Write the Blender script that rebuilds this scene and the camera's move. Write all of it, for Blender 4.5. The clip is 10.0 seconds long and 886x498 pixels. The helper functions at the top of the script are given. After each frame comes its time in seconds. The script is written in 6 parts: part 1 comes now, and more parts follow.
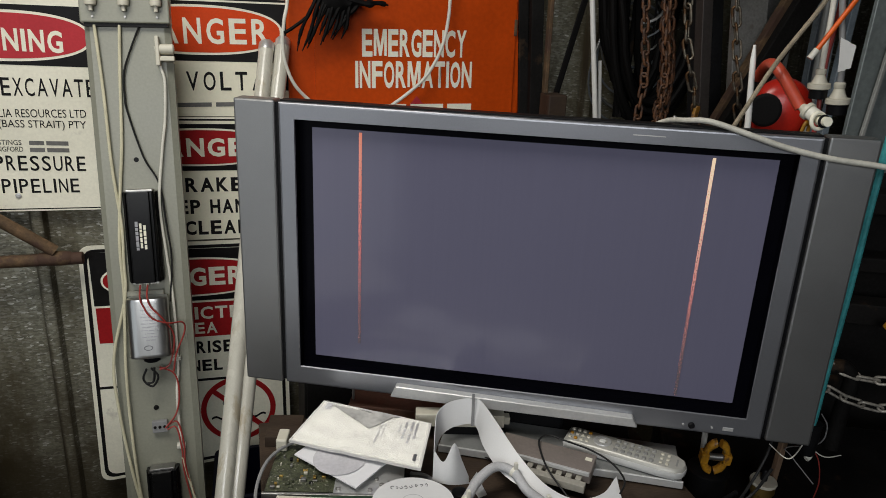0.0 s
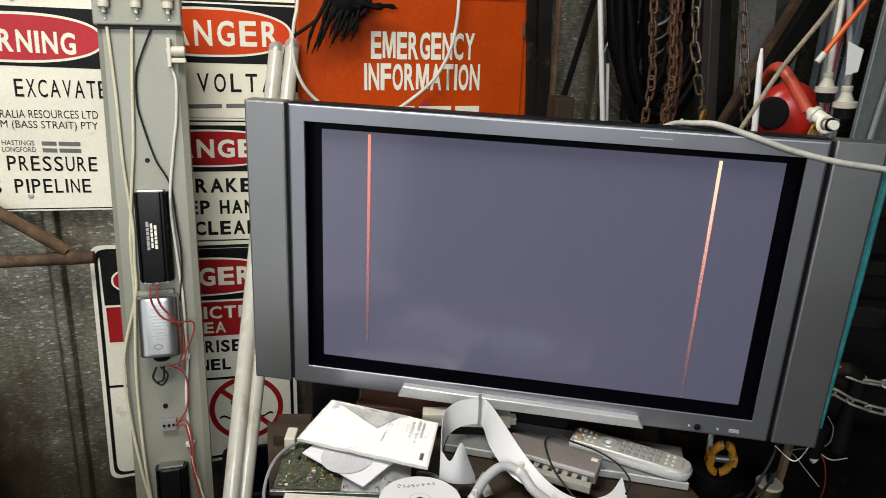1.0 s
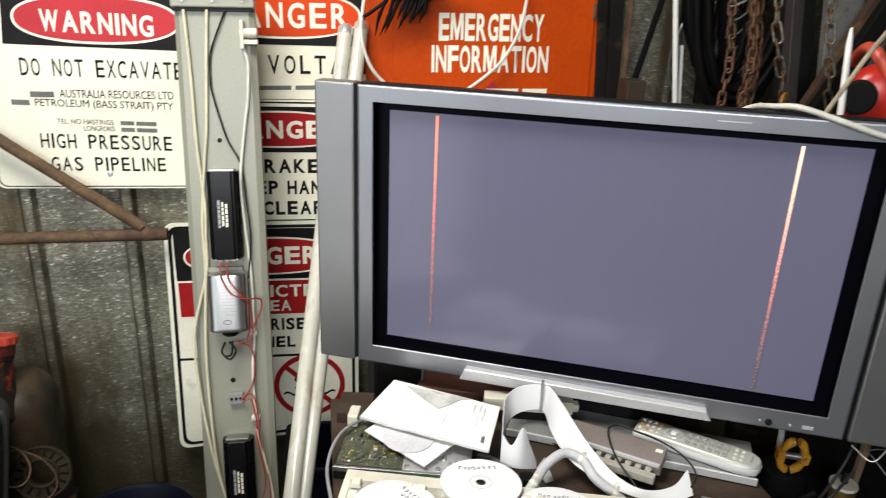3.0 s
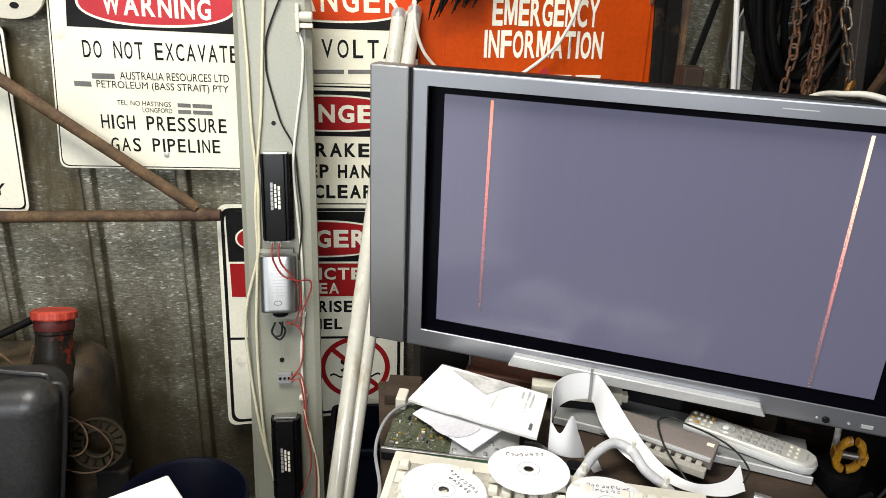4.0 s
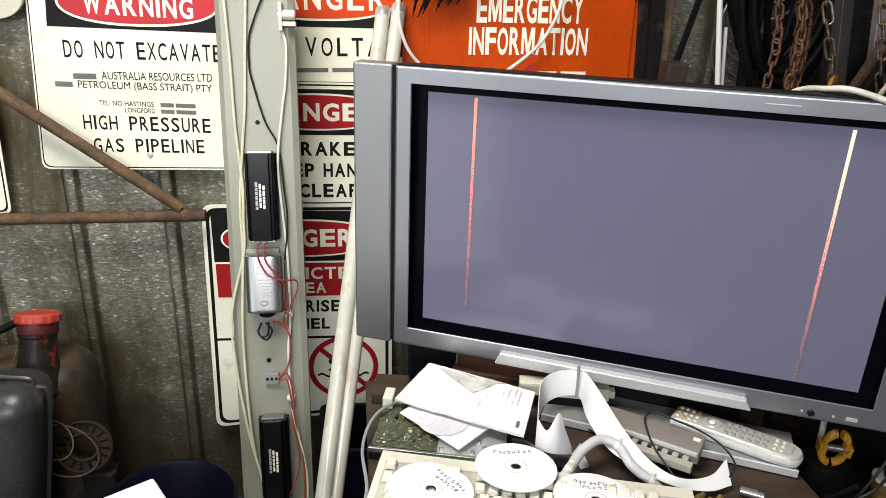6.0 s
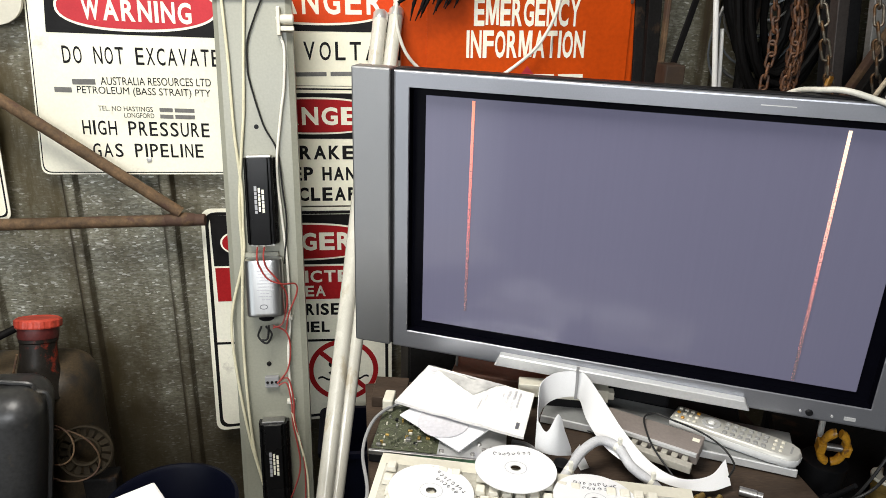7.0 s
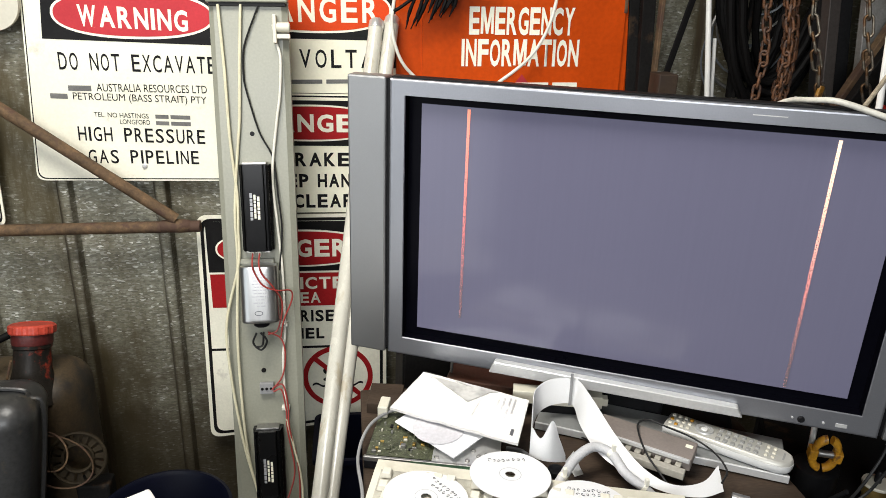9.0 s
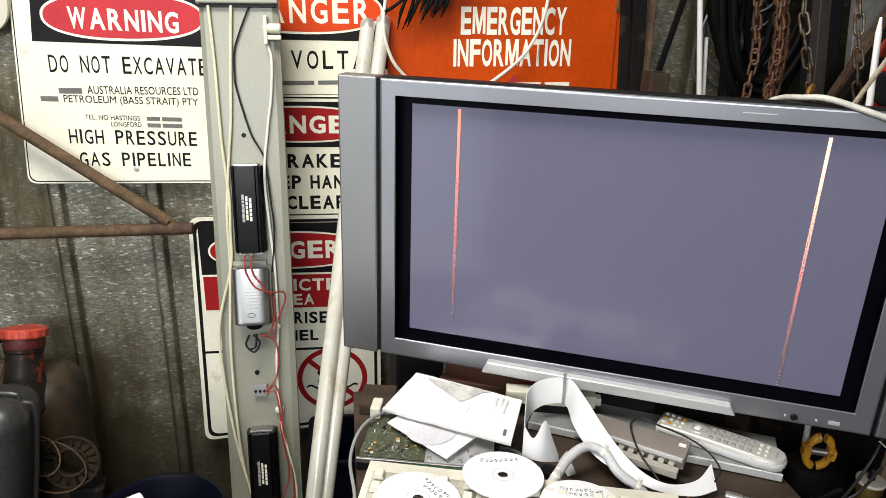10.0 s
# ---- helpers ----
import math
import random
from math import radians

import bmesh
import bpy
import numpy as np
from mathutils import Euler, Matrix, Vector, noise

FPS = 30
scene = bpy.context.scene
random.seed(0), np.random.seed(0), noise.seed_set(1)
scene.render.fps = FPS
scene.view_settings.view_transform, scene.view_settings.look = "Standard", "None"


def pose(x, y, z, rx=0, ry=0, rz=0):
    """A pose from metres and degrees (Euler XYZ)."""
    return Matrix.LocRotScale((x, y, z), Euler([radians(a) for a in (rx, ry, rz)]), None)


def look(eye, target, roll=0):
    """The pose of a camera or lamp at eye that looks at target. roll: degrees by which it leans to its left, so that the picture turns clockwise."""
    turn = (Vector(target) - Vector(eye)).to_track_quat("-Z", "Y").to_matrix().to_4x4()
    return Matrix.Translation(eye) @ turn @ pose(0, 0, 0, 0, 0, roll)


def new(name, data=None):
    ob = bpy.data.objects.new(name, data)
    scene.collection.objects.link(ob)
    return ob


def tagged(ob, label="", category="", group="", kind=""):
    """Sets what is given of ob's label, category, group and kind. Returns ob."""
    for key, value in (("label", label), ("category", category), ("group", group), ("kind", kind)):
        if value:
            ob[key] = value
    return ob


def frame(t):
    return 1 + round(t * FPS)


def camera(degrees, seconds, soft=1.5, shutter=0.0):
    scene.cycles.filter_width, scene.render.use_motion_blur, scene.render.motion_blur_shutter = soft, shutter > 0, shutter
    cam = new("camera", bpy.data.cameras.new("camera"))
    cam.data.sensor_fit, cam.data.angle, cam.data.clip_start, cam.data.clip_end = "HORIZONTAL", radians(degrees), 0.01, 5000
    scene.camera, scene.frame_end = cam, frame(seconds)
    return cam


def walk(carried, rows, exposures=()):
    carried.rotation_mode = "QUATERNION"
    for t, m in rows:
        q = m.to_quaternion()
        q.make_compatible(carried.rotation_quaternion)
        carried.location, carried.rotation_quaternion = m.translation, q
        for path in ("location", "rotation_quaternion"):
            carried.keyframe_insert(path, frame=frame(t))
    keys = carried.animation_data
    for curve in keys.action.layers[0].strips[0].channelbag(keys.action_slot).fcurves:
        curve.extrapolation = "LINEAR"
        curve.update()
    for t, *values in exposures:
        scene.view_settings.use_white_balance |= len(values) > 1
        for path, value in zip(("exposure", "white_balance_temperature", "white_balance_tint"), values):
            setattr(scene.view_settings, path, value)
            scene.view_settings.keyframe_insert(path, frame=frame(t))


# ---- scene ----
cam = camera(63.5, 10.0, soft=0.55, shutter=0.5)
PATH = [
    (0, (-0.43, -1.032, 1.562), (0.078, 0.791, 0.916), 2.6),
    (0.5, (-0.429, -1.039, 1.561), (0.093, 0.78, 0.914), 2.5),
    (1, (-0.434, -1.041, 1.563), (0.056, 0.789, 0.922), 2.7),
    (1.5, (-0.436, -1.04, 1.564), (0.024, 0.8, 0.929), 2.3),
    (2, (-0.438, -1.04, 1.564), (0.008, 0.803, 0.928), 2.3),
    (2.5, (-0.436, -1.044, 1.563), (-0.01, 0.803, 0.924), 2.1),
    (3, (-0.442, -1.035, 1.557), (-0.116, 0.815, 0.87), 2.3),
    (3.2, (-0.445, -1.031, 1.552), (-0.163, 0.822, 0.854), 2.2),
    (4.5, (-0.462, -1.033, 1.551), (-0.256, 0.819, 0.823), 2.4),
    (5, (-0.459, -1.031, 1.551), (-0.238, 0.821, 0.827), 2.4),
    (5.5, (-0.452, -1.029, 1.551), (-0.217, 0.819, 0.822), 2.3),
    (7, (-0.45, -1.034, 1.553), (-0.209, 0.816, 0.832), 1.7),
    (7.5, (-0.451, -1.037, 1.555), (-0.199, 0.814, 0.84), 1.9),
    (8, (-0.452, -1.038, 1.556), (-0.196, 0.816, 0.851), 1.8),
    (8.5, (-0.453, -1.038, 1.555), (-0.197, 0.817, 0.852), 1.9),
    (9, (-0.453, -1.04, 1.557), (-0.195, 0.814, 0.853), 2.0),
    (9.5, (-0.449, -1.04, 1.556), (-0.185, 0.814, 0.853), 1.9),
    (10, (-0.444, -1.039, 1.554), (-0.177, 0.816, 0.854), 1.7),
]
walk(cam, [(t, look(eye, target, roll)) for t, eye, target, roll in PATH],
     [(0, -1.1), (0.5, -0.75), (1.0, -0.5), (1.5, -0.4), (2.0, -0.32), (2.5, -0.2), (3.0, -0.05), (4.5, 0.0), (10, 0.0)])

# ---- light ----
world = bpy.data.worlds.new("world")
scene.world = world
world.use_nodes = True
wn = world.node_tree
sky = wn.nodes.new("ShaderNodeTexSky")
sky.sky_type = "NISHITA"
sky.sun_disc = False
sky.sun_elevation, sky.sun_rotation = radians(68), radians(39)
wn.links.new(sky.outputs[0], wn.nodes["Background"].inputs[0])
wn.nodes["Background"].inputs[1].default_value = 0.1


def area(name, eye, target, sx, sy, watts, colour):
    d = bpy.data.lights.new(name, "AREA")
    d.shape, d.size, d.size_y, d.energy, d.color = "RECTANGLE", sx, sy, watts, colour
    ob = new(name, d)
    ob.matrix_world = look(eye, target)
    return ob


sun = bpy.data.lights.new("sun", "SUN")
sun.energy, sun.angle, sun.color = 3.0, radians(0.5), (1.0, 0.95, 0.88)
new("sun", sun).matrix_world = look((3, 6, 8), (1.0, 3.5, 0))
# No source is in view: these three area lamps are added to light the shed.
area("added_west_light", (-2.66, -1.85, 1.05), (-0.45, 0.0, 1.15), 1.7, 2.0, 16, (0.90, 0.95, 1.0))
area("added_south_light", (-1.30, -3.36, 2.23), (-0.6, 0.5, 1.2), 1.9, 0.72, 88, (0.96, 0.98, 1.0))
area("added_top_light", (-0.95, -0.38, 2.69), (-0.95, -0.38, 0), 0.98, 0.8, 62, (1.0, 0.965, 0.89))

# ---- materials ----
MATS = {}


def mat(name, colour, rough=0.6, metal=0.0, noise_scale=12.0, amount=0.25, dark=None, bump=0.15, fine=180.0, coat=0.0,
        patch=None, patch_at=0.55, patch_scale=6.0, random_amt=0.0, emit=None, emit_strength=0.0, stretch=(1, 1, 1)):
    """Base colour with broad mottling, fine grain, optional patches of a second colour, and fine relief."""
    m = bpy.data.materials.new(name)
    m.use_nodes = True
    nt = m.node_tree
    N, L = nt.nodes, nt.links
    b = N["Principled BSDF"]
    tc = N.new("ShaderNodeTexCoord")
    mp = N.new("ShaderNodeMapping")
    mp.inputs["Scale"].default_value = stretch
    L.new(tc.outputs["Object"], mp.inputs[0])
    co = mp.outputs[0]
    n1 = N.new("ShaderNodeTexNoise")
    n1.inputs["Scale"].default_value, n1.inputs["Detail"].default_value = noise_scale, 6
    n2 = N.new("ShaderNodeTexNoise")
    n2.inputs["Scale"].default_value, n2.inputs["Detail"].default_value = fine, 3
    L.new(co, n1.inputs[0]), L.new(co, n2.inputs[0])
    r1 = N.new("ShaderNodeValToRGB")
    c2 = dark or tuple(v * (1 - amount) for v in colour)
    r1.color_ramp.elements[0].position, r1.color_ramp.elements[1].position = 0.34, 0.62
    r1.color_ramp.elements[0].color, r1.color_ramp.elements[1].color = (*c2, 1), (*colour, 1)
    L.new(n1.outputs[0], r1.inputs[0])
    mx = N.new("ShaderNodeMix")
    mx.data_type, mx.blend_type = "RGBA", "MULTIPLY"
    mx.inputs[0].default_value = min(0.9, amount * 1.6)
    L.new(r1.outputs[0], mx.inputs[6])
    L.new(n2.outputs[0], mx.inputs[7])
    gain = N.new("ShaderNodeMix")
    gain.data_type, gain.blend_type = "RGBA", "MULTIPLY"
    gain.inputs[0].default_value = 1.0
    g = 1 + min(0.9, amount * 1.6) * 0.5
    gain.inputs[7].default_value = (g, g, g, 1)
    L.new(mx.outputs[2], gain.inputs[6])
    out = gain.outputs[2]
    if patch:
        n3 = N.new("ShaderNodeTexNoise")
        n3.inputs["Scale"].default_value, n3.inputs["Detail"].default_value = patch_scale, 8
        n3.inputs["Roughness"].default_value = 0.65
        L.new(co, n3.inputs[0])
        r3 = N.new("ShaderNodeValToRGB")
        r3.color_ramp.elements[0].position, r3.color_ramp.elements[1].position = patch_at, patch_at + 0.09
        L.new(n3.outputs[0], r3.inputs[0])
        m3 = N.new("ShaderNodeMix")
        m3.data_type = "RGBA"
        m3.inputs[7].default_value = (*patch, 1)
        L.new(r3.outputs[0], m3.inputs[0]), L.new(out, m3.inputs[6])
        out = m3.outputs[2]
    if random_amt:
        oi = N.new("ShaderNodeObjectInfo")
        hs = N.new("ShaderNodeHueSaturation")
        mr = N.new("ShaderNodeMapRange")
        mr.inputs[3].default_value, mr.inputs[4].default_value = 1 - random_amt, 1 + random_amt
        L.new(oi.outputs["Random"], mr.inputs[0]), L.new(mr.outputs[0], hs.inputs["Value"]), L.new(out, hs.inputs["Color"])
        out = hs.outputs[0]
    L.new(out, b.inputs["Base Color"])
    rr = N.new("ShaderNodeMapRange")
    rr.inputs[3].default_value, rr.inputs[4].default_value = max(0.03, rough - 0.1), min(1, rough + 0.12)
    L.new(n1.outputs[0], rr.inputs[0]), L.new(rr.outputs[0], b.inputs["Roughness"])
    b.inputs["Metallic"].default_value = metal
    if max(colour) < 0.06 and metal < 0.5:
        b.inputs["Specular IOR Level"].default_value = 0.13
    b.inputs["Coat Weight"].default_value = coat
    if bump:
        bp = N.new("ShaderNodeBump")
        bp.inputs["Strength"].default_value, bp.inputs["Distance"].default_value = bump, 0.002
        L.new(n2.outputs[0], bp.inputs["Height"]), L.new(bp.outputs[0], b.inputs["Normal"])
    if emit:
        b.inputs["Emission Color"].default_value, b.inputs["Emission Strength"].default_value = (*emit, 1), emit_strength
    MATS[name] = m
    return m


def galvanised(name, base=0.34, stain=0.55, rib=None):
    """Spangled zinc sheet with brown dirt runs."""
    m = bpy.data.materials.new(name)
    m.use_nodes = True
    N, L = m.node_tree.nodes, m.node_tree.links
    b = N["Principled BSDF"]
    tc = N.new("ShaderNodeTexCoord")
    mp = N.new("ShaderNodeMapping")
    mp.inputs["Scale"].default_value = (0.42, 0.6, 1.05)
    L.new(tc.outputs["Object"], mp.inputs[0])
    v = N.new("ShaderNodeTexVoronoi")
    v.inputs["Scale"].default_value = 270
    L.new(mp.outputs[0], v.inputs[0])
    sp = N.new("ShaderNodeSeparateColor")
    L.new(v.outputs["Color"], sp.inputs[0])
    ramp = N.new("ShaderNodeValToRGB")
    e = ramp.color_ramp.elements
    e[0].position, e[0].color = 0.0, (base * 0.55, base * 0.53, base * 0.42, 1)
    e[1].position, e[1].color = 1.0, (base * 3.0, base * 3.0, base * 2.75, 1)
    k = e.new(0.66)
    k.color = (base, base * 0.98, base * 0.74, 1)
    k = e.new(0.93)
    k.color = (base * 1.3, base * 1.28, base * 1.1, 1)
    L.new(sp.outputs[0], ramp.inputs[0])
    mp2 = N.new("ShaderNodeMapping")
    mp2.inputs["Scale"].default_value = (1.0, 1.0, 0.28)
    L.new(tc.outputs["Object"], mp2.inputs[0])
    n = N.new("ShaderNodeTexNoise")
    n.inputs["Scale"].default_value, n.inputs["Detail"].default_value, n.inputs["Roughness"].default_value = 7, 9, 0.7
    L.new(mp2.outputs[0], n.inputs[0])
    r2 = N.new("ShaderNodeValToRGB")
    r2.color_ramp.elements[0].position, r2.color_ramp.elements[1].position = stain - 0.08, stain + 0.2
    L.new(n.outputs[0], r2.inputs[0])
    mx = N.new("ShaderNodeMix")
    mx.data_type = "RGBA"
    mx.inputs[7].default_value = (0.082, 0.064, 0.030, 1)
    L.new(r2.outputs[0], mx.inputs[0]), L.new(ramp.outputs[0], mx.inputs[6])
    out = mx.outputs[2]
    if rib is not None:
        # low-wall shade painted into the colour, mixed with ragged brown dirt
        sx, na, sm = N.new("ShaderNodeSeparateXYZ"), N.new("ShaderNodeTexNoise"), N.new("ShaderNodeMath")
        na.inputs["Scale"].default_value, na.inputs["Detail"].default_value, na.inputs["Roughness"].default_value = 3.2, 9, 0.72
        L.new(tc.outputs["Object"], sx.inputs[0]), L.new(tc.outputs["Object"], na.inputs[0])
        sm.operation, sm.inputs[1].default_value = "MULTIPLY_ADD", 1.5
        L.new(na.outputs[0], sm.inputs[0]), L.new(sx.outputs[2], sm.inputs[2])
        mr = N.new("ShaderNodeMapRange")
        mr.inputs[1].default_value, mr.inputs[2].default_value, mr.inputs[3].default_value, mr.inputs[4].default_value = 1.08, 1.42, 0.78, 0.0
        L.new(sm.outputs[0], mr.inputs[0])
        ms = N.new("ShaderNodeMix")
        ms.data_type = "RGBA"
        ms.inputs[7].default_value = (0.052, 0.039, 0.020, 1)
        L.new(mr.outputs[0], ms.inputs[0]), L.new(out, ms.inputs[6])
        out = ms.outputs[2]
        # darkens both flanks of each rib to brown, broken up by noise
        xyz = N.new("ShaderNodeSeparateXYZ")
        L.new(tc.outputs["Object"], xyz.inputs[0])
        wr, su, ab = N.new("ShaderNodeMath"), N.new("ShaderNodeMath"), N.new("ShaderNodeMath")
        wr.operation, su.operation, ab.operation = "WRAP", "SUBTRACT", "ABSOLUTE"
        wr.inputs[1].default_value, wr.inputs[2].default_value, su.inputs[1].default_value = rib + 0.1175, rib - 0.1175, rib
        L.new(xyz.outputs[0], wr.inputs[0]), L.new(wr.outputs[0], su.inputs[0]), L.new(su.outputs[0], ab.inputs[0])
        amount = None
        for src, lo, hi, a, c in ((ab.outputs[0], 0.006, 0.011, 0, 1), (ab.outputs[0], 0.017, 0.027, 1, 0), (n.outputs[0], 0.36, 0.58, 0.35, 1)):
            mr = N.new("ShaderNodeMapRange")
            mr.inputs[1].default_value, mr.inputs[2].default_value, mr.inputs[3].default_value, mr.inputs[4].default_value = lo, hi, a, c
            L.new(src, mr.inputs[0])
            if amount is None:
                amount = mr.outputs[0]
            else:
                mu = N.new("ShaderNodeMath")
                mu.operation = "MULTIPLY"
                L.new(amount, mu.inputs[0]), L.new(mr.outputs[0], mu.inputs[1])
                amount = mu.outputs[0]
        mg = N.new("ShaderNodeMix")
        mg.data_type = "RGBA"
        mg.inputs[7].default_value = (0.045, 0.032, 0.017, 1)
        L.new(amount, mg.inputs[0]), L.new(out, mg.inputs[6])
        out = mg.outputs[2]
    L.new(out, b.inputs["Base Color"])
    b.inputs["Metallic"].default_value, b.inputs["Roughness"].default_value = 0.35, 0.55
    bp = N.new("ShaderNodeBump")
    bp.inputs["Strength"].default_value, bp.inputs["Distance"].default_value = 0.25, 0.002
    L.new(sp.outputs[1], bp.inputs["Height"]), L.new(bp.outputs[0], b.inputs["Normal"])
    MATS[name] = m
    return m


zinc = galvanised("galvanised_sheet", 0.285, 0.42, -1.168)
# Unseen walls, roof and the floor are kept dark to cut bounced light.
shed_dark = mat("low_bounce_sheet", (0.035, 0.034, 0.031), 0.7, 0.2, 2, 0.4, bump=0.2)
concrete = mat("low_bounce_concrete", (0.05, 0.046, 0.04), 0.8, 0, 3, 0.4, bump=0.4, fine=60, patch=(0.05, 0.045, 0.04), patch_at=0.55, patch_scale=2)
earth = mat("gravel_ground", (0.30, 0.26, 0.2), 0.9, 0, 2, 0.3, bump=0.5, fine=40)
sign_white = mat("sign_white_enamel", (0.89, 0.86, 0.71), 0.38, 0, 5, 0.12, bump=0.03, patch=(0.62, 0.585, 0.49), patch_at=0.60, patch_scale=9)
sign_cream = mat("sign_cream_plastic", (0.91, 0.875, 0.70), 0.42, 0, 6, 0.08, bump=0.03, patch=(0.74, 0.70, 0.58), patch_at=0.62, patch_scale=12)
sign_black = mat("sign_black_print", (0.012, 0.0115, 0.0115), 0.4, 0, 20, 0.3, bump=0.02)
sign_red = mat("sign_faded_red", (0.50, 0.042, 0.052), 0.5, 0, 7, 0.15, bump=0.02, patch=(0.60, 0.17, 0.15), patch_at=0.68, patch_scale=18)
sign_orange = mat("sign_orange_red", (0.66, 0.062, 0.010), 0.5, 0, 7, 0.15, bump=0.02)
sign_maroon = mat("sign_dark_red", (0.36, 0.014, 0.016), 0.55, 0, 9, 0.2, bump=0.02)
box_orange = mat("orange_red_paint", (0.54, 0.062, 0.003), 0.46, 0, 4, 0.22, bump=0.08, fine=90, patch=(0.34, 0.045, 0.012), patch_at=0.63, patch_scale=5)
rust = mat("rusty_steel", (0.165, 0.100, 0.050), 0.8, 0.15, 18, 0.5, bump=0.6, fine=120, patch=(0.075, 0.04, 0.026), patch_at=0.5, patch_scale=14)
rust_bright = mat("orange_rust", (0.19, 0.078, 0.030), 0.6, 0.25, 30, 0.5, bump=0.6, fine=160, patch=(0.055, 0.03, 0.02), patch_at=0.47, patch_scale=40, random_amt=0.35)
batten_paint = mat("grey_white_enamel", (0.275, 0.275, 0.22), 0.36, 0, 3, 0.16, bump=0.04, patch=(0.24, 0.235, 0.18), patch_at=0.63, patch_scale=10)
silver = mat("tv_silver_plastic", (0.31, 0.318, 0.345), 0.36, 0.8, 3, 0.08, bump=0.03, fine=400, patch=(0.285, 0.293, 0.318), patch_at=0.64, patch_scale=8)
speaker_cloth = mat("grey_speaker_cloth", (0.315, 0.317, 0.318), 0.36, 0.86, 3, 0.1, bump=0.12, fine=900)
lip_silver = mat("bright_silver_trim", (0.58, 0.58, 0.57), 0.34, 0.35, 6, 0.15, bump=0.03)
black_plastic = mat("black_plastic", (0.009, 0.009, 0.010), 0.42, 0, 9, 0.3, bump=0.08)
gloss_black = mat("gloss_black_surround", (0.002, 0.002, 0.004), 0.3, 0, 9, 0.2, bump=0.0)
bench_wood = mat("dark_stained_board", (0.058, 0.040, 0.028), 0.6, 0, 5, 0.4, bump=0.2, fine=90, patch=(0.045, 0.032, 0.025), patch_at=0.55, patch_scale=7, stretch=(1, 5, 1))
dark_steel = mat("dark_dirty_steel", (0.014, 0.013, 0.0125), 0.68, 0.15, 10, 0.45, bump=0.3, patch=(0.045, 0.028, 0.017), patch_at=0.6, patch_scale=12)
print_grey = mat("faded_black_print", (0.16, 0.155, 0.145), 0.5, 0, 30, 0.3, bump=0.0)
gloss_black.node_tree.nodes["Principled BSDF"].inputs["Specular IOR Level"].default_value = 0.05
for m in (sign_white, sign_cream, sign_black, sign_red, sign_orange, sign_maroon, box_orange):
    m.node_tree.nodes["Principled BSDF"].inputs["Specular IOR Level"].default_value = 0.12
wrapped = mat("film_wrapped_paper", (0.64, 0.63, 0.60), 0.22, 0, 9, 0.12, bump=1.0, fine=26)
paper = mat("white_paper", (0.62, 0.615, 0.60), 0.7, 0, 8, 0.05, bump=0.05)

# ---- building helpers ----
def empty(name, m, label, category, group="", kind=""):
    ob = new(name)
    ob.empty_display_size = 0.05
    ob.matrix_world = m
    return tagged(ob, label, category, group, kind)


def part(name, bm, material, parent=None, label="", smooth=False, m=None):
    """Links a bmesh as one mesh object, under a thing or a part; its coordinates are those of the parent."""
    me = bpy.data.meshes.new(name)
    bmesh.ops.recalc_face_normals(bm, faces=bm.faces)
    bm.to_mesh(me)
    bm.free()
    return link_mesh(name, me, material, parent, label, smooth, m)


def link_mesh(name, me, material, parent=None, label="", smooth=False, m=None):
    if material is not None and not me.materials:
        me.materials.append(material)
    if smooth:
        me.shade_smooth()
        me.set_sharp_from_angle(angle=radians(38))
    ob = new(name, me)
    if parent is not None:
        ob.parent = parent
    if m is not None:
        ob.matrix_basis = m
    return tagged(ob, label)


def bm_box(x0, x1, y0, y1, z0, z1, bevel=0.0, seg=2, bm=None):
    bm = bm or bmesh.new()
    r = bmesh.ops.create_cube(bm, size=1)
    bmesh.ops.scale(bm, vec=(x1 - x0, y1 - y0, z1 - z0), verts=r["verts"])
    bmesh.ops.translate(bm, vec=((x0 + x1) / 2, (y0 + y1) / 2, (z0 + z1) / 2), verts=r["verts"])
    if bevel:
        es = list({e for v in r["verts"] for e in v.link_edges})
        bmesh.ops.bevel(bm, geom=es, offset=bevel, segments=seg, profile=0.5, affect="EDGES")
    return bm


def ring(c, ax, r, n, ry=None):
    ax = Vector(ax).normalized()
    a = ax.orthogonal().normalized()
    b = ax.cross(a)
    return [Vector(c) + a * (r * math.cos(2 * math.pi * i / n)) + b * ((ry or r) * math.sin(2 * math.pi * i / n)) for i in range(n)]


def bm_lathe(prof, n=24, bm=None, centre=(0, 0, 0), axis="z", ry=1.0, caps=True):
    """A turned shape: profile of (radius, height) along the axis."""
    bm = bm or bmesh.new()
    rows = []
    for r, h in prof:
        row = []
        for i in range(n):
            a = 2 * math.pi * i / n
            x, y, z = r * math.cos(a), r * ry * math.sin(a), h
            if axis == "y":
                x, y, z = x, z, y
            elif axis == "x":
                x, y, z = z, x, y
            row.append(bm.verts.new((x + centre[0], y + centre[1], z + centre[2])))
        rows.append(row)
    for p, q in zip(rows, rows[1:]):
        for i in range(n):
            bm.faces.new((p[i], p[(i + 1) % n], q[(i + 1) % n], q[i]))
    if caps:
        bm.faces.new(rows[0]), bm.faces.new(rows[-1])
    return bm


def spline(pts, per=6):
    pts = [Vector(p) for p in pts]
    if len(pts) < 3:
        return pts
    ext = [pts[0] * 2 - pts[1]] + pts + [pts[-1] * 2 - pts[-2]]
    out = []
    for i in range(1, len(ext) - 2):
        a, b, c, d = ext[i - 1:i + 3]
        for k in range(per):
            t = k / per
            out.append(0.5 * ((2 * b) + (c - a) * t + (2 * a - 5 * b + 4 * c - d) * t * t + (3 * b - a - 3 * c + d) * t ** 3))
    out.append(pts[-1])
    return out


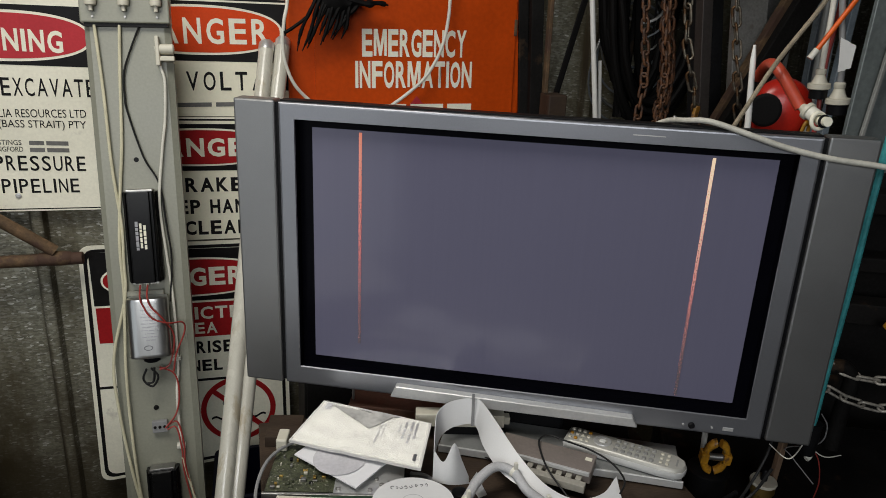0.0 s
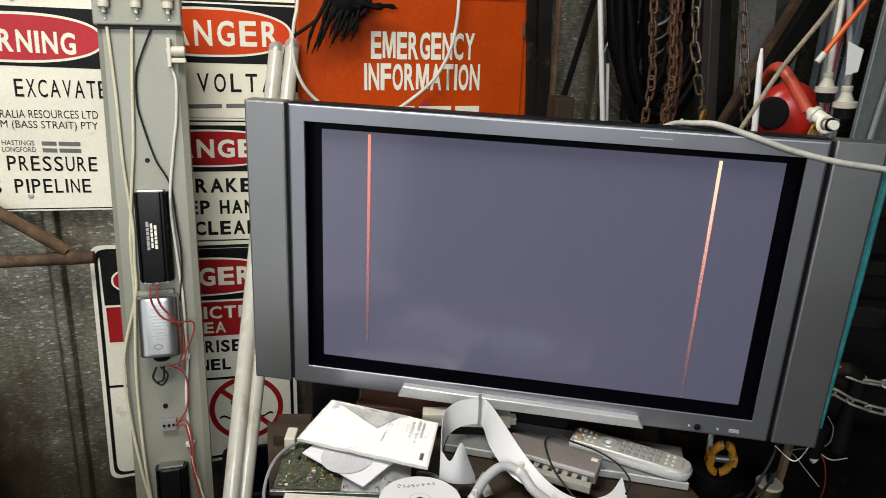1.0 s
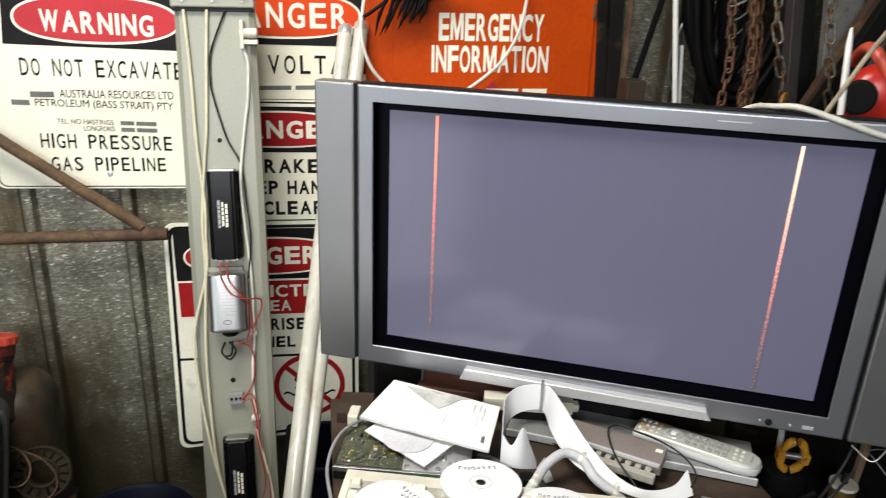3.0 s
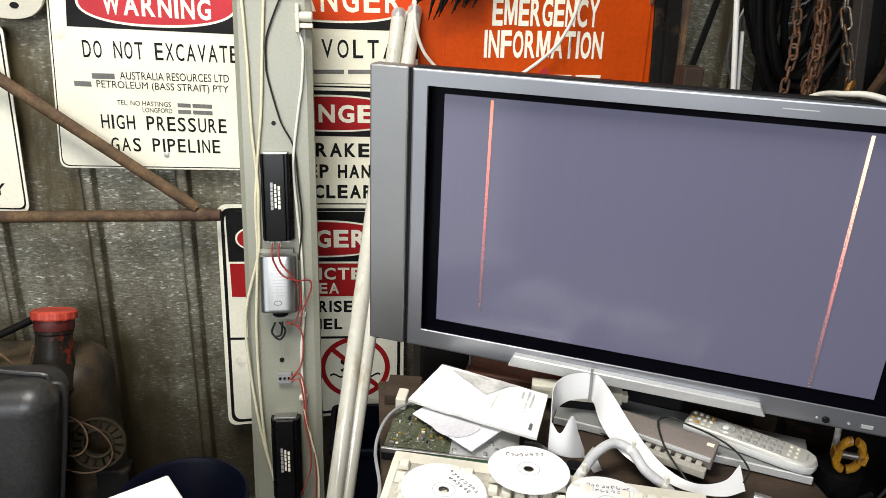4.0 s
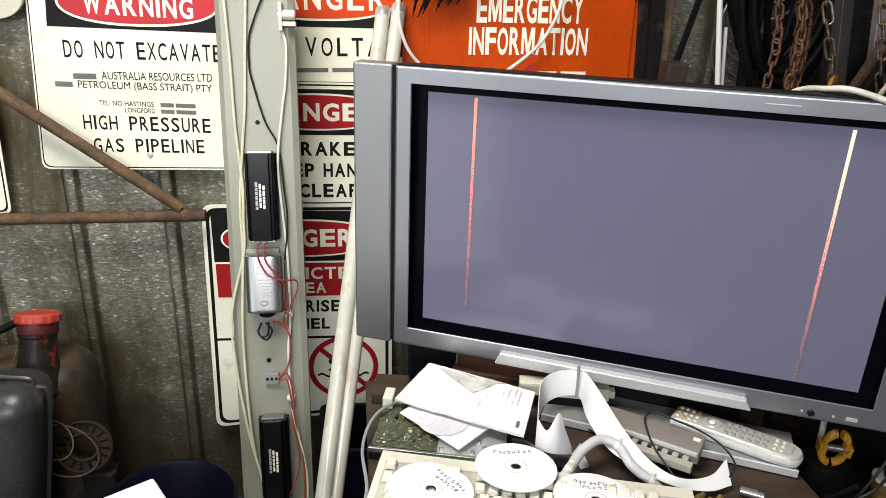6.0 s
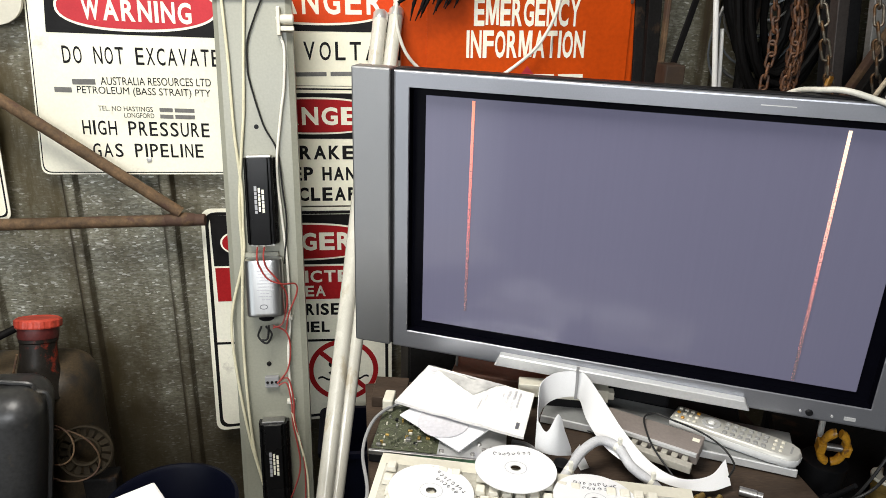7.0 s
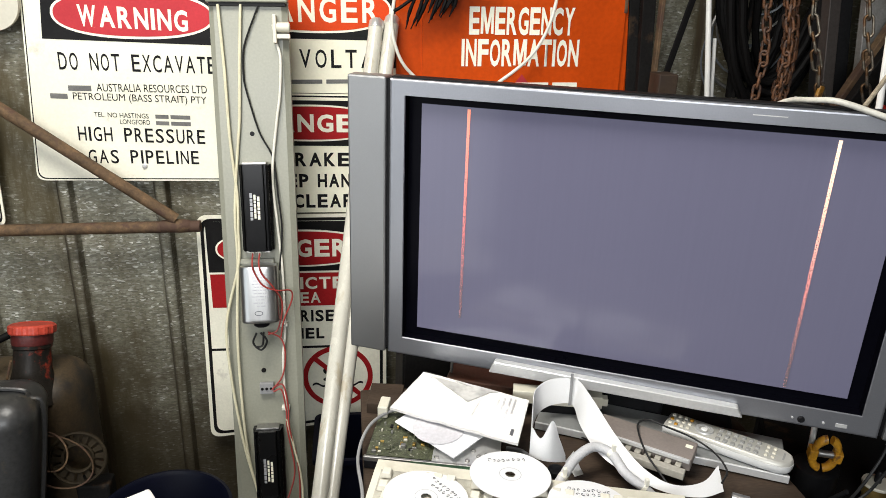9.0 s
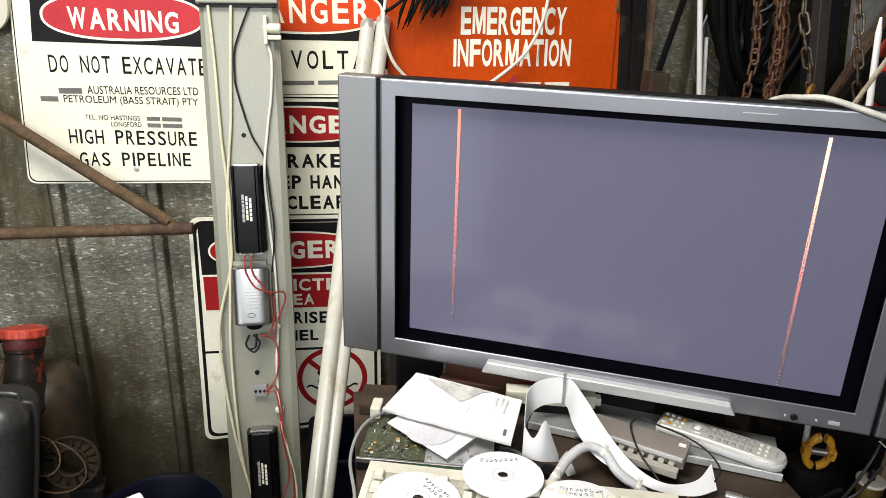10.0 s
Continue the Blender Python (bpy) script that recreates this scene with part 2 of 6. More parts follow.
def bm_tube(pts, r, n=8, per=6, smooth_path=True, bm=None, closed=False, rs=None):
    """A round bar or cable swept along points."""
    bm = bm or bmesh.new()
    P = spline(pts, per) if smooth_path else [Vector(p) for p in pts]
    rows, last = [], None
    m = len(P)
    for i, p in enumerate(P):
        t = (P[(i + 1) % m] - P[i - 1]) if closed else (P[min(i + 1, m - 1)] - P[max(i - 1, 0)])
        t.normalize()
        a = t.orthogonal() if last is None else (last - t * last.dot(t))
        a.normalize()
        last = a
        b = t.cross(a)
        rad = rs[min(len(rs) - 1, int(i * len(rs) / m))] if rs else r
        rows.append([bm.verts.new(p + a * (rad * math.cos(2 * math.pi * k / n)) + b * (rad * math.sin(2 * math.pi * k / n))) for k in range(n)])
    pairs = list(zip(rows, rows[1:])) + ([(rows[-1], rows[0])] if closed else [])
    for p, q in pairs:
        for k in range(n):
            bm.faces.new((p[k], p[(k + 1) % n], q[(k + 1) % n], q[k]))
    if not closed:
        bm.faces.new(rows[0]), bm.faces.new(rows[-1])
    return bm


def bm_bar(a, b, r, n=14, bm=None):
    return bm_tube([a, b], r, n, smooth_path=False, bm=bm)


def bm_poly(pts, y, thick, bm=None):
    """An upright plate, outline in (x, z), its front at y, its back behind."""
    bm = bm or bmesh.new()
    f = [bm.verts.new((x, y, z)) for x, z in pts]
    k = [bm.verts.new((x, y + thick, z)) for x, z in pts]
    n = len(pts)
    bm.faces.new(f), bm.faces.new(k[::-1])
    for i in range(n):
        bm.faces.new((f[i], k[i], k[(i + 1) % n], f[(i + 1) % n]))
    return bm


def round_corners(pts, r, seg=5):
    out, n = [], len(pts)
    for i in range(n):
        p, a, b = Vector(pts[i]), Vector(pts[i - 1]), Vector(pts[(i + 1) % n])
        u, v = (a - p).normalized(), (b - p).normalized()
        p0, p1 = p + u * r, p + v * r
        for k in range(seg + 1):
            t = k / seg
            q = p0 * (1 - t) ** 2 + p * 2 * t * (1 - t) + p1 * t * t
            out.append((q.x, q.y))
    return out


def rect(x0, x1, z0, z1):
    return [(x0, z0), (x1, z0), (x1, z1), (x0, z1)]


def oval(cx, cz, rx, rz, n=48, power=2.3):
    out = []
    for i in range(n):
        a = 2 * math.pi * i / n
        c, s = math.cos(a), math.sin(a)
        out.append((cx + rx * math.copysign(abs(c) ** (2 / power), c), cz + rz * math.copysign(abs(s) ** (2 / power), s)))
    return out


def inset(pts, d):
    """Moves an outline inwards, towards its centre, by about d."""
    cx = sum(p[0] for p in pts) / len(pts)
    cz = sum(p[1] for p in pts) / len(pts)
    hx, hz = max(abs(p[0] - cx) for p in pts), max(abs(p[1] - cz) for p in pts)
    return [(cx + (x - cx) * (1 - d / hx), cz + (z - cz) * (1 - d / hz)) for x, z in pts]


def band(pts, d, y, thick):
    """A closed line of width d along an outline."""
    bm = bmesh.new()
    q = inset(pts, d)
    n = len(pts)
    A = [bm.verts.new((x, y, z)) for x, z in pts]
    B = [bm.verts.new((x, y, z)) for x, z in q]
    C = [bm.verts.new((x, y + thick, z)) for x, z in pts]
    D = [bm.verts.new((x, y + thick, z)) for x, z in q]
    for i in range(n):
        j = (i + 1) % n
        bm.faces.new((A[i], A[j], B[j], B[i]))
        bm.faces.new((A[i], C[i], C[j], A[j]))
        bm.faces.new((B[i], B[j], D[j], D[i]))
    return bm


GLYPH = {"I": 0.28, " ": 0.55, "_": 0.85, "A": 1.12, "M": 1.25, "W": 1.3, "L": 0.9, "(": 0.4, ")": 0.4, ".": 0.3}


BOLD_M = ((0, 0), (0.20, 0), (0.20, 0.64), (0.41, 0), (0.59, 0), (0.80, 0.64), (0.80, 0), (1, 0), (1, 1), (0.71, 1), (0.5, 0.36), (0.29, 1), (0, 1))


def sign_letters(text, p0, p1, height, y, material, parent, bold=0.0, gap=0.25):
    """Signwriter's lettering: letters of even width and spacing between the base line's ends p0 and p1 (x, z)."""
    at, cells = 0.0, []
    for ch in text:
        cells.append((ch, at, at + GLYPH.get(ch, 1.0)))
        at += GLYPH.get(ch, 1.0) + gap
    total = at - gap
    a, d = Vector(p0), Vector(p1) - Vector(p0)
    for ch, u0, u1 in cells:
        p, q = a + d * (u0 / total), a + d * (u1 / total)
        if ch == "M":
            up = Vector((-d.y, d.x)).normalized() * height
            pts = [p + (q - p) * u + up * h for u, h in BOLD_M]
            part("letter", bm_poly([(v.x, v.y) for v in pts], y, 0.0003), material, parent)
        elif ch not in " _":
            letters(ch, p, q, height, y, material, parent, bold, "letter")


def letters(text, p0, p1, height, y, material, parent, bold=0.0, name="lettering", thick=0.0012, flat=False, z=0.0):
    """Lettering fitted between the base line's ends p0 and p1 (x, z), its capitals of that height, on the plate at y.
    flat: it lies on a level top at height z instead, p0 and p1 being (x, y)."""
    cu = bpy.data.curves.new(name, "FONT")
    cu.body, cu.extrude, cu.offset, cu.resolution_u = text, 0.0, bold, 3
    tmp = new(name, cu)
    me = bpy.data.meshes.new_from_object(tmp)
    bpy.data.objects.remove(tmp)
    bpy.data.curves.remove(cu)
    co = np.empty(len(me.vertices) * 3)
    me.vertices.foreach_get("co", co)
    co = co.reshape(-1, 3)
    x0, x1 = co[:, 0].min(), co[:, 0].max()
    cap = 0.7 if not text.isupper() else max(0.66, co[:, 1].max())
    d = Vector(p1) - Vector(p0)
    u = (co[:, 0] - x0) / (x1 - x0)
    h = co[:, 1] / cap * height
    dn = d.normalized()
    a = p0[0] + d.x * u - dn.y * h
    b = p0[1] + d.y * u + dn.x * h
    out = np.stack([a, np.full_like(a, y), b], 1) if not flat else np.stack([a, b, np.full_like(a, z)], 1)
    me.vertices.foreach_set("co", out.ravel())
    me.update()
    return link_mesh(name, me, material, parent)


def bars(p0, p1, height, y, material, parent, words=(1.0,), gap=0.12, name="print_bar"):
    """Unreadable or withheld writing: plain bars, one for each word, with relative lengths."""
    total = sum(words) + gap * sum(words) * (len(words) - 1) / max(1, len(words))
    g = gap * sum(words) / max(1, len(words))
    at = 0.0
    d = Vector(p1) - Vector(p0)
    for w in words:
        a, b = Vector(p0) + d * (at / total), Vector(p0) + d * ((at + w) / total)
        part(name, bm_poly([(a.x, a.y), (b.x, b.y), (b.x, b.y + height), (a.x, a.y + height)], y, 0.0012), material, parent)
        at += w + g


# ---- structure ----
WALL = 0.822
floor = part("floor", bm_box(-2.75, 3.2, -3.5, 1.0, -0.12, 0.0), concrete)
tagged(floor, "concrete shed floor kept dark to cut bounced light", "floor", kind="structure")
ground = part("ground", bm_box(-90, 90, -90, 90, -0.4, -0.125), earth)
tagged(ground, "pale gravel yard outside the shed", "ground", kind="structure")


def sheet_wall(x0, x1, z0, z1, y, first, pitch=0.235):
    """Profiled sheet: flat pans between low trapezoid ribs that stand towards the room."""
    prof = [(x0, 0.0)]
    x = first - pitch * math.floor((first - x0 - 0.03) / pitch)
    while x < x1 - 0.03:
        prof += [(x - 0.021, 0), (x - 0.012, -0.015), (x - 0.003, -0.0165), (x + 0.003, -0.0165), (x + 0.012, -0.015), (x + 0.021, 0)]
        x += pitch
    prof = [p for p in prof if x0 <= p[0] < x1] + [(x1, 0.0)]
    bm = bmesh.new()
    zs = [z0 + (z1 - z0) * i / 6 for i in range(7)]
    rows = [[bm.verts.new((px, y + py + 0.003 * noise.noise((px * 3, z * 2, 1)), z)) for px, py in prof] for z in zs]
    for p, q in zip(rows, rows[1:]):
        for i in range(len(prof) - 1):
            bm.faces.new((p[i], p[i + 1], q[i + 1], q[i]))
    back = [[bm.verts.new((px, y + 0.03, z)) for px in (x0, x1)] for z in (z0, z1)]
    bm.faces.new((back[0][0], back[0][1], back[1][1], back[1][0]))
    return bm


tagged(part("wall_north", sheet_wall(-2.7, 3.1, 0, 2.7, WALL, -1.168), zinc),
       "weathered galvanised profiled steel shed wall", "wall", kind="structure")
# The openings in these unseen walls and roof are added for the area lamps.
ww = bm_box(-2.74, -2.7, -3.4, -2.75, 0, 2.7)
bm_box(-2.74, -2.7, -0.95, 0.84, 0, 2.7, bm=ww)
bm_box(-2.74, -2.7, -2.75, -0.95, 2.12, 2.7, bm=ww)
tagged(part("wall_west", ww, shed_dark), "unseen dark shed wall with a wide opening added for light", "wall", kind="structure")
tagged(part("wall_east", bm_box(3.1, 3.14, -3.4, 0.84, 0, 2.7), shed_dark), "unseen shed wall kept dark to cut bounced light", "wall", kind="structure")
ws = bm_box(-2.74, 3.14, -3.44, -3.4, 0, 1.85)
bm_box(-2.74, -2.30, -3.44, -3.4, 1.85, 2.7, bm=ws)
bm_box(-0.30, 3.14, -3.44, -3.4, 1.85, 2.7, bm=ws)
bm_box(-2.30, -0.30, -3.44, -3.4, 2.62, 2.7, bm=ws)
tagged(part("wall_south", ws, shed_dark), "unseen dark shed wall with a high opening added for light", "wall", kind="structure")
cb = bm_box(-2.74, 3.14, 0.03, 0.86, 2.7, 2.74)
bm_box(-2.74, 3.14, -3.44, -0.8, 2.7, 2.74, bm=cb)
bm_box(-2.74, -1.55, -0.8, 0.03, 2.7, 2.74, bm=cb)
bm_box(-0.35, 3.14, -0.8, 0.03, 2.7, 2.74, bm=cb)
tagged(part("ceiling", cb, shed_dark), "unseen dark roof sheeting with an opening added for light", "ceiling", kind="structure")

# ---- rusty pipe brace on the wall ----
brace = empty("pipe_brace", pose(0, 0, 0), "rusty brown steel pipe brace across the shed wall", "pipe")
part("rail", bm_bar((-2.69, 0.745, 0.925), (-0.828, 0.742, 0.9517), 0.0148), rust, brace, smooth=True)
part("diagonal", bm_tube([(-1.95, 0.738, 1.765), (-0.885, 0.738, 0.972)], 0.0145, 14, smooth_path=False), rust, brace, smooth=True)
part("weld", bm_lathe([(0.006, -0.048), (0.0152, -0.036), (0.0175, -0.012), (0.0178, 0.010), (0.0153, 0.030), (0.006, 0.040)], 16, centre=(-0.884, 0.7405, 0.9535), axis="x"), rust, brace, smooth=True)
for bx in (-2.4, -1.5):
    part("clip", bm_box(bx - 0.012, bx + 0.012, 0.75, 0.795, 0.915, 0.96, 0.003), rust, brace)

# ---- signs ----
SY = 0.786


def bolt(x, z, parent, y=SY, r=0.006, material=None):
    part("bolt", bm_lathe([(r * 0.5, -0.004), (r, -0.003), (r, 0.0)], 10, centre=(x, y, z), axis="y"), material or MATS["dark_dirty_steel"], parent)


pipeline_sign = empty("warning_sign", pose(0, 0, 0), "white metal warning sign with red oval and black lettering", "sign")
out = round_corners([(-1.2165, 1.060), (-0.752, 1.058), (-0.742, 1.565), (-1.183, 1.568)], 0.022)
part("plate", bm_poly(out, SY, 0.003), sign_white, pipeline_sign)
part("border", band(inset(out, 0.004), 0.0025, SY - 0.0004, 0.0004), sign_black, pipeline_sign)
part("header", bm_poly([(-1.153, 1.399), (-0.765, 1.392), (-0.76, 1.522), (-1.141, 1.524)], SY - 0.0008, 0.0008), sign_black, pipeline_sign)
ov = oval(-0.945, 1.457, 0.182, 0.0545)
part("oval_rim", bm_poly(ov, SY - 0.0014, 0.0006), sign_white, pipeline_sign)
part("oval", bm_poly(inset(ov, 0.006), SY - 0.002, 0.0006), sign_red, pipeline_sign)
sign_letters("WARNING", (-1.068, 1.431), (-0.824, 1.424), 0.046, SY - 0.0024, sign_white, pipeline_sign, 0.03, 0.2)
sign_letters("DO_NOT_EXCAVATE", (-1.125, 1.330), (-0.768, 1.3255), 0.0395, SY - 0.0008, sign_black, pipeline_sign, 0.006, 0.3)
bars((-1.112, 1.280), (-1.060, 1.280), 0.013, SY - 0.0008, print_grey, pipeline_sign)
letters("AUSTRALIA RESOURCES LTD", (-1.048, 1.280), (-0.793, 1.2785), 0.0185, SY - 0.0008, sign_black, pipeline_sign)
bars((-1.155, 1.262), (-1.116, 1.261), 0.012, SY - 0.0008, print_grey, pipeline_sign)
letters("PETROLEUM (BASS STRAIT) PTY", (-1.104, 1.260), (-0.796, 1.2535), 0.017, SY - 0.0008, sign_black, pipeline_sign)
letters("TEL. NO HASTINGS", (-1.062, 1.219), (-0.936, 1.216), 0.0115, SY - 0.0008, sign_black, pipeline_sign)
bars((-0.920, 1.216), (-0.838, 1.214), 0.0095, SY - 0.0008, print_grey, pipeline_sign, (4, 6))
letters("LONGFORD", (-1.004, 1.202), (-0.934, 1.2005), 0.0115, SY - 0.0008, sign_black, pipeline_sign)
bars((-0.920, 1.2), (-0.838, 1.198), 0.0095, SY - 0.0008, print_grey, pipeline_sign, (4, 6))
sign_letters("HIGH_PRESSURE", (-1.105, 1.161), (-0.807, 1.1535), 0.0345, SY - 0.0008, sign_black, pipeline_sign, 0.008, 0.3)
sign_letters("GAS_PIPELINE", (-1.088, 1.105), (-0.826, 1.102), 0.0335, SY - 0.0008, sign_black, pipeline_sign, 0.008, 0.32)
bolt(-0.958, 1.097, pipeline_sign, r=0.0065, material=lip_silver)
bolt(-0.941, 1.540, pipeline_sign)

edge_sign = empty("safety_sign", pose(0, 0, 0), "white metal sign with black border and rounded corners", "sign")
out = round_corners([(-1.66, 0.95), (-1.306, 0.944), (-1.294, 1.398), (-1.65, 1.402)], 0.02)
part("plate", bm_poly(out, 0.782, 0.003), sign_white, edge_sign)
part("border", band(inset(out, 0.006), 0.004, 0.7815, 0.0005), sign_black, edge_sign)
part("header", bm_poly(rect(-1.645, -1.316, 1.257, 1.385), 0.7812, 0.0008), sign_black, edge_sign)
letters("D", (-1.379, 1.172), (-1.343, 1.172), 0.045, 0.7812, sign_black, edge_sign, 0.01)
letters("Y", (-1.385, 0.989), (-1.354, 0.988), 0.031, 0.7812, sign_black, edge_sign, 0.01)
bolt(-1.318, 0.957, edge_sign, 0.782, 0.003)
bolt(-1.307, 1.385, edge_sign, 0.782, 0.003)

high_voltage = empty("danger_sign", pose(0, 0, 0), "cream metal danger sign with orange-red oval on black", "sign", "danger signs")
part("plate", bm_poly(rect(-0.736, -0.318, 1.283, 1.585), SY, 0.003), sign_cream, high_voltage)
part("header", bm_poly(rect(-0.730, -0.326, 1.412, 1.555), SY - 0.0008, 0.0008), sign_black, high_voltage)
part("header_line", bm_poly(rect(-0.736, -0.318, 1.545, 1.549), SY - 0.0014, 0.0006), sign_white, high_voltage)
ov = oval(-0.535, 1.482, 0.190, 0.056)
part("oval_rim", bm_poly(ov, SY - 0.0014, 0.0006), sign_white, high_voltage)
part("oval", bm_poly(inset(ov, 0.0055), SY - 0.002, 0.0006), sign_orange, high_voltage)
sign_letters("DANGER", (-0.674, 1.451), (-0.376, 1.455), 0.056, SY - 0.0024, sign_white, high_voltage, 0.022, 0.3)
sign_letters("VOLTAGE", (-0.568, 1.3445), (-0.312, 1.3475), 0.0432, SY - 0.0008, sign_black, high_voltage, 0.012, 0.38)
bars((-0.610, 1.304), (-0.437, 1.308), 0.010, SY - 0.0008, print_grey, high_voltage, (7, 5))

brake_sign = empty("danger_sign", pose(0, 0, 0), "cream danger sign with a dark red oval and bold lettering", "sign", "danger signs")
part("plate", bm_poly(rect(-0.736, -0.345, 0.972, 1.281), SY, 0.003), sign_cream, brake_sign)
part("frame_line", bm_poly(rect(-0.736, -0.345, 1.2725, 1.2765), SY - 0.0006, 0.0006), sign_black, brake_sign)
part("header", bm_poly(rect(-0.730, -0.35, 1.150, 1.2645), SY - 0.0008, 0.0008), sign_black, brake_sign)
ov = oval(-0.55, 1.208, 0.178, 0.0465)
part("oval_rim", bm_poly(ov, SY - 0.0014, 0.0006), sign_white, brake_sign)
part("oval", bm_poly(inset(ov, 0.0045), SY - 0.002, 0.0006), sign_maroon, brake_sign)
sign_letters("DANGER", (-0.681, 1.187), (-0.393, 1.188), 0.043, SY - 0.0024, sign_white, brake_sign, 0.034, 0.2)
sign_letters("BRAKE", (-0.623, 1.098), (-0.452, 1.098), 0.0345, SY - 0.0008, sign_black, brake_sign, 0.034, 0.22)
sign_letters("KEEP HANDS", (-0.667, 1.042), (-0.391, 1.042), 0.0345, SY - 0.0008, sign_black, brake_sign, 0.034, 0.22)
sign_letters("CLEAR", (-0.596, 0.987), (-0.442, 0.987), 0.035, SY - 0.0008, sign_black, brake_sign, 0.034, 0.22)

no_entry = empty("danger_sign", pose(0, 0, 0), "white restricted-area sign with a red crossed swimmer symbol", "sign", "danger signs")
out = round_corners([(-0.861, 0.286), (-0.352, 0.332), (-0.356, 0.968), (-0.848, 0.966)], 0.03)
part("plate", bm_poly(out, SY, 0.003), sign_white, no_entry)
part("border", band(inset(out, 0.010), 0.009, SY - 0.0006, 0.0006), sign_black, no_entry)
part("header", bm_poly(rect(-0.826, -0.378, 0.806, 0.948), SY - 0.0008, 0.0008), sign_black, no_entry)
ov = oval(-0.60, 0.8715, 0.205, 0.0535)
part("oval_rim", bm_poly(ov, SY - 0.0014, 0.0006), sign_white, no_entry)
part("oval", bm_poly(inset(ov, 0.005), SY - 0.002, 0.0006), sign_maroon, no_entry)
sign_letters("DANGER", (-0.741, 0.849), (-0.460, 0.850), 0.048, SY - 0.0024, sign_white, no_entry, 0.034, 0.18)
part("red_band", bm_poly(rect(-0.824, -0.378, 0.702, 0.800), SY - 0.0008, 0.0008), sign_maroon, no_entry)
sign_letters("RESTRICTED", (-0.773, 0.754), (-0.433, 0.754), 0.034, SY - 0.0014, sign_white, no_entry, 0.026, 0.18)
sign_letters("AREA", (-0.651, 0.712), (-0.535, 0.712), 0.031, SY - 0.0014, sign_white, no_entry, 0.026, 0.18)
sign_letters("AUTHORISED", (-0.735, 0.656), (-0.471, 0.654), 0.034, SY - 0.0008, sign_black, no_entry, 0.032, 0.22)
sign_letters("PERSONNEL ONLY", (-0.788, 0.603), (-0.392, 0.600), 0.032, SY - 0.0008, sign_black, no_entry, 0.032, 0.22)
part("rule", bm_poly(rect(-0.842, -0.366, 0.570, 0.577), SY - 0.0007, 0.0007), sign_black, no_entry)
part("red_ring", band(oval(-0.492, 0.474, 0.1, 0.1, 56, 2.0), 0.0145, SY - 0.0012, 0.0012), sign_maroon, no_entry)
part("red_slash", bm_poly([(-0.566, 0.535), (-0.556, 0.545), (-0.418, 0.413), (-0.428, 0.403)], SY - 0.0016, 0.0006), sign_maroon, no_entry)
wave = [(-0.565 + 0.145 * i / 24, 0.452 + 0.005 * math.sin(i * 0.9)) for i in range(25)]
part("swimmer_mark", bm_poly(wave + [(x, z - 0.006) for x, z in wave[::-1]], SY - 0.001, 0.001), sign_black, no_entry)
part("swimmer_mark", bm_poly([(-0.535, 0.468), (-0.50, 0.486), (-0.455, 0.470), (-0.455, 0.463), (-0.50, 0.474), (-0.53, 0.461)], SY - 0.001, 0.001), sign_black, no_entry)
part("swimmer_mark", bm_poly(oval(-0.523, 0.495, 0.011, 0.011, 14, 2), SY - 0.001, 0.001), sign_black, no_entry)

# ---- orange information box ----
info = empty("information_box", pose(0.0, 0.76, 1.44, 0, -0.9, 0), "orange-red painted emergency information box with white lettering on the wall", "box")
part("body", bm_box(-0.335, 0.255, -0.004, 0.038, -0.36, 0.46, 0.006), box_orange, info)
part("door", bm_poly(round_corners(rect(-0.272, 0.232, -0.34, 0.138), 0.004, 2), -0.010, 0.0055), box_orange, info)
part("top_panel", bm_poly(rect(-0.272, -0.0, 0.142, 0.44), -0.009, 0.005), box_orange, info)
part("top_panel", bm_poly(rect(0.004, 0.232, 0.142, 0.44), -0.009, 0.005), box_orange, info)
sign_letters("EMERGENCY", (-0.159, -0.001), (0.103, -0.001), 0.0625, -0.0112, sign_white, info, 0.028, 0.13)
sign_letters("INFORMATION", (-0.176, -0.076), (0.120, -0.076), 0.0625, -0.0112, sign_white, info, 0.028, 0.13)
bars((-0.176, -0.168), (0.122, -0.168), 0.05, -0.0112, sign_white, info, (6, 4, 3))
part("red_label", bm_poly([(-0.075, -0.165), (-0.022, -0.098), (0.035, -0.165)], -0.0106, 0.0008), sign_red, info)
part("hinge", bm_box(0.228, 0.236, -0.014, -0.004, 0.05, 0.09, 0.002), rust, info)

# ---- television ----
TV = pose(0, 0, 0, 0, 0, -24)
tv = empty("plasma_television", TV, "silver flat-panel television, grey screen with two glowing red lines", "television")
ZT, ZB = 1.404, 0.9005


def tv_frame():
    """The silver front frame: rounded outside, flat in front, with a small rounded lip towards the glass."""
    bm = bmesh.new()
    outer, inner = rect(-0.413, 0.4115, ZB, ZT), rect(-0.3865, 0.3835, 0.935, 1.378)
    steps = [(outer, 0.0, 0.014), (outer, 0.0, -0.0155)]
    steps += [(outer, 0.004 * (1 - math.cos(radians(a))), -0.0155 - 0.004 * math.sin(radians(a))) for a in (30, 60, 90)]
    steps += [(inner, -0.0025 * math.cos(radians(a)), -0.0185 - 0.001 + 0.0025 * (1 - math.sin(radians(a)))) for a in (90, 60, 30)]
    steps += [(inner, 0.0, -0.0165), (inner, 0.0006, -0.0155)]
    rows = [[bm.verts.new((x, v, z)) for x, z in (inset(pts, d) if d else pts)] for pts, d, v in steps]
    for p, q in zip(rows, rows[1:]):
        for i in range(4):
            bm.faces.new((p[i], p[(i + 1) % 4], q[(i + 1) % 4], q[i]))
    return bm


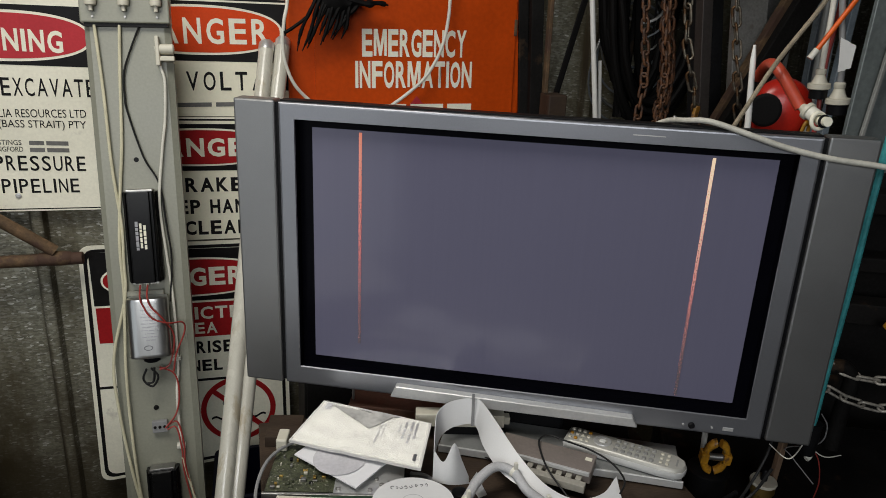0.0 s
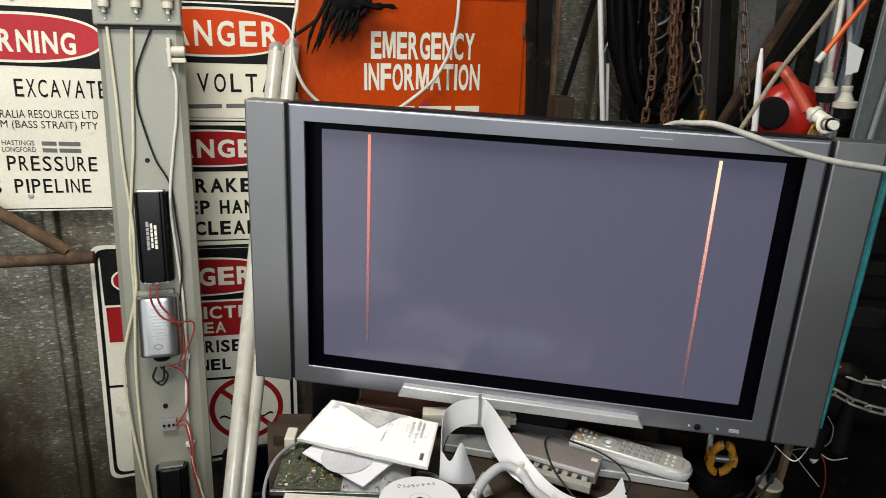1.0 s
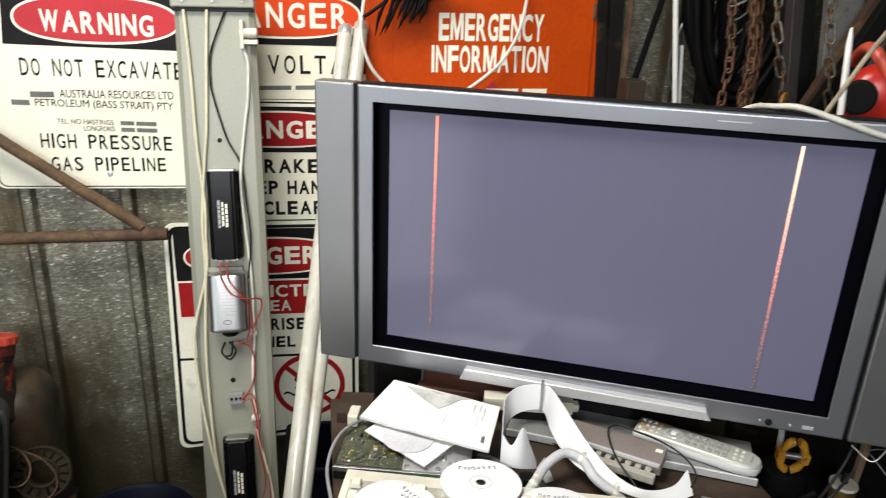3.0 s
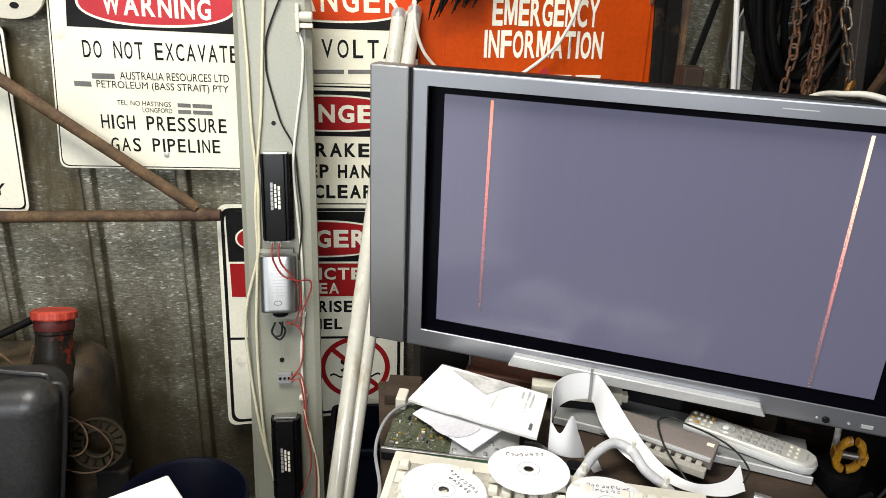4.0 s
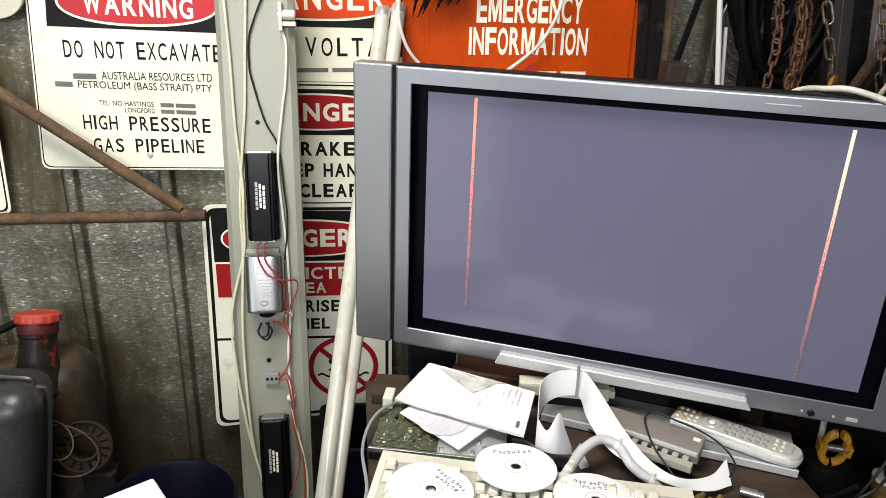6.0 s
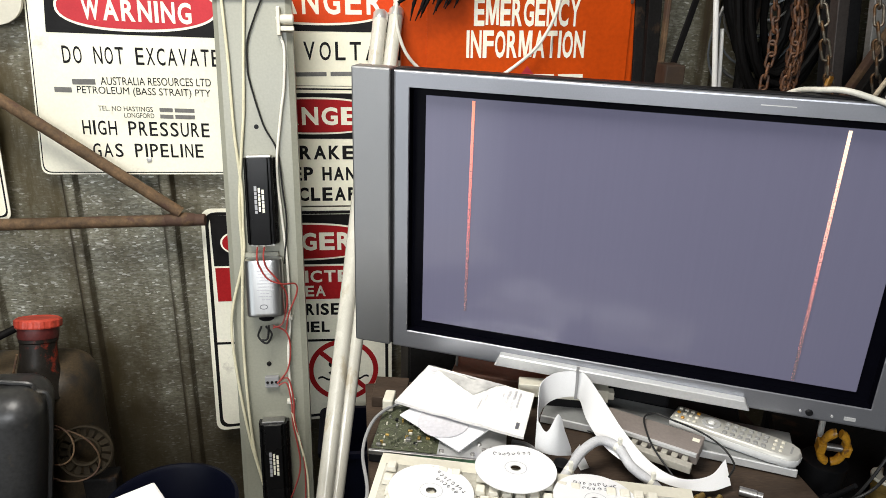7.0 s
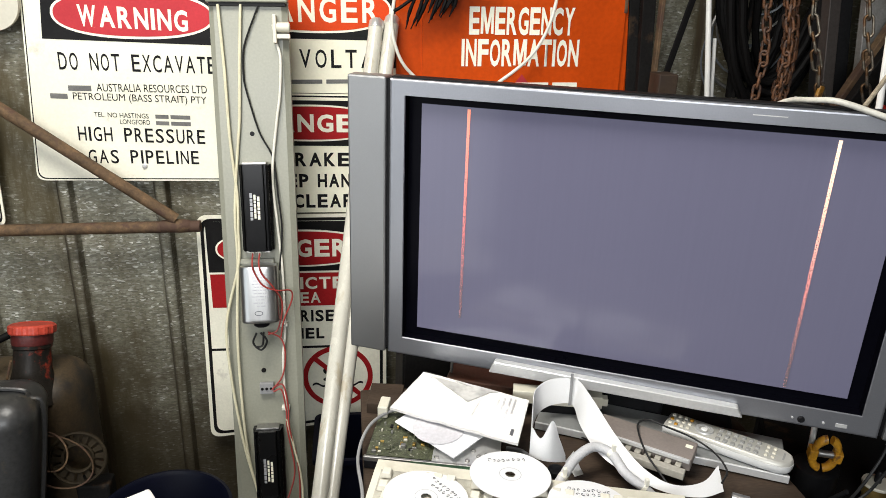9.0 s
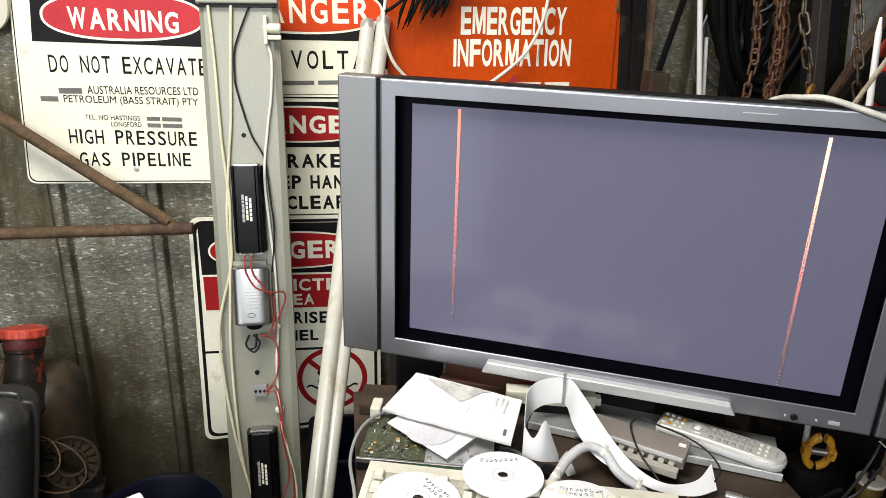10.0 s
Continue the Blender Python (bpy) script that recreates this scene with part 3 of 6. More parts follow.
part("front_frame", tv_frame(), silver, tv)
iw = bmesh.new()
ring_a, ring_b = [[iw.verts.new((x, v, z)) for x, z in inset(rect(-0.3865, 0.3835, 0.935, 1.378), 0.0006)] for v in (-0.0156, 0.0036)]
for i in range(4):
    iw.faces.new((ring_a[i], ring_a[(i + 1) % 4], ring_b[(i + 1) % 4], ring_b[i]))
part("inner_wall", iw, gloss_black, tv)
part("black_surround", bm_box(-0.3865, 0.3835, 0.0035, 0.008, 0.935, 1.378), gloss_black, tv)
glass = bpy.data.materials.new("grey_plasma_glass")
glass.use_nodes = True
gn = glass.node_tree
gb = gn.nodes["Principled BSDF"]
gtc = gn.nodes.new("ShaderNodeTexCoord")
gmp = gn.nodes.new("ShaderNodeMapping")
gmp.inputs["Scale"].default_value = (160, 1, 2)
gno = gn.nodes.new("ShaderNodeTexNoise")
gno.inputs["Scale"].default_value = 1.0
grp = gn.nodes.new("ShaderNodeValToRGB")
grp.color_ramp.elements[0].position, grp.color_ramp.elements[0].color = 0.3, (0.0862, 0.0838, 0.124, 1)
grp.color_ramp.elements[1].position, grp.color_ramp.elements[1].color = 0.7, (0.0885, 0.086, 0.127, 1)
gn.links.new(gtc.outputs["Object"], gmp.inputs[0]), gn.links.new(gmp.outputs[0], gno.inputs[0]), gn.links.new(gno.outputs[0], grp.inputs[0])
gn.links.new(grp.outputs[0], gb.inputs["Base Color"])
gn.links.new(grp.outputs[0], gb.inputs["Emission Color"])
gb.inputs["Emission Strength"].default_value = 0.64
gb.inputs["Roughness"].default_value = 0.13
gb.inputs["Specular IOR Level"].default_value = 0.42
part("screen", bm_box(-0.363, 0.3617, 0.001, 0.0055, 0.952, 1.364), glass, tv)


def line_material(name, hot):
    m = bpy.data.materials.new(name)
    m.use_nodes = True
    N, L = m.node_tree.nodes, m.node_tree.links
    b = N["Principled BSDF"]
    tc, sx = N.new("ShaderNodeTexCoord"), N.new("ShaderNodeSeparateXYZ")
    L.new(tc.outputs["Object"], sx.inputs[0])
    rg = N.new("ShaderNodeMapRange")
    rg.inputs[1].default_value, rg.inputs[2].default_value = 0.955, 1.36
    L.new(sx.outputs[2], rg.inputs[0])
    r = N.new("ShaderNodeValToRGB")
    e = r.color_ramp.elements
    e[0].position, e[0].color = 0.0, (0.55, 0.20, 0.19, 1)
    e[1].position, e[1].color = 1.0, (1.0, 0.55 * hot, (0.25 if hot < 1 else 0.36) * hot, 1)
    k = e.new(0.45)
    k.color = (0.8, 0.10 + 0.2 * max(0, hot - 0.7), 0.08 + 0.16 * max(0, hot - 0.7), 1)
    L.new(rg.outputs[0], r.inputs[0])
    mp, n = N.new("ShaderNodeMapping"), N.new("ShaderNodeTexNoise")
    mp.inputs["Scale"].default_value = (600, 1, 420)
    n.inputs["Scale"].default_value = 1.0
    L.new(tc.outputs["Object"], mp.inputs[0]), L.new(mp.outputs[0], n.inputs[0])
    ad = N.new("ShaderNodeMath")
    ad.operation = "MULTIPLY_ADD"
    ad.inputs[1].default_value, ad.inputs[2].default_value = 0.32, -0.125
    L.new(rg.outputs[0], ad.inputs[0])
    su = N.new("ShaderNodeMath")
    su.operation = "ADD"
    L.new(n.outputs[0], su.inputs[0]), L.new(ad.outputs[0], su.inputs[1])
    st = N.new("ShaderNodeMapRange")
    st.inputs[1].default_value, st.inputs[2].default_value, st.inputs[4].default_value = 0.44, 0.60, 1.25 + 0.6 * max(0, hot - 0.6)
    L.new(su.outputs[0], st.inputs[0])
    L.new(r.outputs[0], b.inputs["Emission Color"]), L.new(st.outputs[0], b.inputs["Emission Strength"])
    b.inputs["Base Color"].default_value, b.inputs["Roughness"].default_value = (0.13, 0.12, 0.14, 1), 0.12
    return m


line_a, line_b = line_material("red_line", 0.48), line_material("orange_white_line", 1.35)
part("faulty_line", bm_box(-0.2841, -0.2793, -0.0004, 0.002, 0.985, 1.3605), line_a, tv, "thin glowing red vertical line")
part("faulty_line", bm_box(0.2659, 0.2705, -0.0004, 0.002, 0.955, 1.3605), line_b, tv, "thin glowing orange and white vertical line")
for side, a, b in (("l", -0.490, -0.4205), ("r", 0.419, 0.490)):
    sp = part("speaker", bm_box(a, b, -0.016, 0.018, ZB - 0.003, ZT + 0.002, 0.0035), speaker_cloth, tv, "grey side speaker")
    part("seam", bm_box(-0.4205 if side == "l" else 0.4115, -0.413 if side == "l" else 0.419, -0.010, 0.014, ZB + 0.001, ZT - 0.001), black_plastic, tv)
part("back_case", bm_box(-0.47, 0.47, 0.012, 0.040, 0.91, 1.385, 0.008), black_plastic, tv)
part("rear_hump", bm_box(-0.36, 0.36, 0.040, 0.095, 0.93, 1.33, 0.015), black_plastic, tv)
part("top_edge", bm_box(-0.413, 0.4115, -0.010, 0.014, ZT, ZT + 0.003, 0.001), black_plastic, tv)
lipb = bm_poly([(-0.207, 0.9265), (0.2005, 0.9205), (0.2098, 0.9035), (-0.216, 0.9045)], -0.0345, 0.016)
bmesh.ops.bevel(lipb, geom=list(lipb.edges), offset=0.0015, segments=1, affect="EDGES")
part("trim_strip", lipb, lip_silver, tv, "bright silver trim strip")
part("power_button", bm_lathe([(0.004, -0.024), (0.0055, -0.0225), (0.0055, -0.019)], 16, centre=(0.298, 0, 0.9133), axis="y"), black_plastic, tv)
part("indicator", bm_lathe([(0.0018, -0.0215), (0.002, -0.019)], 10, centre=(0.331, 0, 0.9135), axis="y"), lip_silver, tv)
part("indicator", bm_lathe([(0.0016, -0.0215), (0.002, -0.019)], 10, centre=(0.285, 0, 0.9135), axis="y"), lip_silver, tv)
part("badge", bm_box(0.3485, 0.365, -0.0206, -0.019, 0.9105, 0.9165), lip_silver, tv)
part("brand_mark", bm_box(0.143, 0.19, -0.0199, -0.019, 1.3897, 1.3911), lip_silver, tv)
part("stand_foot", bm_box(-0.12, 0.21, -0.03, 0.13, 0.8305, 0.843, 0.004), black_plastic, tv)
part("stand_column", bm_box(-0.09, 0.09, 0.03, 0.08, 0.84, 0.93, 0.006), black_plastic, tv)

# ---- bench ----
bench = empty("bench", pose(0, 0, 0), "low dark brown board bench under the television", "bench")
part("top", bm_box(-0.437, 0.238, -0.62, 0.135, 0.808, 0.83, 0.003), bench_wood, bench)
for lx, ly in ((-0.40, -0.59), (0.20, -0.59), (-0.40, 0.105), (0.20, 0.105)):
    part("leg", bm_box(lx - 0.022, lx + 0.022, ly - 0.022, ly + 0.022, 0.0, 0.808, 0.002), bench_wood, bench)
part("rail", bm_box(-0.378, 0.178, 0.095, 0.115, 0.70, 0.806, 0.002), bench_wood, bench)
part("rail", bm_box(-0.378, 0.178, -0.60, -0.58, 0.70, 0.806, 0.002), bench_wood, bench)

# ---- more materials ----
cream = mat("aged_cream_plastic", (0.60, 0.57, 0.47), 0.45, 0, 6, 0.1, bump=0.05)
key_cream = mat("cream_keycaps", (0.64, 0.61, 0.52), 0.5, 0, 30, 0.08, bump=0.05, random_amt=0.06)
pvc_white = mat("white_cable_sheath", (0.74, 0.72, 0.63), 0.45, 0, 25, 0.15, bump=0.05)
pvc_yellowed = mat("yellowed_cable_sheath", (0.66, 0.62, 0.44), 0.45, 0, 25, 0.15, bump=0.05)
flex_grey = mat("dirty_white_flex", (0.56, 0.545, 0.48), 0.5, 0, 25, 0.25, bump=0.1)
pvc_grey = mat("grey_cable_sheath", (0.25, 0.25, 0.25), 0.45, 0, 25, 0.15, bump=0.05)
wire_red = mat("red_wire_sheath", (0.33, 0.045, 0.036), 0.4, 0, 30, 0.15, bump=0.0)
wire_black = mat("black_wire_sheath", (0.02, 0.02, 0.02), 0.4, 0, 30, 0.2, bump=0.0)
alu = mat("aluminium_can", (0.78, 0.78, 0.77), 0.30, 0.75, 6, 0.12, bump=0.04, stretch=(1, 1, 4))
steel = mat("worn_steel", (0.45, 0.44, 0.42), 0.35, 0.9, 12, 0.3, bump=0.1)
chain_steel = mat("dull_chain_steel", (0.26, 0.23, 0.18), 0.45, 0.75, 30, 0.45, bump=0.3, patch=(0.10, 0.055, 0.025), patch_at=0.5, patch_scale=45, random_amt=0.3)
tube_glass = mat("fluorescent_tube_glass", (0.58, 0.56, 0.48), 0.25, 0, 9, 0.12, bump=0.0, coat=0.3, patch=(0.44, 0.39, 0.29), patch_at=0.60, patch_scale=7, stretch=(3, 3, 0.5))
board_green = mat("circuit_board_green", (0.035, 0.17, 0.075), 0.4, 0, 60, 0.4, bump=0.2, patch=(0.35, 0.33, 0.2), patch_at=0.6, patch_scale=90)
board_olive = mat("populated_board", (0.085, 0.095, 0.05), 0.5, 0, 90, 0.6, bump=0.8, fine=300, patch=(0.34, 0.33, 0.27), patch_at=0.58, patch_scale=130)
sleeve = mat("white_card_sleeve", (0.76, 0.76, 0.78), 0.6, 0, 8, 0.04, bump=0.03)
film = mat("clear_sleeve_window", (0.60, 0.59, 0.62), 0.12, 0, 12, 0.2, bump=0.05)
disc_white = mat("printable_disc_white", (0.72, 0.72, 0.72), 0.35, 0, 8, 0.04, bump=0.0)
pen = mat("marker_pen", (0.10, 0.10, 0.11), 0.5, 0, 30, 0.1, bump=0.0)
faint_ink = mat("faint_grey_ink", (0.38, 0.38, 0.40), 0.6, 0, 30, 0.1, bump=0.0)
ribbon_mat = mat("pale_grey_ribbon", (0.68, 0.68, 0.68), 0.42, 0, 8, 0.06, bump=0.08, fine=500, stretch=(1, 1, 1))
remote_silver = mat("remote_silver_plastic", (0.46, 0.45, 0.41), 0.38, 0.25, 8, 0.08, bump=0.04)
remote_side = mat("remote_white_shell", (0.74, 0.74, 0.72), 0.35, 0, 8, 0.06, bump=0.03)
rubber_grey = mat("grey_rubber_key", (0.26, 0.26, 0.25), 0.6, 0, 20, 0.1, bump=0.05)
brown_card = mat("brown_board", (0.17, 0.085, 0.06), 0.55, 0, 8, 0.3, bump=0.1)
taupe_metal = mat("taupe_painted_metal", (0.27, 0.23, 0.205), 0.5, 0.2, 10, 0.2, bump=0.1)
brass = mat("brass", (0.62, 0.42, 0.13), 0.35, 0.9, 20, 0.25, bump=0.1)
gold_paint = mat("yellow_orange_enamel", (0.60, 0.285, 0.022), 0.4, 0, 18, 0.4, bump=0.25, patch=(0.16, 0.075, 0.03), patch_at=0.55, patch_scale=50)
drum_black = mat("dusty_black_plastic", (0.036, 0.036, 0.036), 0.36, 0, 5, 0.45, bump=0.2, fine=120, patch=(0.056, 0.047, 0.034), patch_at=0.60, patch_scale=24)
drum_black.node_tree.nodes["Principled BSDF"].inputs["Specular IOR Level"].default_value = 0.5
drum_dirt = mat("oily_brown_plastic", (0.075, 0.050, 0.024), 0.6, 0, 7, 0.5, bump=0.3, patch=(0.016, 0.013, 0.010), patch_at=0.50, patch_scale=6)
ring_tan = mat("dusty_tan_casting", (0.036, 0.027, 0.016), 0.75, 0, 20, 0.45, bump=0.3)
cap_red = mat("scuffed_red_cap", (0.50, 0.055, 0.03), 0.5, 0, 14, 0.35, bump=0.15, patch=(0.25, 0.05, 0.035), patch_at=0.6, patch_scale=25)
hose_red = mat("red_rubber_hose", (0.52, 0.07, 0.035), 0.42, 0, 10, 0.2, bump=0.08)
drum_red = mat("glossy_red_plastic", (0.52, 0.022, 0.012), 0.28, 0, 5, 0.2, bump=0.04)
tub_blue = mat("dark_blue_plastic", (0.0035, 0.0045, 0.013), 0.45, 0, 5, 0.3, bump=0.1)
teal = mat("teal_rope", (0.05, 0.36, 0.38), 0.6, 0, 40, 0.3, bump=0.5)
orange_cord = mat("orange_cord", (0.85, 0.13, 0.008), 0.4, 0, 30, 0.15, bump=0.1)
rope_mat = mat("dirty_beige_rope", (0.36, 0.30, 0.21), 0.8, 0, 50, 0.4, bump=0.6, fine=350)
wood_old = mat("weathered_timber", (0.22, 0.14, 0.085), 0.75, 0, 8, 0.4, bump=0.3, stretch=(6, 6, 0.6))
post_grey = mat("dull_grey_steel", (0.27, 0.265, 0.25), 0.5, 0.35, 5, 0.35, bump=0.15, patch=(0.14, 0.11, 0.085), patch_at=0.58, patch_scale=9)
blue_grey = mat("blue_grey_paint", (0.28, 0.33, 0.37), 0.5, 0.1, 8, 0.3, bump=0.1)
rubber_black = mat("black_rubber", (0.0065, 0.006, 0.006), 0.6, 0, 10, 0.35, bump=0.15)
rubber_black.node_tree.nodes["Principled BSDF"].inputs["Specular IOR Level"].default_value = 0.08
wire_grey = mat("grey_blue_wire", (0.21, 0.23, 0.25), 0.4, 0.5, 20, 0.25, bump=0.05)


def wpart(name, bm, material, parent, label="", smooth=True):
    """A part whose coordinates are those of the place."""
    ob = part(name, bm, material, parent, label, smooth)
    ob.matrix_parent_inverse = parent.matrix_basis.inverted()
    return ob


ID = pose(0, 0, 0)

# ---- stripped batten light fitting, leaning on the wall ----
BAT = pose(-0.640, 0.335, 0, -10.76, -0.87, 0)
batten = empty("batten_light_fitting", BAT, "stripped grey-white fluorescent batten tray with exposed gear, leaning upright", "light fitting")


def extrude_profile(prof, z0, z1, cuts=1, bm=None):
    bm = bm or bmesh.new()
    rows = [[bm.verts.new((x, y, z0 + (z1 - z0) * i / cuts)) for x, y in prof] for i in range(cuts + 1)]
    n = len(prof)
    for p, q in zip(rows, rows[1:]):
        for i in range(n):
            bm.faces.new((p[i], p[(i + 1) % n], q[(i + 1) % n], q[i]))
    bm.faces.new(rows[0][::-1]), bm.faces.new(rows[-1])
    return bm


part("tray", extrude_profile([(-0.083, 0.030), (-0.083, 0.008), (-0.072, 0.0), (0.070, 0.0), (0.083, 0.006), (0.083, 0.030), (0.0815, 0.030), (0.0815, 0.0075),
                              (0.069, 0.0018), (-0.071, 0.0018), (-0.0815, 0.009), (-0.0815, 0.030)], 0.0, 1.60), batten_paint, batten)
part("end_bracket", bm_box(-0.086, 0.084, -0.016, 0.03, 1.523, 1.62, 0.003), batten_paint, batten)
# Solid black strip: the shade under the bracket, put into the colour.
part("bracket_shadow_gap", bm_box(-0.080, 0.079, -0.010, 0.001, 1.5165, 1.523), black_plastic, batten)
for kx in (-0.062, -0.001, 0.060):
    k = part("lamp_holder_knob", bm_lathe([(0.004, -0.022), (0.0042, -0.012), (0.0105, -0.011), (0.0115, -0.004), (0.0105, 0.002), (0.0125, 0.004), (0.0125, 0.03), (0.009, 0.032)], 18,
                                          centre=(kx, -0.026, 1.566)), cream, batten, smooth=True)
    part("screw", bm_lathe([(0.0022, -0.0005), (0.0025, 0.006)], 8, centre=(kx, -0.018, 1.5345), axis="y"), steel, batten)
hold = part("lamp_holder", bm_box(0.052, 0.060, -0.024, 0.0, 1.438, 1.498, 0.002), cream, batten)
part("holder_knob", bm_lathe([(0.0095, 0.0), (0.0105, 0.003), (0.0105, 0.026), (0.008, 0.028)], 18, centre=(0.060, -0.014, 1.472), axis="x"), cream, hold, smooth=True)
part("holder_flange", bm_box(0.060, 0.088, -0.022, -0.004, 1.448, 1.4575, 0.001), cream, hold)
part("hole", bm_lathe([(0.0052, -0.0006), (0.0052, 0.0)], 14, centre=(-0.0045, 0, 1.247), axis="y"), black_plastic, batten)
part("screw", bm_lathe([(0.003, -0.004), (0.0055, -0.002), (0.0055, 0.0)], 12, centre=(-0.006, 0, 0.701), axis="y"), dark_steel, batten)


ballast_black = mat("glossy_black_case", (0.007, 0.007, 0.0075), 0.25, 0, 9, 0.2, bump=0.05)
ballast_black.node_tree.nodes["Principled BSDF"].inputs["Specular IOR Level"].default_value = 0.2


def ballast(z0, z1, cx):
    """A potted ballast: finned black case, steel end tabs and a faded label."""
    prof = [(-0.0345, 0), (-0.0345, -0.018), (-0.030, -0.022), (-0.030, -0.036), (-0.0265, -0.040), (-0.024, -0.034), (-0.021, -0.034), (-0.019, -0.046), (0.019, -0.046),
            (0.021, -0.034), (0.024, -0.034), (0.0265, -0.040), (0.030, -0.036), (0.030, -0.022), (0.0345, -0.018), (0.0345, 0)]
    body = extrude_profile([(cx + x, y) for x, y in prof], z0, z1)
    for v in body.verts:
        if v.co.z in (z0, z1) and abs(v.co.x - cx) > 0.028:
            v.co.z += 0.006 if v.co.z == z0 else -0.006
    bmesh.ops.bevel(body, geom=list(body.edges), offset=0.0011, segments=2, affect="EDGES")
    b = part("ballast", body, ballast_black, batten, "black ribbed ballast", smooth=False)
    part("end_tab", bm_box(cx - 0.026, cx + 0.026, -0.03, -0.001, z1, z1 + 0.0045, 0.001), steel, b)
    part("end_tab", bm_box(cx - 0.026, cx + 0.026, -0.03, -0.001, z0 - 0.0045, z0, 0.001), steel, b)
    for i, (w, h) in enumerate(((0.0055, 0.058), (0.0045, 0.05), (0.005, 0.055))):
        x = cx - 0.008 + i * 0.0078
        at, k = (z0 + z1) / 2 - h / 2 + 0.004, 0
        while at < (z0 + z1) / 2 + h / 2:
            s = 0.006 + 0.005 * ((k * 7 + i * 3) % 4) / 3
            part("print_bar", bm_box(x - w / 2, x + w / 2, -0.0466, -0.046, at, at + s), faint_ink if i == 0 else sign_white, b)
            at, k = at + s + 0.0018, k + 1
    return b


ballast(0.990, 1.181, -0.0005)
ballast(0.365, 0.565, -0.0005)
capc = (-0.0015, -0.030, 0.0)


def oval_can(levels, c, power=3.2, ry=0.62, n=48):
    bm = bmesh.new()
    rows = [[bm.verts.new((c[0] + x, c[1] + y * ry, z)) for x, y in oval(0, 0, r, r, n, power)] for r, z in levels]
    for p, q in zip(rows, rows[1:]):
        for i in range(n):
            bm.faces.new((p[i], p[(i + 1) % n], q[(i + 1) % n], q[i]))
    bm.faces.new(rows[0]), bm.faces.new(rows[-1])
    return bm


can_alu = mat("satin_aluminium_can", (0.50, 0.50, 0.49), 0.30, 0.95, 8, 0.12, bump=0.05, stretch=(1, 1, 0.1))
can = part("capacitor", oval_can([(0.036, 0.828), (0.0405, 0.829), (0.0425, 0.833), (0.0415, 0.837), (0.0415, 0.951), (0.040, 0.957), (0.034, 0.959)], capc), can_alu, batten, "silver oval capacitor can", smooth=True)
part("terminal_cap", bm_lathe([(0.011, 0.814), (0.017, 0.818), (0.019, 0.8285)], 20, centre=capc, ry=0.62), black_plastic, can, smooth=True)
part("clamp", bm_box(-0.052, 0.03, -0.012, 0.0, 0.957, 0.968, 0.001), batten_paint, can)
for i in range(11):
    w, z = (0.014, 0.030, 0.026, 0.034, 0.022, 0.032, 0.028, 0.034, 0.020, 0.030, 0.016)[i], 0.940 - 0.0072 * i
    u, k = capc[0] - w / 2 + 0.003, 0
    while u < capc[0] + w / 2 + 0.003:
        d = 0.003 + 0.0022 * ((k * 5 + i * 3) % 4)
        part("print_bar", bm_box(u, u + d, -0.0562, -0.0545, z, z + 0.0022), faint_ink, can)
        u, k = u + d + 0.0016, k + 1
part("mark", band(oval(-0.003, 0.8525, 0.009, 0.0055, 24, 2), 0.0014, -0.0566, 0.001), pen, can)
tb = part("terminal_block", bm_box(-0.016, 0.016, -0.013, 0.0, 0.646, 0.673, 0.002), pvc_grey, batten)
for i in range(3):
    part("terminal_screw", bm_lathe([(0.0028, -0.0165), (0.0034, -0.014)], 10, centre=(-0.010 + i * 0.010, 0, 0.6595), axis="y"), dark_steel, tb)


def W(pts, r, material, name="wire", off=0.0):
    return wpart(name, bm_tube([(x, y - off, z) for x, y, z in pts], r, 8, 7), material, batten)


W([(-0.724, 0.610, 1.493), (-0.716, 0.586, 1.364), (-0.711, 0.560, 1.231), (-0.705, 0.546, 1.152), (-0.699, 0.533, 1.09), (-0.700, 0.518, 1.015), (-0.702, 0.501, 0.942), (-0.733, 0.477, 0.813), (-0.731, 0.455, 0.70), (-0.708, 0.425, 0.52), (-0.674, 0.392, 0.369), (-0.66, 0.36, 0.2)], 0.0032, pvc_yellowed)
W([(-0.677, 0.611, 1.494), (-0.683, 0.589, 1.379), (-0.688, 0.567, 1.261), (-0.695, 0.553, 1.188), (-0.704, 0.534, 1.09), (-0.706, 0.520, 1.03), (-0.704, 0.501, 0.942), (-0.711, 0.466, 0.76), (-0.704, 0.43, 0.56), (-0.69, 0.41, 0.44), (-0.667, 0.388, 0.37)], 0.0032, pvc_yellowed)
W([(-0.639, 0.612, 1.495), (-0.662, 0.602, 1.44), (-0.6745, 0.594, 1.40), (-0.676, 0.585, 1.356), (-0.672, 0.578, 1.32), (-0.647, 0.561, 1.231), (-0.620, 0.551, 1.176), (-0.610, 0.530, 1.09), (-0.604, 0.516, 1.017), (-0.612, 0.498, 0.927)], 0.0020, wire_black)
W([(-0.610, 0.597, 1.455), (-0.603, 0.592, 1.415), (-0.596, 0.585, 1.385), (-0.600, 0.573, 1.31), (-0.609, 0.562, 1.25), (-0.621, 0.54, 1.141), (-0.614, 0.52, 1.03), (-0.606, 0.501, 0.93), (-0.604, 0.475, 0.79), (-0.610, 0.458, 0.72), (-0.607, 0.43, 0.60)], 0.0030, pvc_white)
W([(-0.667, 0.484, 0.975), (-0.666, 0.457, 0.958), (-0.662, 0.454, 0.940), (-0.645, 0.448, 0.912), (-0.615, 0.452, 0.897), (-0.588, 0.474, 0.887), (-0.586, 0.476, 0.862), (-0.604, 0.462, 0.820), (-0.612, 0.455, 0.780)], 0.0019, wire_red)
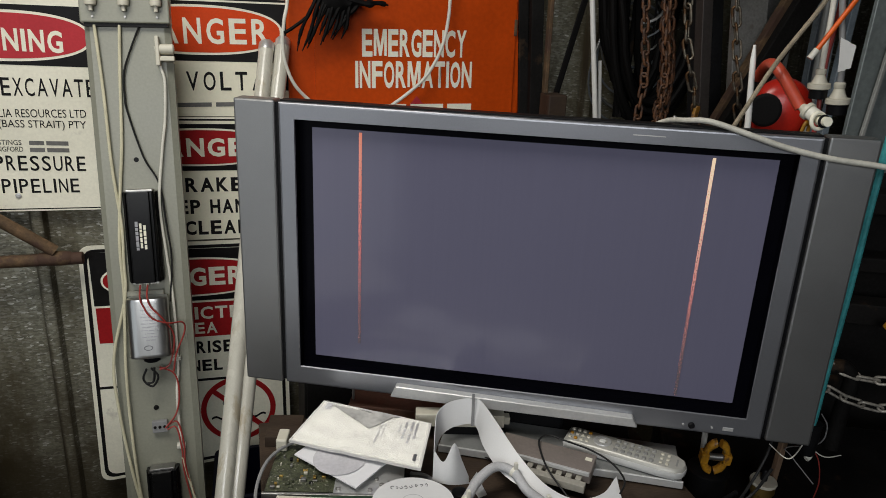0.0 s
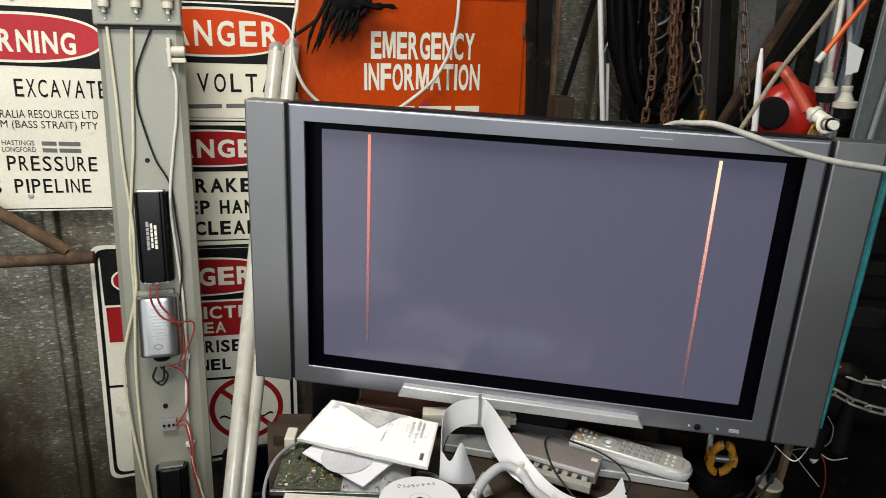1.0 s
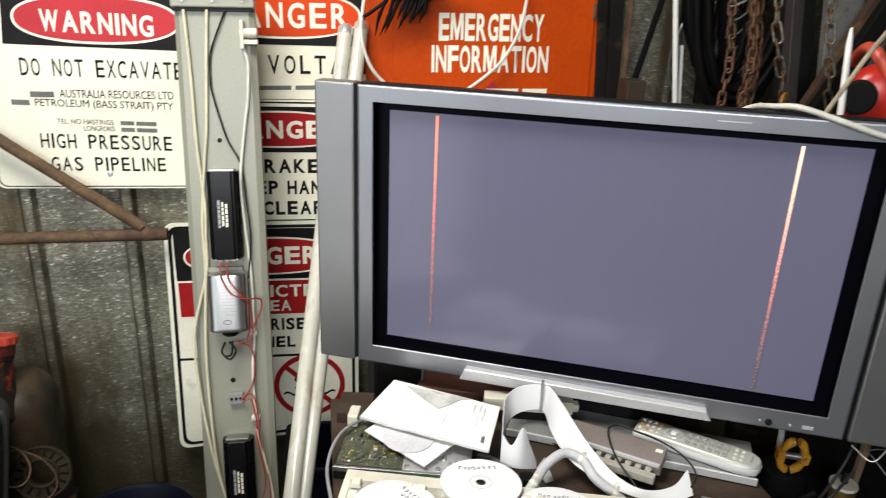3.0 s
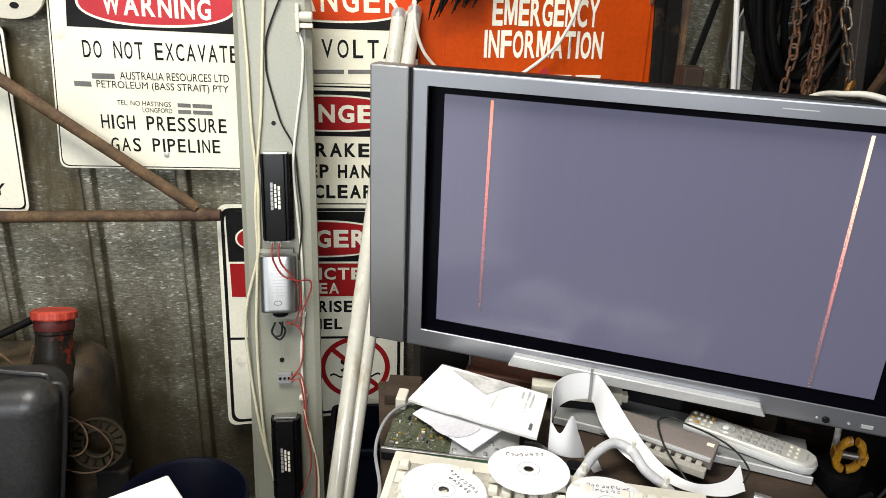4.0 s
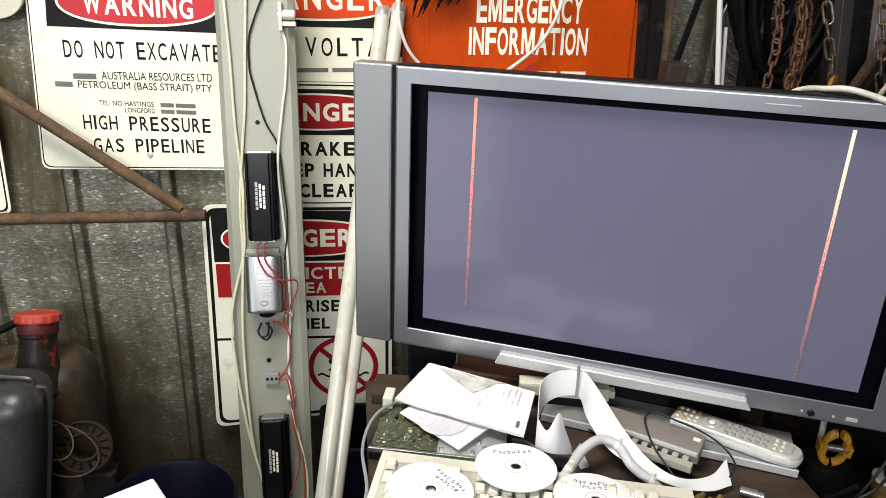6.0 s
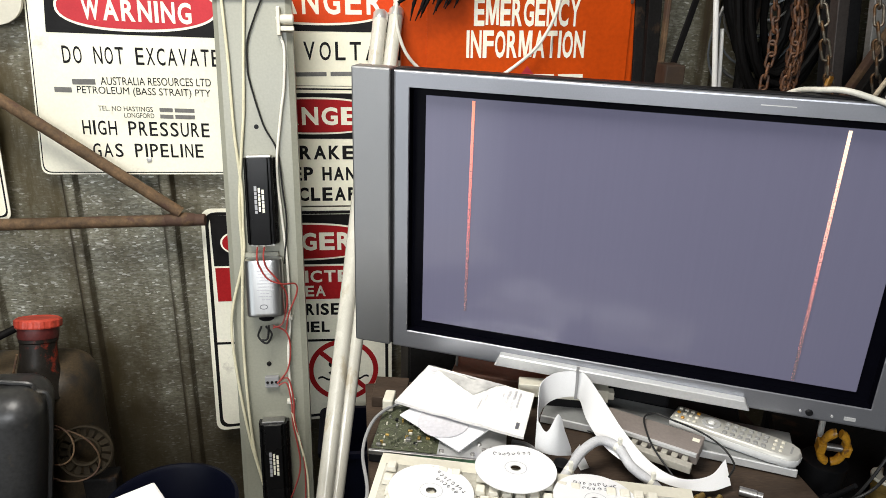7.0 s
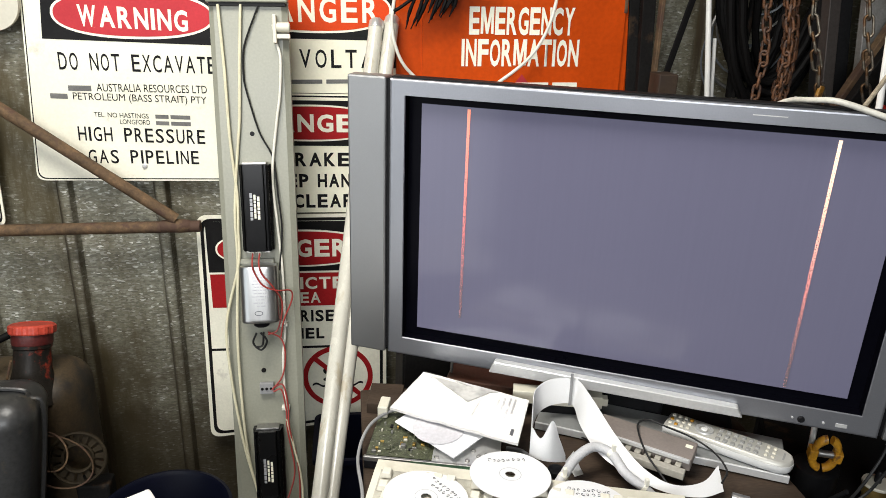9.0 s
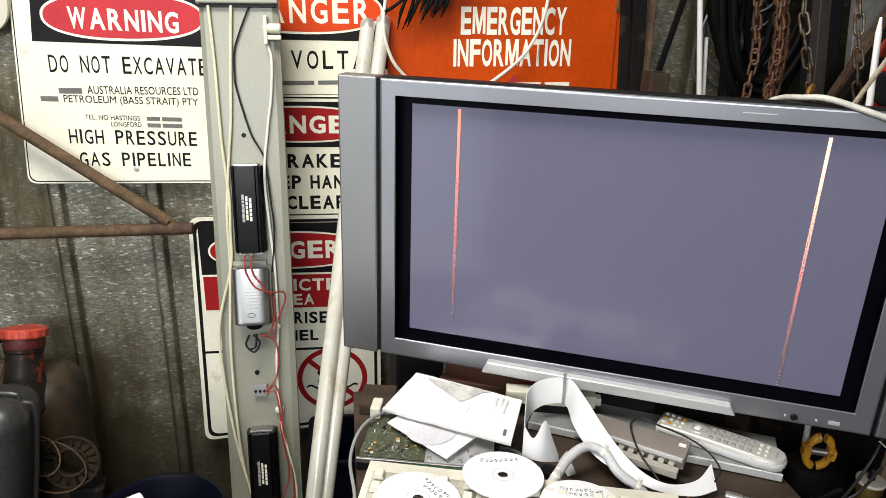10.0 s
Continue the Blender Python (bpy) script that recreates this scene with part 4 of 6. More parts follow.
W([(-0.652, 0.484, 0.975), (-0.652, 0.457, 0.958), (-0.645, 0.452, 0.935), (-0.622, 0.450, 0.905), (-0.606, 0.462, 0.86), (-0.618, 0.455, 0.800), (-0.640, 0.448, 0.79)], 0.0019, wire_red)
W([(-0.640, 0.452, 0.795), (-0.612, 0.455, 0.775), (-0.604, 0.450, 0.735), (-0.612, 0.441, 0.685), (-0.637, 0.436, 0.652)], 0.0019, wire_red)
W([(-0.634, 0.436, 0.648), (-0.615, 0.437, 0.650), (-0.606, 0.428, 0.60), (-0.604, 0.418, 0.55), (-0.590, 0.398, 0.46), (-0.602, 0.386, 0.40), (-0.63, 0.37, 0.34)], 0.0019, wire_red)
W([(-0.634, 0.438, 0.656), (-0.612, 0.440, 0.662), (-0.601, 0.430, 0.61), (-0.600, 0.418, 0.56), (-0.582, 0.40, 0.47), (-0.580, 0.385, 0.38), (-0.59, 0.36, 0.25)], 0.0019, wire_red)
W([(-0.606, 0.425, 0.58), (-0.590, 0.408, 0.51), (-0.574, 0.392, 0.42), (-0.574, 0.37, 0.30)], 0.0026, pvc_yellowed)
W([(-0.664, 0.438, 0.800), (-0.672, 0.438, 0.775), (-0.655, 0.436, 0.758), (-0.642, 0.438, 0.78), (-0.655, 0.440, 0.80)], 0.0024, wire_black)
W([(-0.648, 0.438, 0.802), (-0.652, 0.436, 0.770), (-0.668, 0.436, 0.766)], 0.0024, wire_black)
for z in (0.80, 0.60):
    yy = 0.335 + 0.19 * z
    wpart("cable_clip", bm_box(-0.617, -0.598, yy - 0.014, yy, z - 0.004, z + 0.004, 0.001), pvc_white, batten, smooth=False)
for x, z in ((-0.6665, 0.972), (-0.652, 0.972)):
    yy = 0.335 + 0.19 * z
    wpart("spade_terminal", bm_box(x - 0.003, x + 0.003, yy - 0.038, yy - 0.028, z - 0.006, z + 0.024, 0.001), pvc_white, batten, smooth=False)

# ---- fluorescent tubes leaning behind the television ----
for a, b in (((-0.600, -0.11, 0.03), (-0.382, 0.742, 1.462)), ((-0.582, -0.085, 0.03), (-0.344, 0.755, 1.470))):
    a, b = Vector(a), Vector(b)
    d = (b - a).normalized()
    tube = empty("fluorescent_tube", ID, "white fluorescent tube with metal end cap leaning on the wall", "tube", "leaning tubes")
    part("glass_tube", bm_bar(a + d * 0.02, b - d * 0.02, 0.0172, 24), tube_glass, tube, smooth=True)
    for e, s in ((a, 1), (b, -1)):
        c = part("end_cap", bm_tube([e, e + d * (s * 0.004), e + d * (s * 0.006), e + d * (s * 0.022)], 0.0172, 20, smooth_path=False, rs=[0.0138, 0.0168, 0.0180, 0.0180]), alu, tube, smooth=True)
        for o in (-0.006, 0.006):
            part("pin", bm_bar(e + Vector((o, 0, 0)), e + Vector((o, 0, 0)) - d * (s * 0.007), 0.0013, 8), steel, c, smooth=True)

# ---- cords over the information box ----
for pts, r, lab in (([(0.06, 0.725, 1.95), (0.050, 0.725, 1.60), (0.046, 0.722, 1.53), (0.036, 0.72, 1.476), (0.018, 0.72, 1.43), (-0.012, 0.72, 1.385), (-0.06, 0.72, 1.343), (-0.12, 0.71, 1.305), (-0.2, 0.70, 1.26)], 0.0042, "pale grey cord looped over the orange box"),
                    ([(-0.33, 0.72, 1.95), (-0.332, 0.72, 1.60), (-0.344, 0.705, 1.51), (-0.349, 0.70, 1.46), (-0.341, 0.70, 1.41), (-0.318, 0.705, 1.362), (-0.27, 0.71, 1.318), (-0.2, 0.71, 1.27)], 0.0040, "white cord hanging past the tubes")):
    tagged(part("cord", bm_tube(pts, r, 8), pvc_white, smooth=True), lab, "cord", "wall cords")

# ---- black rubber tassel hanging on the box ----
tas = empty("rubber_strap_bundle", ID, "bundle of frayed black rubber straps hanging on the orange box", "straps")
bmx = bmesh.new()
bmesh.ops.create_icosphere(bmx, subdivisions=3, radius=1)
for v in bmx.verts:
    k = 1 + 0.25 * noise.noise(v.co * 2.3)
    v.co = Vector((v.co.x * 0.050 * k - 0.218, v.co.y * 0.026 * k + 0.714, v.co.z * 0.034 * k + 1.563))
part("knot", bmx, rubber_black, tas, smooth=True)
rng = random.Random(4)
for i in range(17):
    x0 = -0.283 + 0.0062 * i + rng.uniform(-.003, .003)
    x1 = x0 - 0.022 + rng.uniform(-.012, .010)
    z1 = 1.437 + 0.0034 * i + rng.uniform(-.006, .030)
    part("strap", bm_tube([(x0 + 0.022, 0.713, 1.578), (x0 + 0.004, 0.700 + rng.uniform(-.006, .004), 1.545), ((x0 + x1) / 2 + rng.uniform(-.006, .006), 0.700, (1.54 + z1) / 2), (x1, 0.706 + rng.uniform(-.008, .006), z1)], 0.004, 6, 5,
                          rs=[0.005, 0.0055, 0.0045, 0.005, 0.0038, 0.0045, 0.003, 0.0015]), rubber_black, tas, smooth=True)
part("strap", bm_tube([(-0.20, 0.70, 1.566), (-0.16, 0.695, 1.556), (-0.128, 0.70, 1.5585), (-0.105, 0.705, 1.554)], 0.006, 7, 5, rs=[0.010, 0.007, 0.009, 0.005, 0.006, 0.002]), rubber_black, tas, smooth=True)
part("strap", bm_tube([(-0.25, 0.705, 1.59), (-0.275, 0.70, 1.555), (-0.29, 0.70, 1.525), (-0.325, 0.70, 1.497), (-0.345, 0.70, 1.485)], 0.004, 7, 5), rubber_black, tas, smooth=True)

# ---- cream bracket plate above the signs ----
brk = empty("wall_bracket", ID, "cream painted bracket plate with a dark slot on the wall", "bracket")
part("plate", bm_poly(oval(-1.262, 1.487, 0.078, 0.074, 36, 2.4), 0.764, 0.012), cream, brk)
part("slot", bm_poly(oval(-1.252, 1.443, 0.010, 0.007, 16, 2), 0.7625, 0.002), black_plastic, brk)

# ---- black drum with red cap, on the floor by the wall ----
drum = empty("fuel_drum", pose(-1.25, 0.55, 0), "dusty black plastic drum with a scuffed red screw cap", "drum")
fb_ = bm_box(-1.57, -1.134, 0.33, 0.50, 0.0, 0.690, 0.055, 7)
for v in fb_.verts:
    if v.co.x > -1.3 and v.co.z < 0.64:
        v.co.x -= (0.64 - v.co.z) * 0.17
    v.co.y += 0.008 * math.sin(v.co.z * 9) * (1 if v.co.y < 0.4 else 0)
wpart("front_body", fb_, drum_black, drum)
wpart("rear_body", bm_box(-1.58, -1.115, 0.52, 0.735, 0.0, 0.632, 0.075, 8), drum_dirt, drum)
seam = [(-1.54, 0.33), (-1.54, 0.695), (-1.20, 0.695), (-1.152, 0.672), (-1.129, 0.63), (-1.177, 0.34), (-1.23, 0.03)]
wpart("seam_rib", bm_tube([(x, 0.412, z) for x, z in seam], 0.0055, 8, 5), drum_black, drum)
NECK = pose(-1.215, 0.562, 0.599, -18, 1.5, 0) @ Matrix.Diagonal((0.93, 0.93, 0.98, 1.0))


def npart(name, bm, material, label="", smooth=True):
    bm.transform(NECK)
    return wpart(name, bm, material, drum, label, smooth)


npart("neck", bm_lathe([(0.066, -0.03), (0.060, 0.0), (0.050, 0.035), (0.0445, 0.06), (0.0435, 0.105), (0.0465, 0.108), (0.0465, 0.132)], 32), mat("stained_neck", (0.022, 0.019, 0.016), 0.4, 0, 6, 0.4, bump=0.2, patch=(0.26, 0.03, 0.015), patch_at=0.54, patch_scale=14))
npart("collar", bm_lathe([(0.0470, 0.116), (0.0485, 0.119), (0.0485, 0.142), (0.046, 0.144)], 32), mat("grimy_dark_red", (0.10, 0.014, 0.012), 0.5, 0, 14, 0.4, bump=0.2), "grimy dark red collar")
rc = bmesh.new()
n = 84
rows = [[rc.verts.new(((r + (0.0013 if (i // 3) % 2 else 0) * k) * math.cos(2 * math.pi * i / n), (r + (0.0013 if (i // 3) % 2 else 0) * k) * math.sin(2 * math.pi * i / n), z)) for i in range(n)]
        for r, z, k in ((0.046, 0.1425, 0), (0.053, 0.143, 1), (0.0545, 0.146, 1), (0.0545, 0.161, 1), (0.051, 0.1645, 0), (0.049, 0.1655, 0), (0.044, 0.1635, 0), (0.020, 0.1635, 0))]
for p, q in zip(rows, rows[1:]):
    for i in range(n):
        rc.faces.new((p[i], p[(i + 1) % n], q[(i + 1) % n], q[i]))
rc.faces.new(rows[0]), rc.faces.new(rows[-1])
npart("cap", rc, cap_red, "scuffed red screw cap", smooth=False)
wpart("spout", bm_tube([(-1.50, 0.50, 0.62), (-1.38, 0.53, 0.690), (-1.29, 0.56, 0.727), (-1.255, 0.585, 0.738)], 0.009, 10), rubber_black, drum)
wpart("wire_handle", bm_tube([(-1.36, 0.50, 0.735), (-1.301, 0.50, 0.700), (-1.268, 0.50, 0.664), (-1.2495, 0.50, 0.648), (-1.2425, 0.50, 0.650), (-1.233, 0.50, 0.676), (-1.2205, 0.502, 0.714)], 0.0028, 8), rust, drum)

# ---- slotted fan ring and wire on the floor side ----
fan = empty("slotted_fan_ring", pose(-1.09, 0.5, 0), "rusty slotted fan ring with loops of wire leaning on the wall", "fan ring")
cx, cy, cz = -1.112, 0.50, 0.445
fb = bmesh.new()
A, B = ring((cx, cy, cz), (0.1, -1, 0.25), 0.062, 48), ring((cx, cy, cz), (0.1, -1, 0.25), 0.034, 48)
back = Vector((-0.1, 1, -0.25)).normalized() * 0.012
va, vb = [fb.verts.new(p) for p in A], [fb.verts.new(p) for p in B]
vc, vd = [fb.verts.new(p + back) for p in A], [fb.verts.new(p + back) for p in B]
for i in range(48):
    j = (i + 1) % 48
    if i % 3 != 1:
        fb.faces.new((va[i], va[j], vb[j], vb[i]))
    fb.faces.new((va[i], vc[i], vc[j], va[j])), fb.faces.new((vb[i], vb[j], vd[j], vd[i]))
wpart("slotted_ring", fb, ring_tan, fan, smooth=False)
for r in (0.063, 0.034):
    wpart("rim", bm_tube([p for p in ring((cx, cy - 0.003, cz), (0.1, -1, 0.25), r, 40)], 0.004, 6, smooth_path=False, closed=True), ring_tan, fan)
wpart("wire_loop", bm_tube([p for p in ring((cx - 0.035, cy - 0.03, cz + 0.01), (0.3, -1, 0.1), 0.06, 30, 0.085)], 0.0022, 6, smooth_path=False, closed=True), rust, fan)
wpart("wire_loop", bm_tube([p for p in ring((cx - 0.05, cy - 0.035, cz + 0.045), (-0.2, -1, 0.3), 0.045, 30, 0.05)], 0.0022, 6, smooth_path=False, closed=True), rust, fan)
wpart("foot", bm_box(cx - 0.02, cx + 0.06, cy + 0.0, cy + 0.05, 0.0, 0.36, 0.006), dark_steel, fan, smooth=False)

tub = empty("tub", pose(-0.90, 0.40, 0), "dark blue round plastic tub on the floor", "tub")
part("shell", bm_lathe([(0.10, 0.0), (0.115, 0.004), (0.148, 0.335), (0.157, 0.340), (0.158, 0.352), (0.150, 0.354), (0.143, 0.346), (0.112, 0.02), (0.02, 0.015)], 48), tub_blue, tub, smooth=True)

# Bin shape added to fill the dark area under the swimmer sign.
bin_ = empty("added_dark_bin", pose(-0.45, 0.60, 0), "dark blue-black bin shape added over the dark area below the sign", "bin")
bb = bmesh.new()
rows = [[bb.verts.new((x * kx, y * ky, z)) for x, y in round_corners([(-1, -1), (1, -1), (1, 1), (-1, 1)], 0.25)] for kx, ky, z in
        ((0.085, 0.085, 0.0), (0.098, 0.10, 0.385), (0.107, 0.109, 0.388), (0.107, 0.109, 0.402), (0.095, 0.097, 0.402), (0.082, 0.082, 0.02))]
for p, q in zip(rows, rows[1:]):
    for i in range(len(p)):
        bb.faces.new((p[i], p[(i + 1) % len(p)], q[(i + 1) % len(p)], q[i]))
bb.faces.new(rows[0]), bb.faces.new(rows[-1])
part("shell", bb, tub_blue, bin_, smooth=True)

# ---- white cabinet corner beside the bench ----
wc = pose(-0.752, -0.128, 0, 0, 0, -57)
cab = empty("small_white_cabinet", wc, "cream white cabinet with marked top beside the bench", "cabinet")
part("body", bm_box(-0.02, 0.34, -0.30, 0.0, 0.0, 0.822, 0.003), cream, cab)
part("top", bm_box(-0.0, 0.36, -0.32, 0.0, 0.822, 0.84, 0.004), paper, cab)

# ---- things on the bench ----
def at(x, y, z, turn):
    return pose(x, y, z, 0, 0, turn)


# drive tray with circuit boards
PC = at(-0.318, -0.062, 0.83, -13.5)
tray = empty("circuit_board_assembly", PC, "drive chassis with exposed green and olive circuit boards on the bench", "electronics")
part("chassis", bm_box(-0.107, 0.107, -0.062, 0.085, 0.0005, 0.016, 0.002), black_plastic, tray)
part("front_rail", bm_box(-0.107, 0.107, -0.0635, -0.058, 0.016, 0.024, 0.001), steel, tray)
part("green_board", bm_box(-0.035, 0.075, -0.098, 0.02, 0.0165, 0.0185), board_green, tray)
part("upper_board", bm_box(-0.104, 0.02, -0.055, 0.08, 0.020, 0.0225), board_olive, tray)
rng = random.Random(11)
for i in range(34):
    x, y = rng.uniform(-0.1, 0.012), rng.uniform(-0.052, 0.03)
    w, d, h = rng.uniform(0.002, 0.008), rng.uniform(0.002, 0.007), rng.uniform(0.002, 0.006)
    part("component", bm_box(x - w / 2, x + w / 2, y - d / 2, y + d / 2, 0.0225, 0.0225 + h, 0.0004, 1), rng.choice([black_plastic, cream, steel, board_olive, brass]), tray)
plate = part("metal_plate", bm_box(0.0, 0.107, -0.06, 0.075, 0.0165, 0.0235, 0.001), alu, tray)
for i in range(7):
    x, y = rng.uniform(0.03, 0.1), rng.uniform(-0.055, -0.02)
    part("rivet", bm_lathe([(0.004, 0.0235), (0.0035, 0.026), (0.002, 0.0265)], 10, centre=(x, y, 0)), steel, plate)
part("corner_post", bm_box(-0.106, -0.088, 0.045, 0.08, 0.0225, 0.045, 0.003), cream, tray)

# paper disc sleeve
sl = empty("disc_sleeve", ID, "white paper disc sleeve with a clear round window", "sleeve")
sb = bmesh.new()
q = [(-0.3824, -0.0228, 0.862), (-0.2975, -0.1273, 0.862), (-0.2419, -0.0795, 0.866), (-0.3268, 0.025, 0.866)]
lo = [sb.verts.new(p) for p in q]
hi = [sb.verts.new((x, y, z + 0.0022)) for x, y, z in q]
sb.faces.new(lo), sb.faces.new(hi)
for i in range(4):
    sb.faces.new((lo[i], lo[(i + 1) % 4], hi[(i + 1) % 4], hi[i]))
part("card", sb, sleeve, sl)
c0, n0 = Vector((-0.3122, -0.0512, 0.8662)), (Vector(q[1]) - Vector(q[0])).cross(Vector(q[3]) - Vector(q[0])).normalized()
wb = bmesh.new()
wb.faces.new([wb.verts.new(p + n0 * 0.0016) for p in ring(c0, n0, 0.043, 40)])
part("window", wb, film, sl)

# padded packet in clear plastic
PK = empty("manual_packet", ID, "white instruction booklet sealed in clear crinkled plastic", "packet")


def sheet(q, zf, thick, nx=14, ny=10, amp=0.0):
    """A thin slab over a quad, with gentle waves."""
    bm = bmesh.new()
    a, b, c, d = [Vector(p) for p in q]
    top, bot = [], []
    for j in range(ny + 1):
        for i in range(nx + 1):
            u, v = i / nx, j / ny
            p = a * (1 - u) * (1 - v) + b * u * (1 - v) + c * u * v + d * (1 - u) * v
            w = amp * (noise.noise((u * 5, v * 4, zf)) + 0.4 * noise.noise((u * 13, v * 10, zf)))
            top.append(bm.verts.new((p.x, p.y, p.z + thick + w)))
            bot.append(bm.verts.new((p.x, p.y, p.z + w)))
    k = nx + 1
    for j in range(ny):
        for i in range(nx):
            s = j * k + i
            bm.faces.new((top[s], top[s + 1], top[s + k + 1], top[s + k])), bm.faces.new((bot[s], bot[s + k], bot[s + k + 1], bot[s + 1]))
    rim = [i for i in range(nx + 1)] + [j * k + nx for j in range(1, ny + 1)] + [ny * k + i for i in range(nx - 1, -1, -1)] + [j * k for j in range(ny - 1, 0, -1)]
    for i in range(len(rim)):
        s, e = rim[i], rim[(i + 1) % len(rim)]
        bm.faces.new((bot[s], bot[e], top[e], top[s]))
    return bm


pkq = [(-0.3897, 0.001, 0.8715), (-0.1964, -0.1245, 0.8775), (-0.1536, -0.0188, 0.8875), (-0.3238, 0.0872, 0.8875)]
part("booklet", sheet(pkq, 0.3, 0.0045, 40, 28, amp=0.0018), wrapped, PK, smooth=True)
clear = bpy.data.materials.new("crinkled_clear_plastic")
clear.use_nodes = True
cb_ = clear.node_tree.nodes["Principled BSDF"]
cb_.inputs["Transmission Weight"].default_value, cb_.inputs["Roughness"].default_value, cb_.inputs["IOR"].default_value = 0.92, 0.14, 1.12
cb_.inputs["Base Color"].default_value = (0.9, 0.9, 0.88, 1)
clear_q = [(-0.268 + (x + 0.268) * 0.965, -0.014 + (y + 0.014) * 0.965, z + 0.0058) for x, y, z in pkq]
pw = part("plastic_wrap", sheet(clear_q, 3.7, 0.0006, 48, 34, amp=0.0016), clear, PK)
pw.visible_shadow = False


film_grey = mat("cloudy_film", (0.56, 0.55, 0.52), 0.22, 0, 30, 0.3, bump=0.6, fine=60)


def on_quad(q, u, v, h=0.0066):
    a, b, c, d = [Vector(p) for p in q]
    p = a * (1 - u) * (1 - v) + b * u * (1 - v) + c * u * v + d * (1 - u) * v
    return Vector((p.x, p.y, p.z + h))


def quad_bar(q, u0, u1, v0, v1, material, parent, h=0.0066, name="print_bar"):
    bm = bmesh.new()
    vs = [bm.verts.new(on_quad(q, u, v, h)) for u, v in ((u0, v0), (u1, v0), (u1, v1), (u0, v1))]
    bm.faces.new(vs)
    part(name, bm, material, parent)


for u, v0, v1, w in ((0.60, 0.30, 0.95, 0.010), (0.63, 0.45, 0.75, 0.008), (0.79, 0.50, 0.90, 0.020), (0.84, 0.42, 0.66, 0.02), (0.84, 0.70, 0.92, 0.02), (0.88, 0.55, 0.9, 0.018), (0.75, 0.62, 0.8, 0.012)):
    k = v0
    while k < v1:
        quad_bar(pkq, u, u + w, k, min(k + 0.06, v1), faint_ink, PK)
        k += 0.08
for corners in (((0.10, 0.93), (0.52, 0.56), (0.66, 0.90)), ((0.30, 0.97), (0.62, 0.88), (0.74, 0.97))):
    fold = bmesh.new()
    for h in (0.0068, 0.0072):
        fold.faces.new([fold.verts.new(on_quad(pkq, u, v, h)) for u, v in corners])
    part("film_fold", fold, film_grey, PK)
quad_bar(pkq, 0.925, 0.95, 0.10, 0.24, pen, PK)
quad_bar(pkq, 0.06, 0.12, 0.80, 0.96, faint_ink, PK)

# brown board under the television edge
tagged(part("brown_board", bm_box(-0.10, 0.12, -0.055, 0.055, 0.0, 0.028, 0.002), brown_card, m=at(-0.165, 0.135, 0.8305, -20)), "dark reddish-brown board lying under the television", "board")
tagged(part("board_scrap", bm_box(-0.03, 0.03, -0.035, 0.035, 0.0, 0.02, 0.001), bench_wood, m=at(-0.392, 0.085, 0.8305, -10)), "small brown board scrap on the bench", "scrap")
tagged(part("steel_rod", bm_lathe([(0.0026, 0.0), (0.0026, 0.062)], 10, centre=(-0.264, 0.139, 0.8305)), steel, smooth=True), "thin upright steel rod under the television", "rod")

# keyboard and discs
KB = at(-0.413, -0.121, 0.83, -15.5)
kb = empty("keyboard", KB, "aged cream computer keyboard with blank keys", "keyboard")
kbm = extrude_profile([(-0.002, 0.0), (-0.004, 0.030), (0.004, 0.0365), (0.030, 0.0365), (0.165, 0.022), (0.172, 0.012), (0.170, 0.0)], 0.0, 0.455)
for v in kbm.verts:
    v.co = Vector((v.co.z, -v.co.x, v.co.y + 0.0005))
part("case", kbm, cream, kb)
# Plate above the case; its darker colour paints the shade between the keys.
wl = extrude_profile([(0.028, 0.0372), (0.162, 0.0230), (0.162, 0.0222), (0.028, 0.0364)], 0.010, 0.445)
for v in wl.verts:
    v.co = Vector((v.co.z, -v.co.x, v.co.y + 0.0008))
part("key_well", wl, mat("painted_key_gap_shade", (0.42, 0.40, 0.335), 0.6, 0, 30, 0.3, bump=0.1), kb)
keym = bmesh.new()
bm_box(-0.0083, 0.0083, -0.0083, 0.0083, 0.0, 0.0085, 0.0, bm=keym)
for v in keym.verts:
    if v.co.z > 0.004:
        v.co.x *= 0.74
        v.co.y = v.co.y * 0.74 + 0.0008
bmesh.ops.bevel(keym, geom=list(keym.edges), offset=0.0009, segments=1, affect="EDGES")
key_me = bpy.data.meshes.new("key")
keym.to_mesh(key_me)
keym.free()
key_me.materials.append(key_cream)
for r in range(6):
    y = -0.0385 - r * 0.0195 - (0.006 if r else 0)
    for c in range(20):
        x = 0.021 + c * 0.0191 + (0, 0, 0.008, 0.011, 0.016, 0)[r] + (0.012 if c > 14 else 0)
        if r == 0 and c in (1, 6, 11, 15):
            continue
        z = 0.0365 - (-y - 0.030) * 0.1074 + 0.0022
        link_mesh("key", key_me, key_cream, kb, m=pose(x, y, z, 6.1, 0, 0))


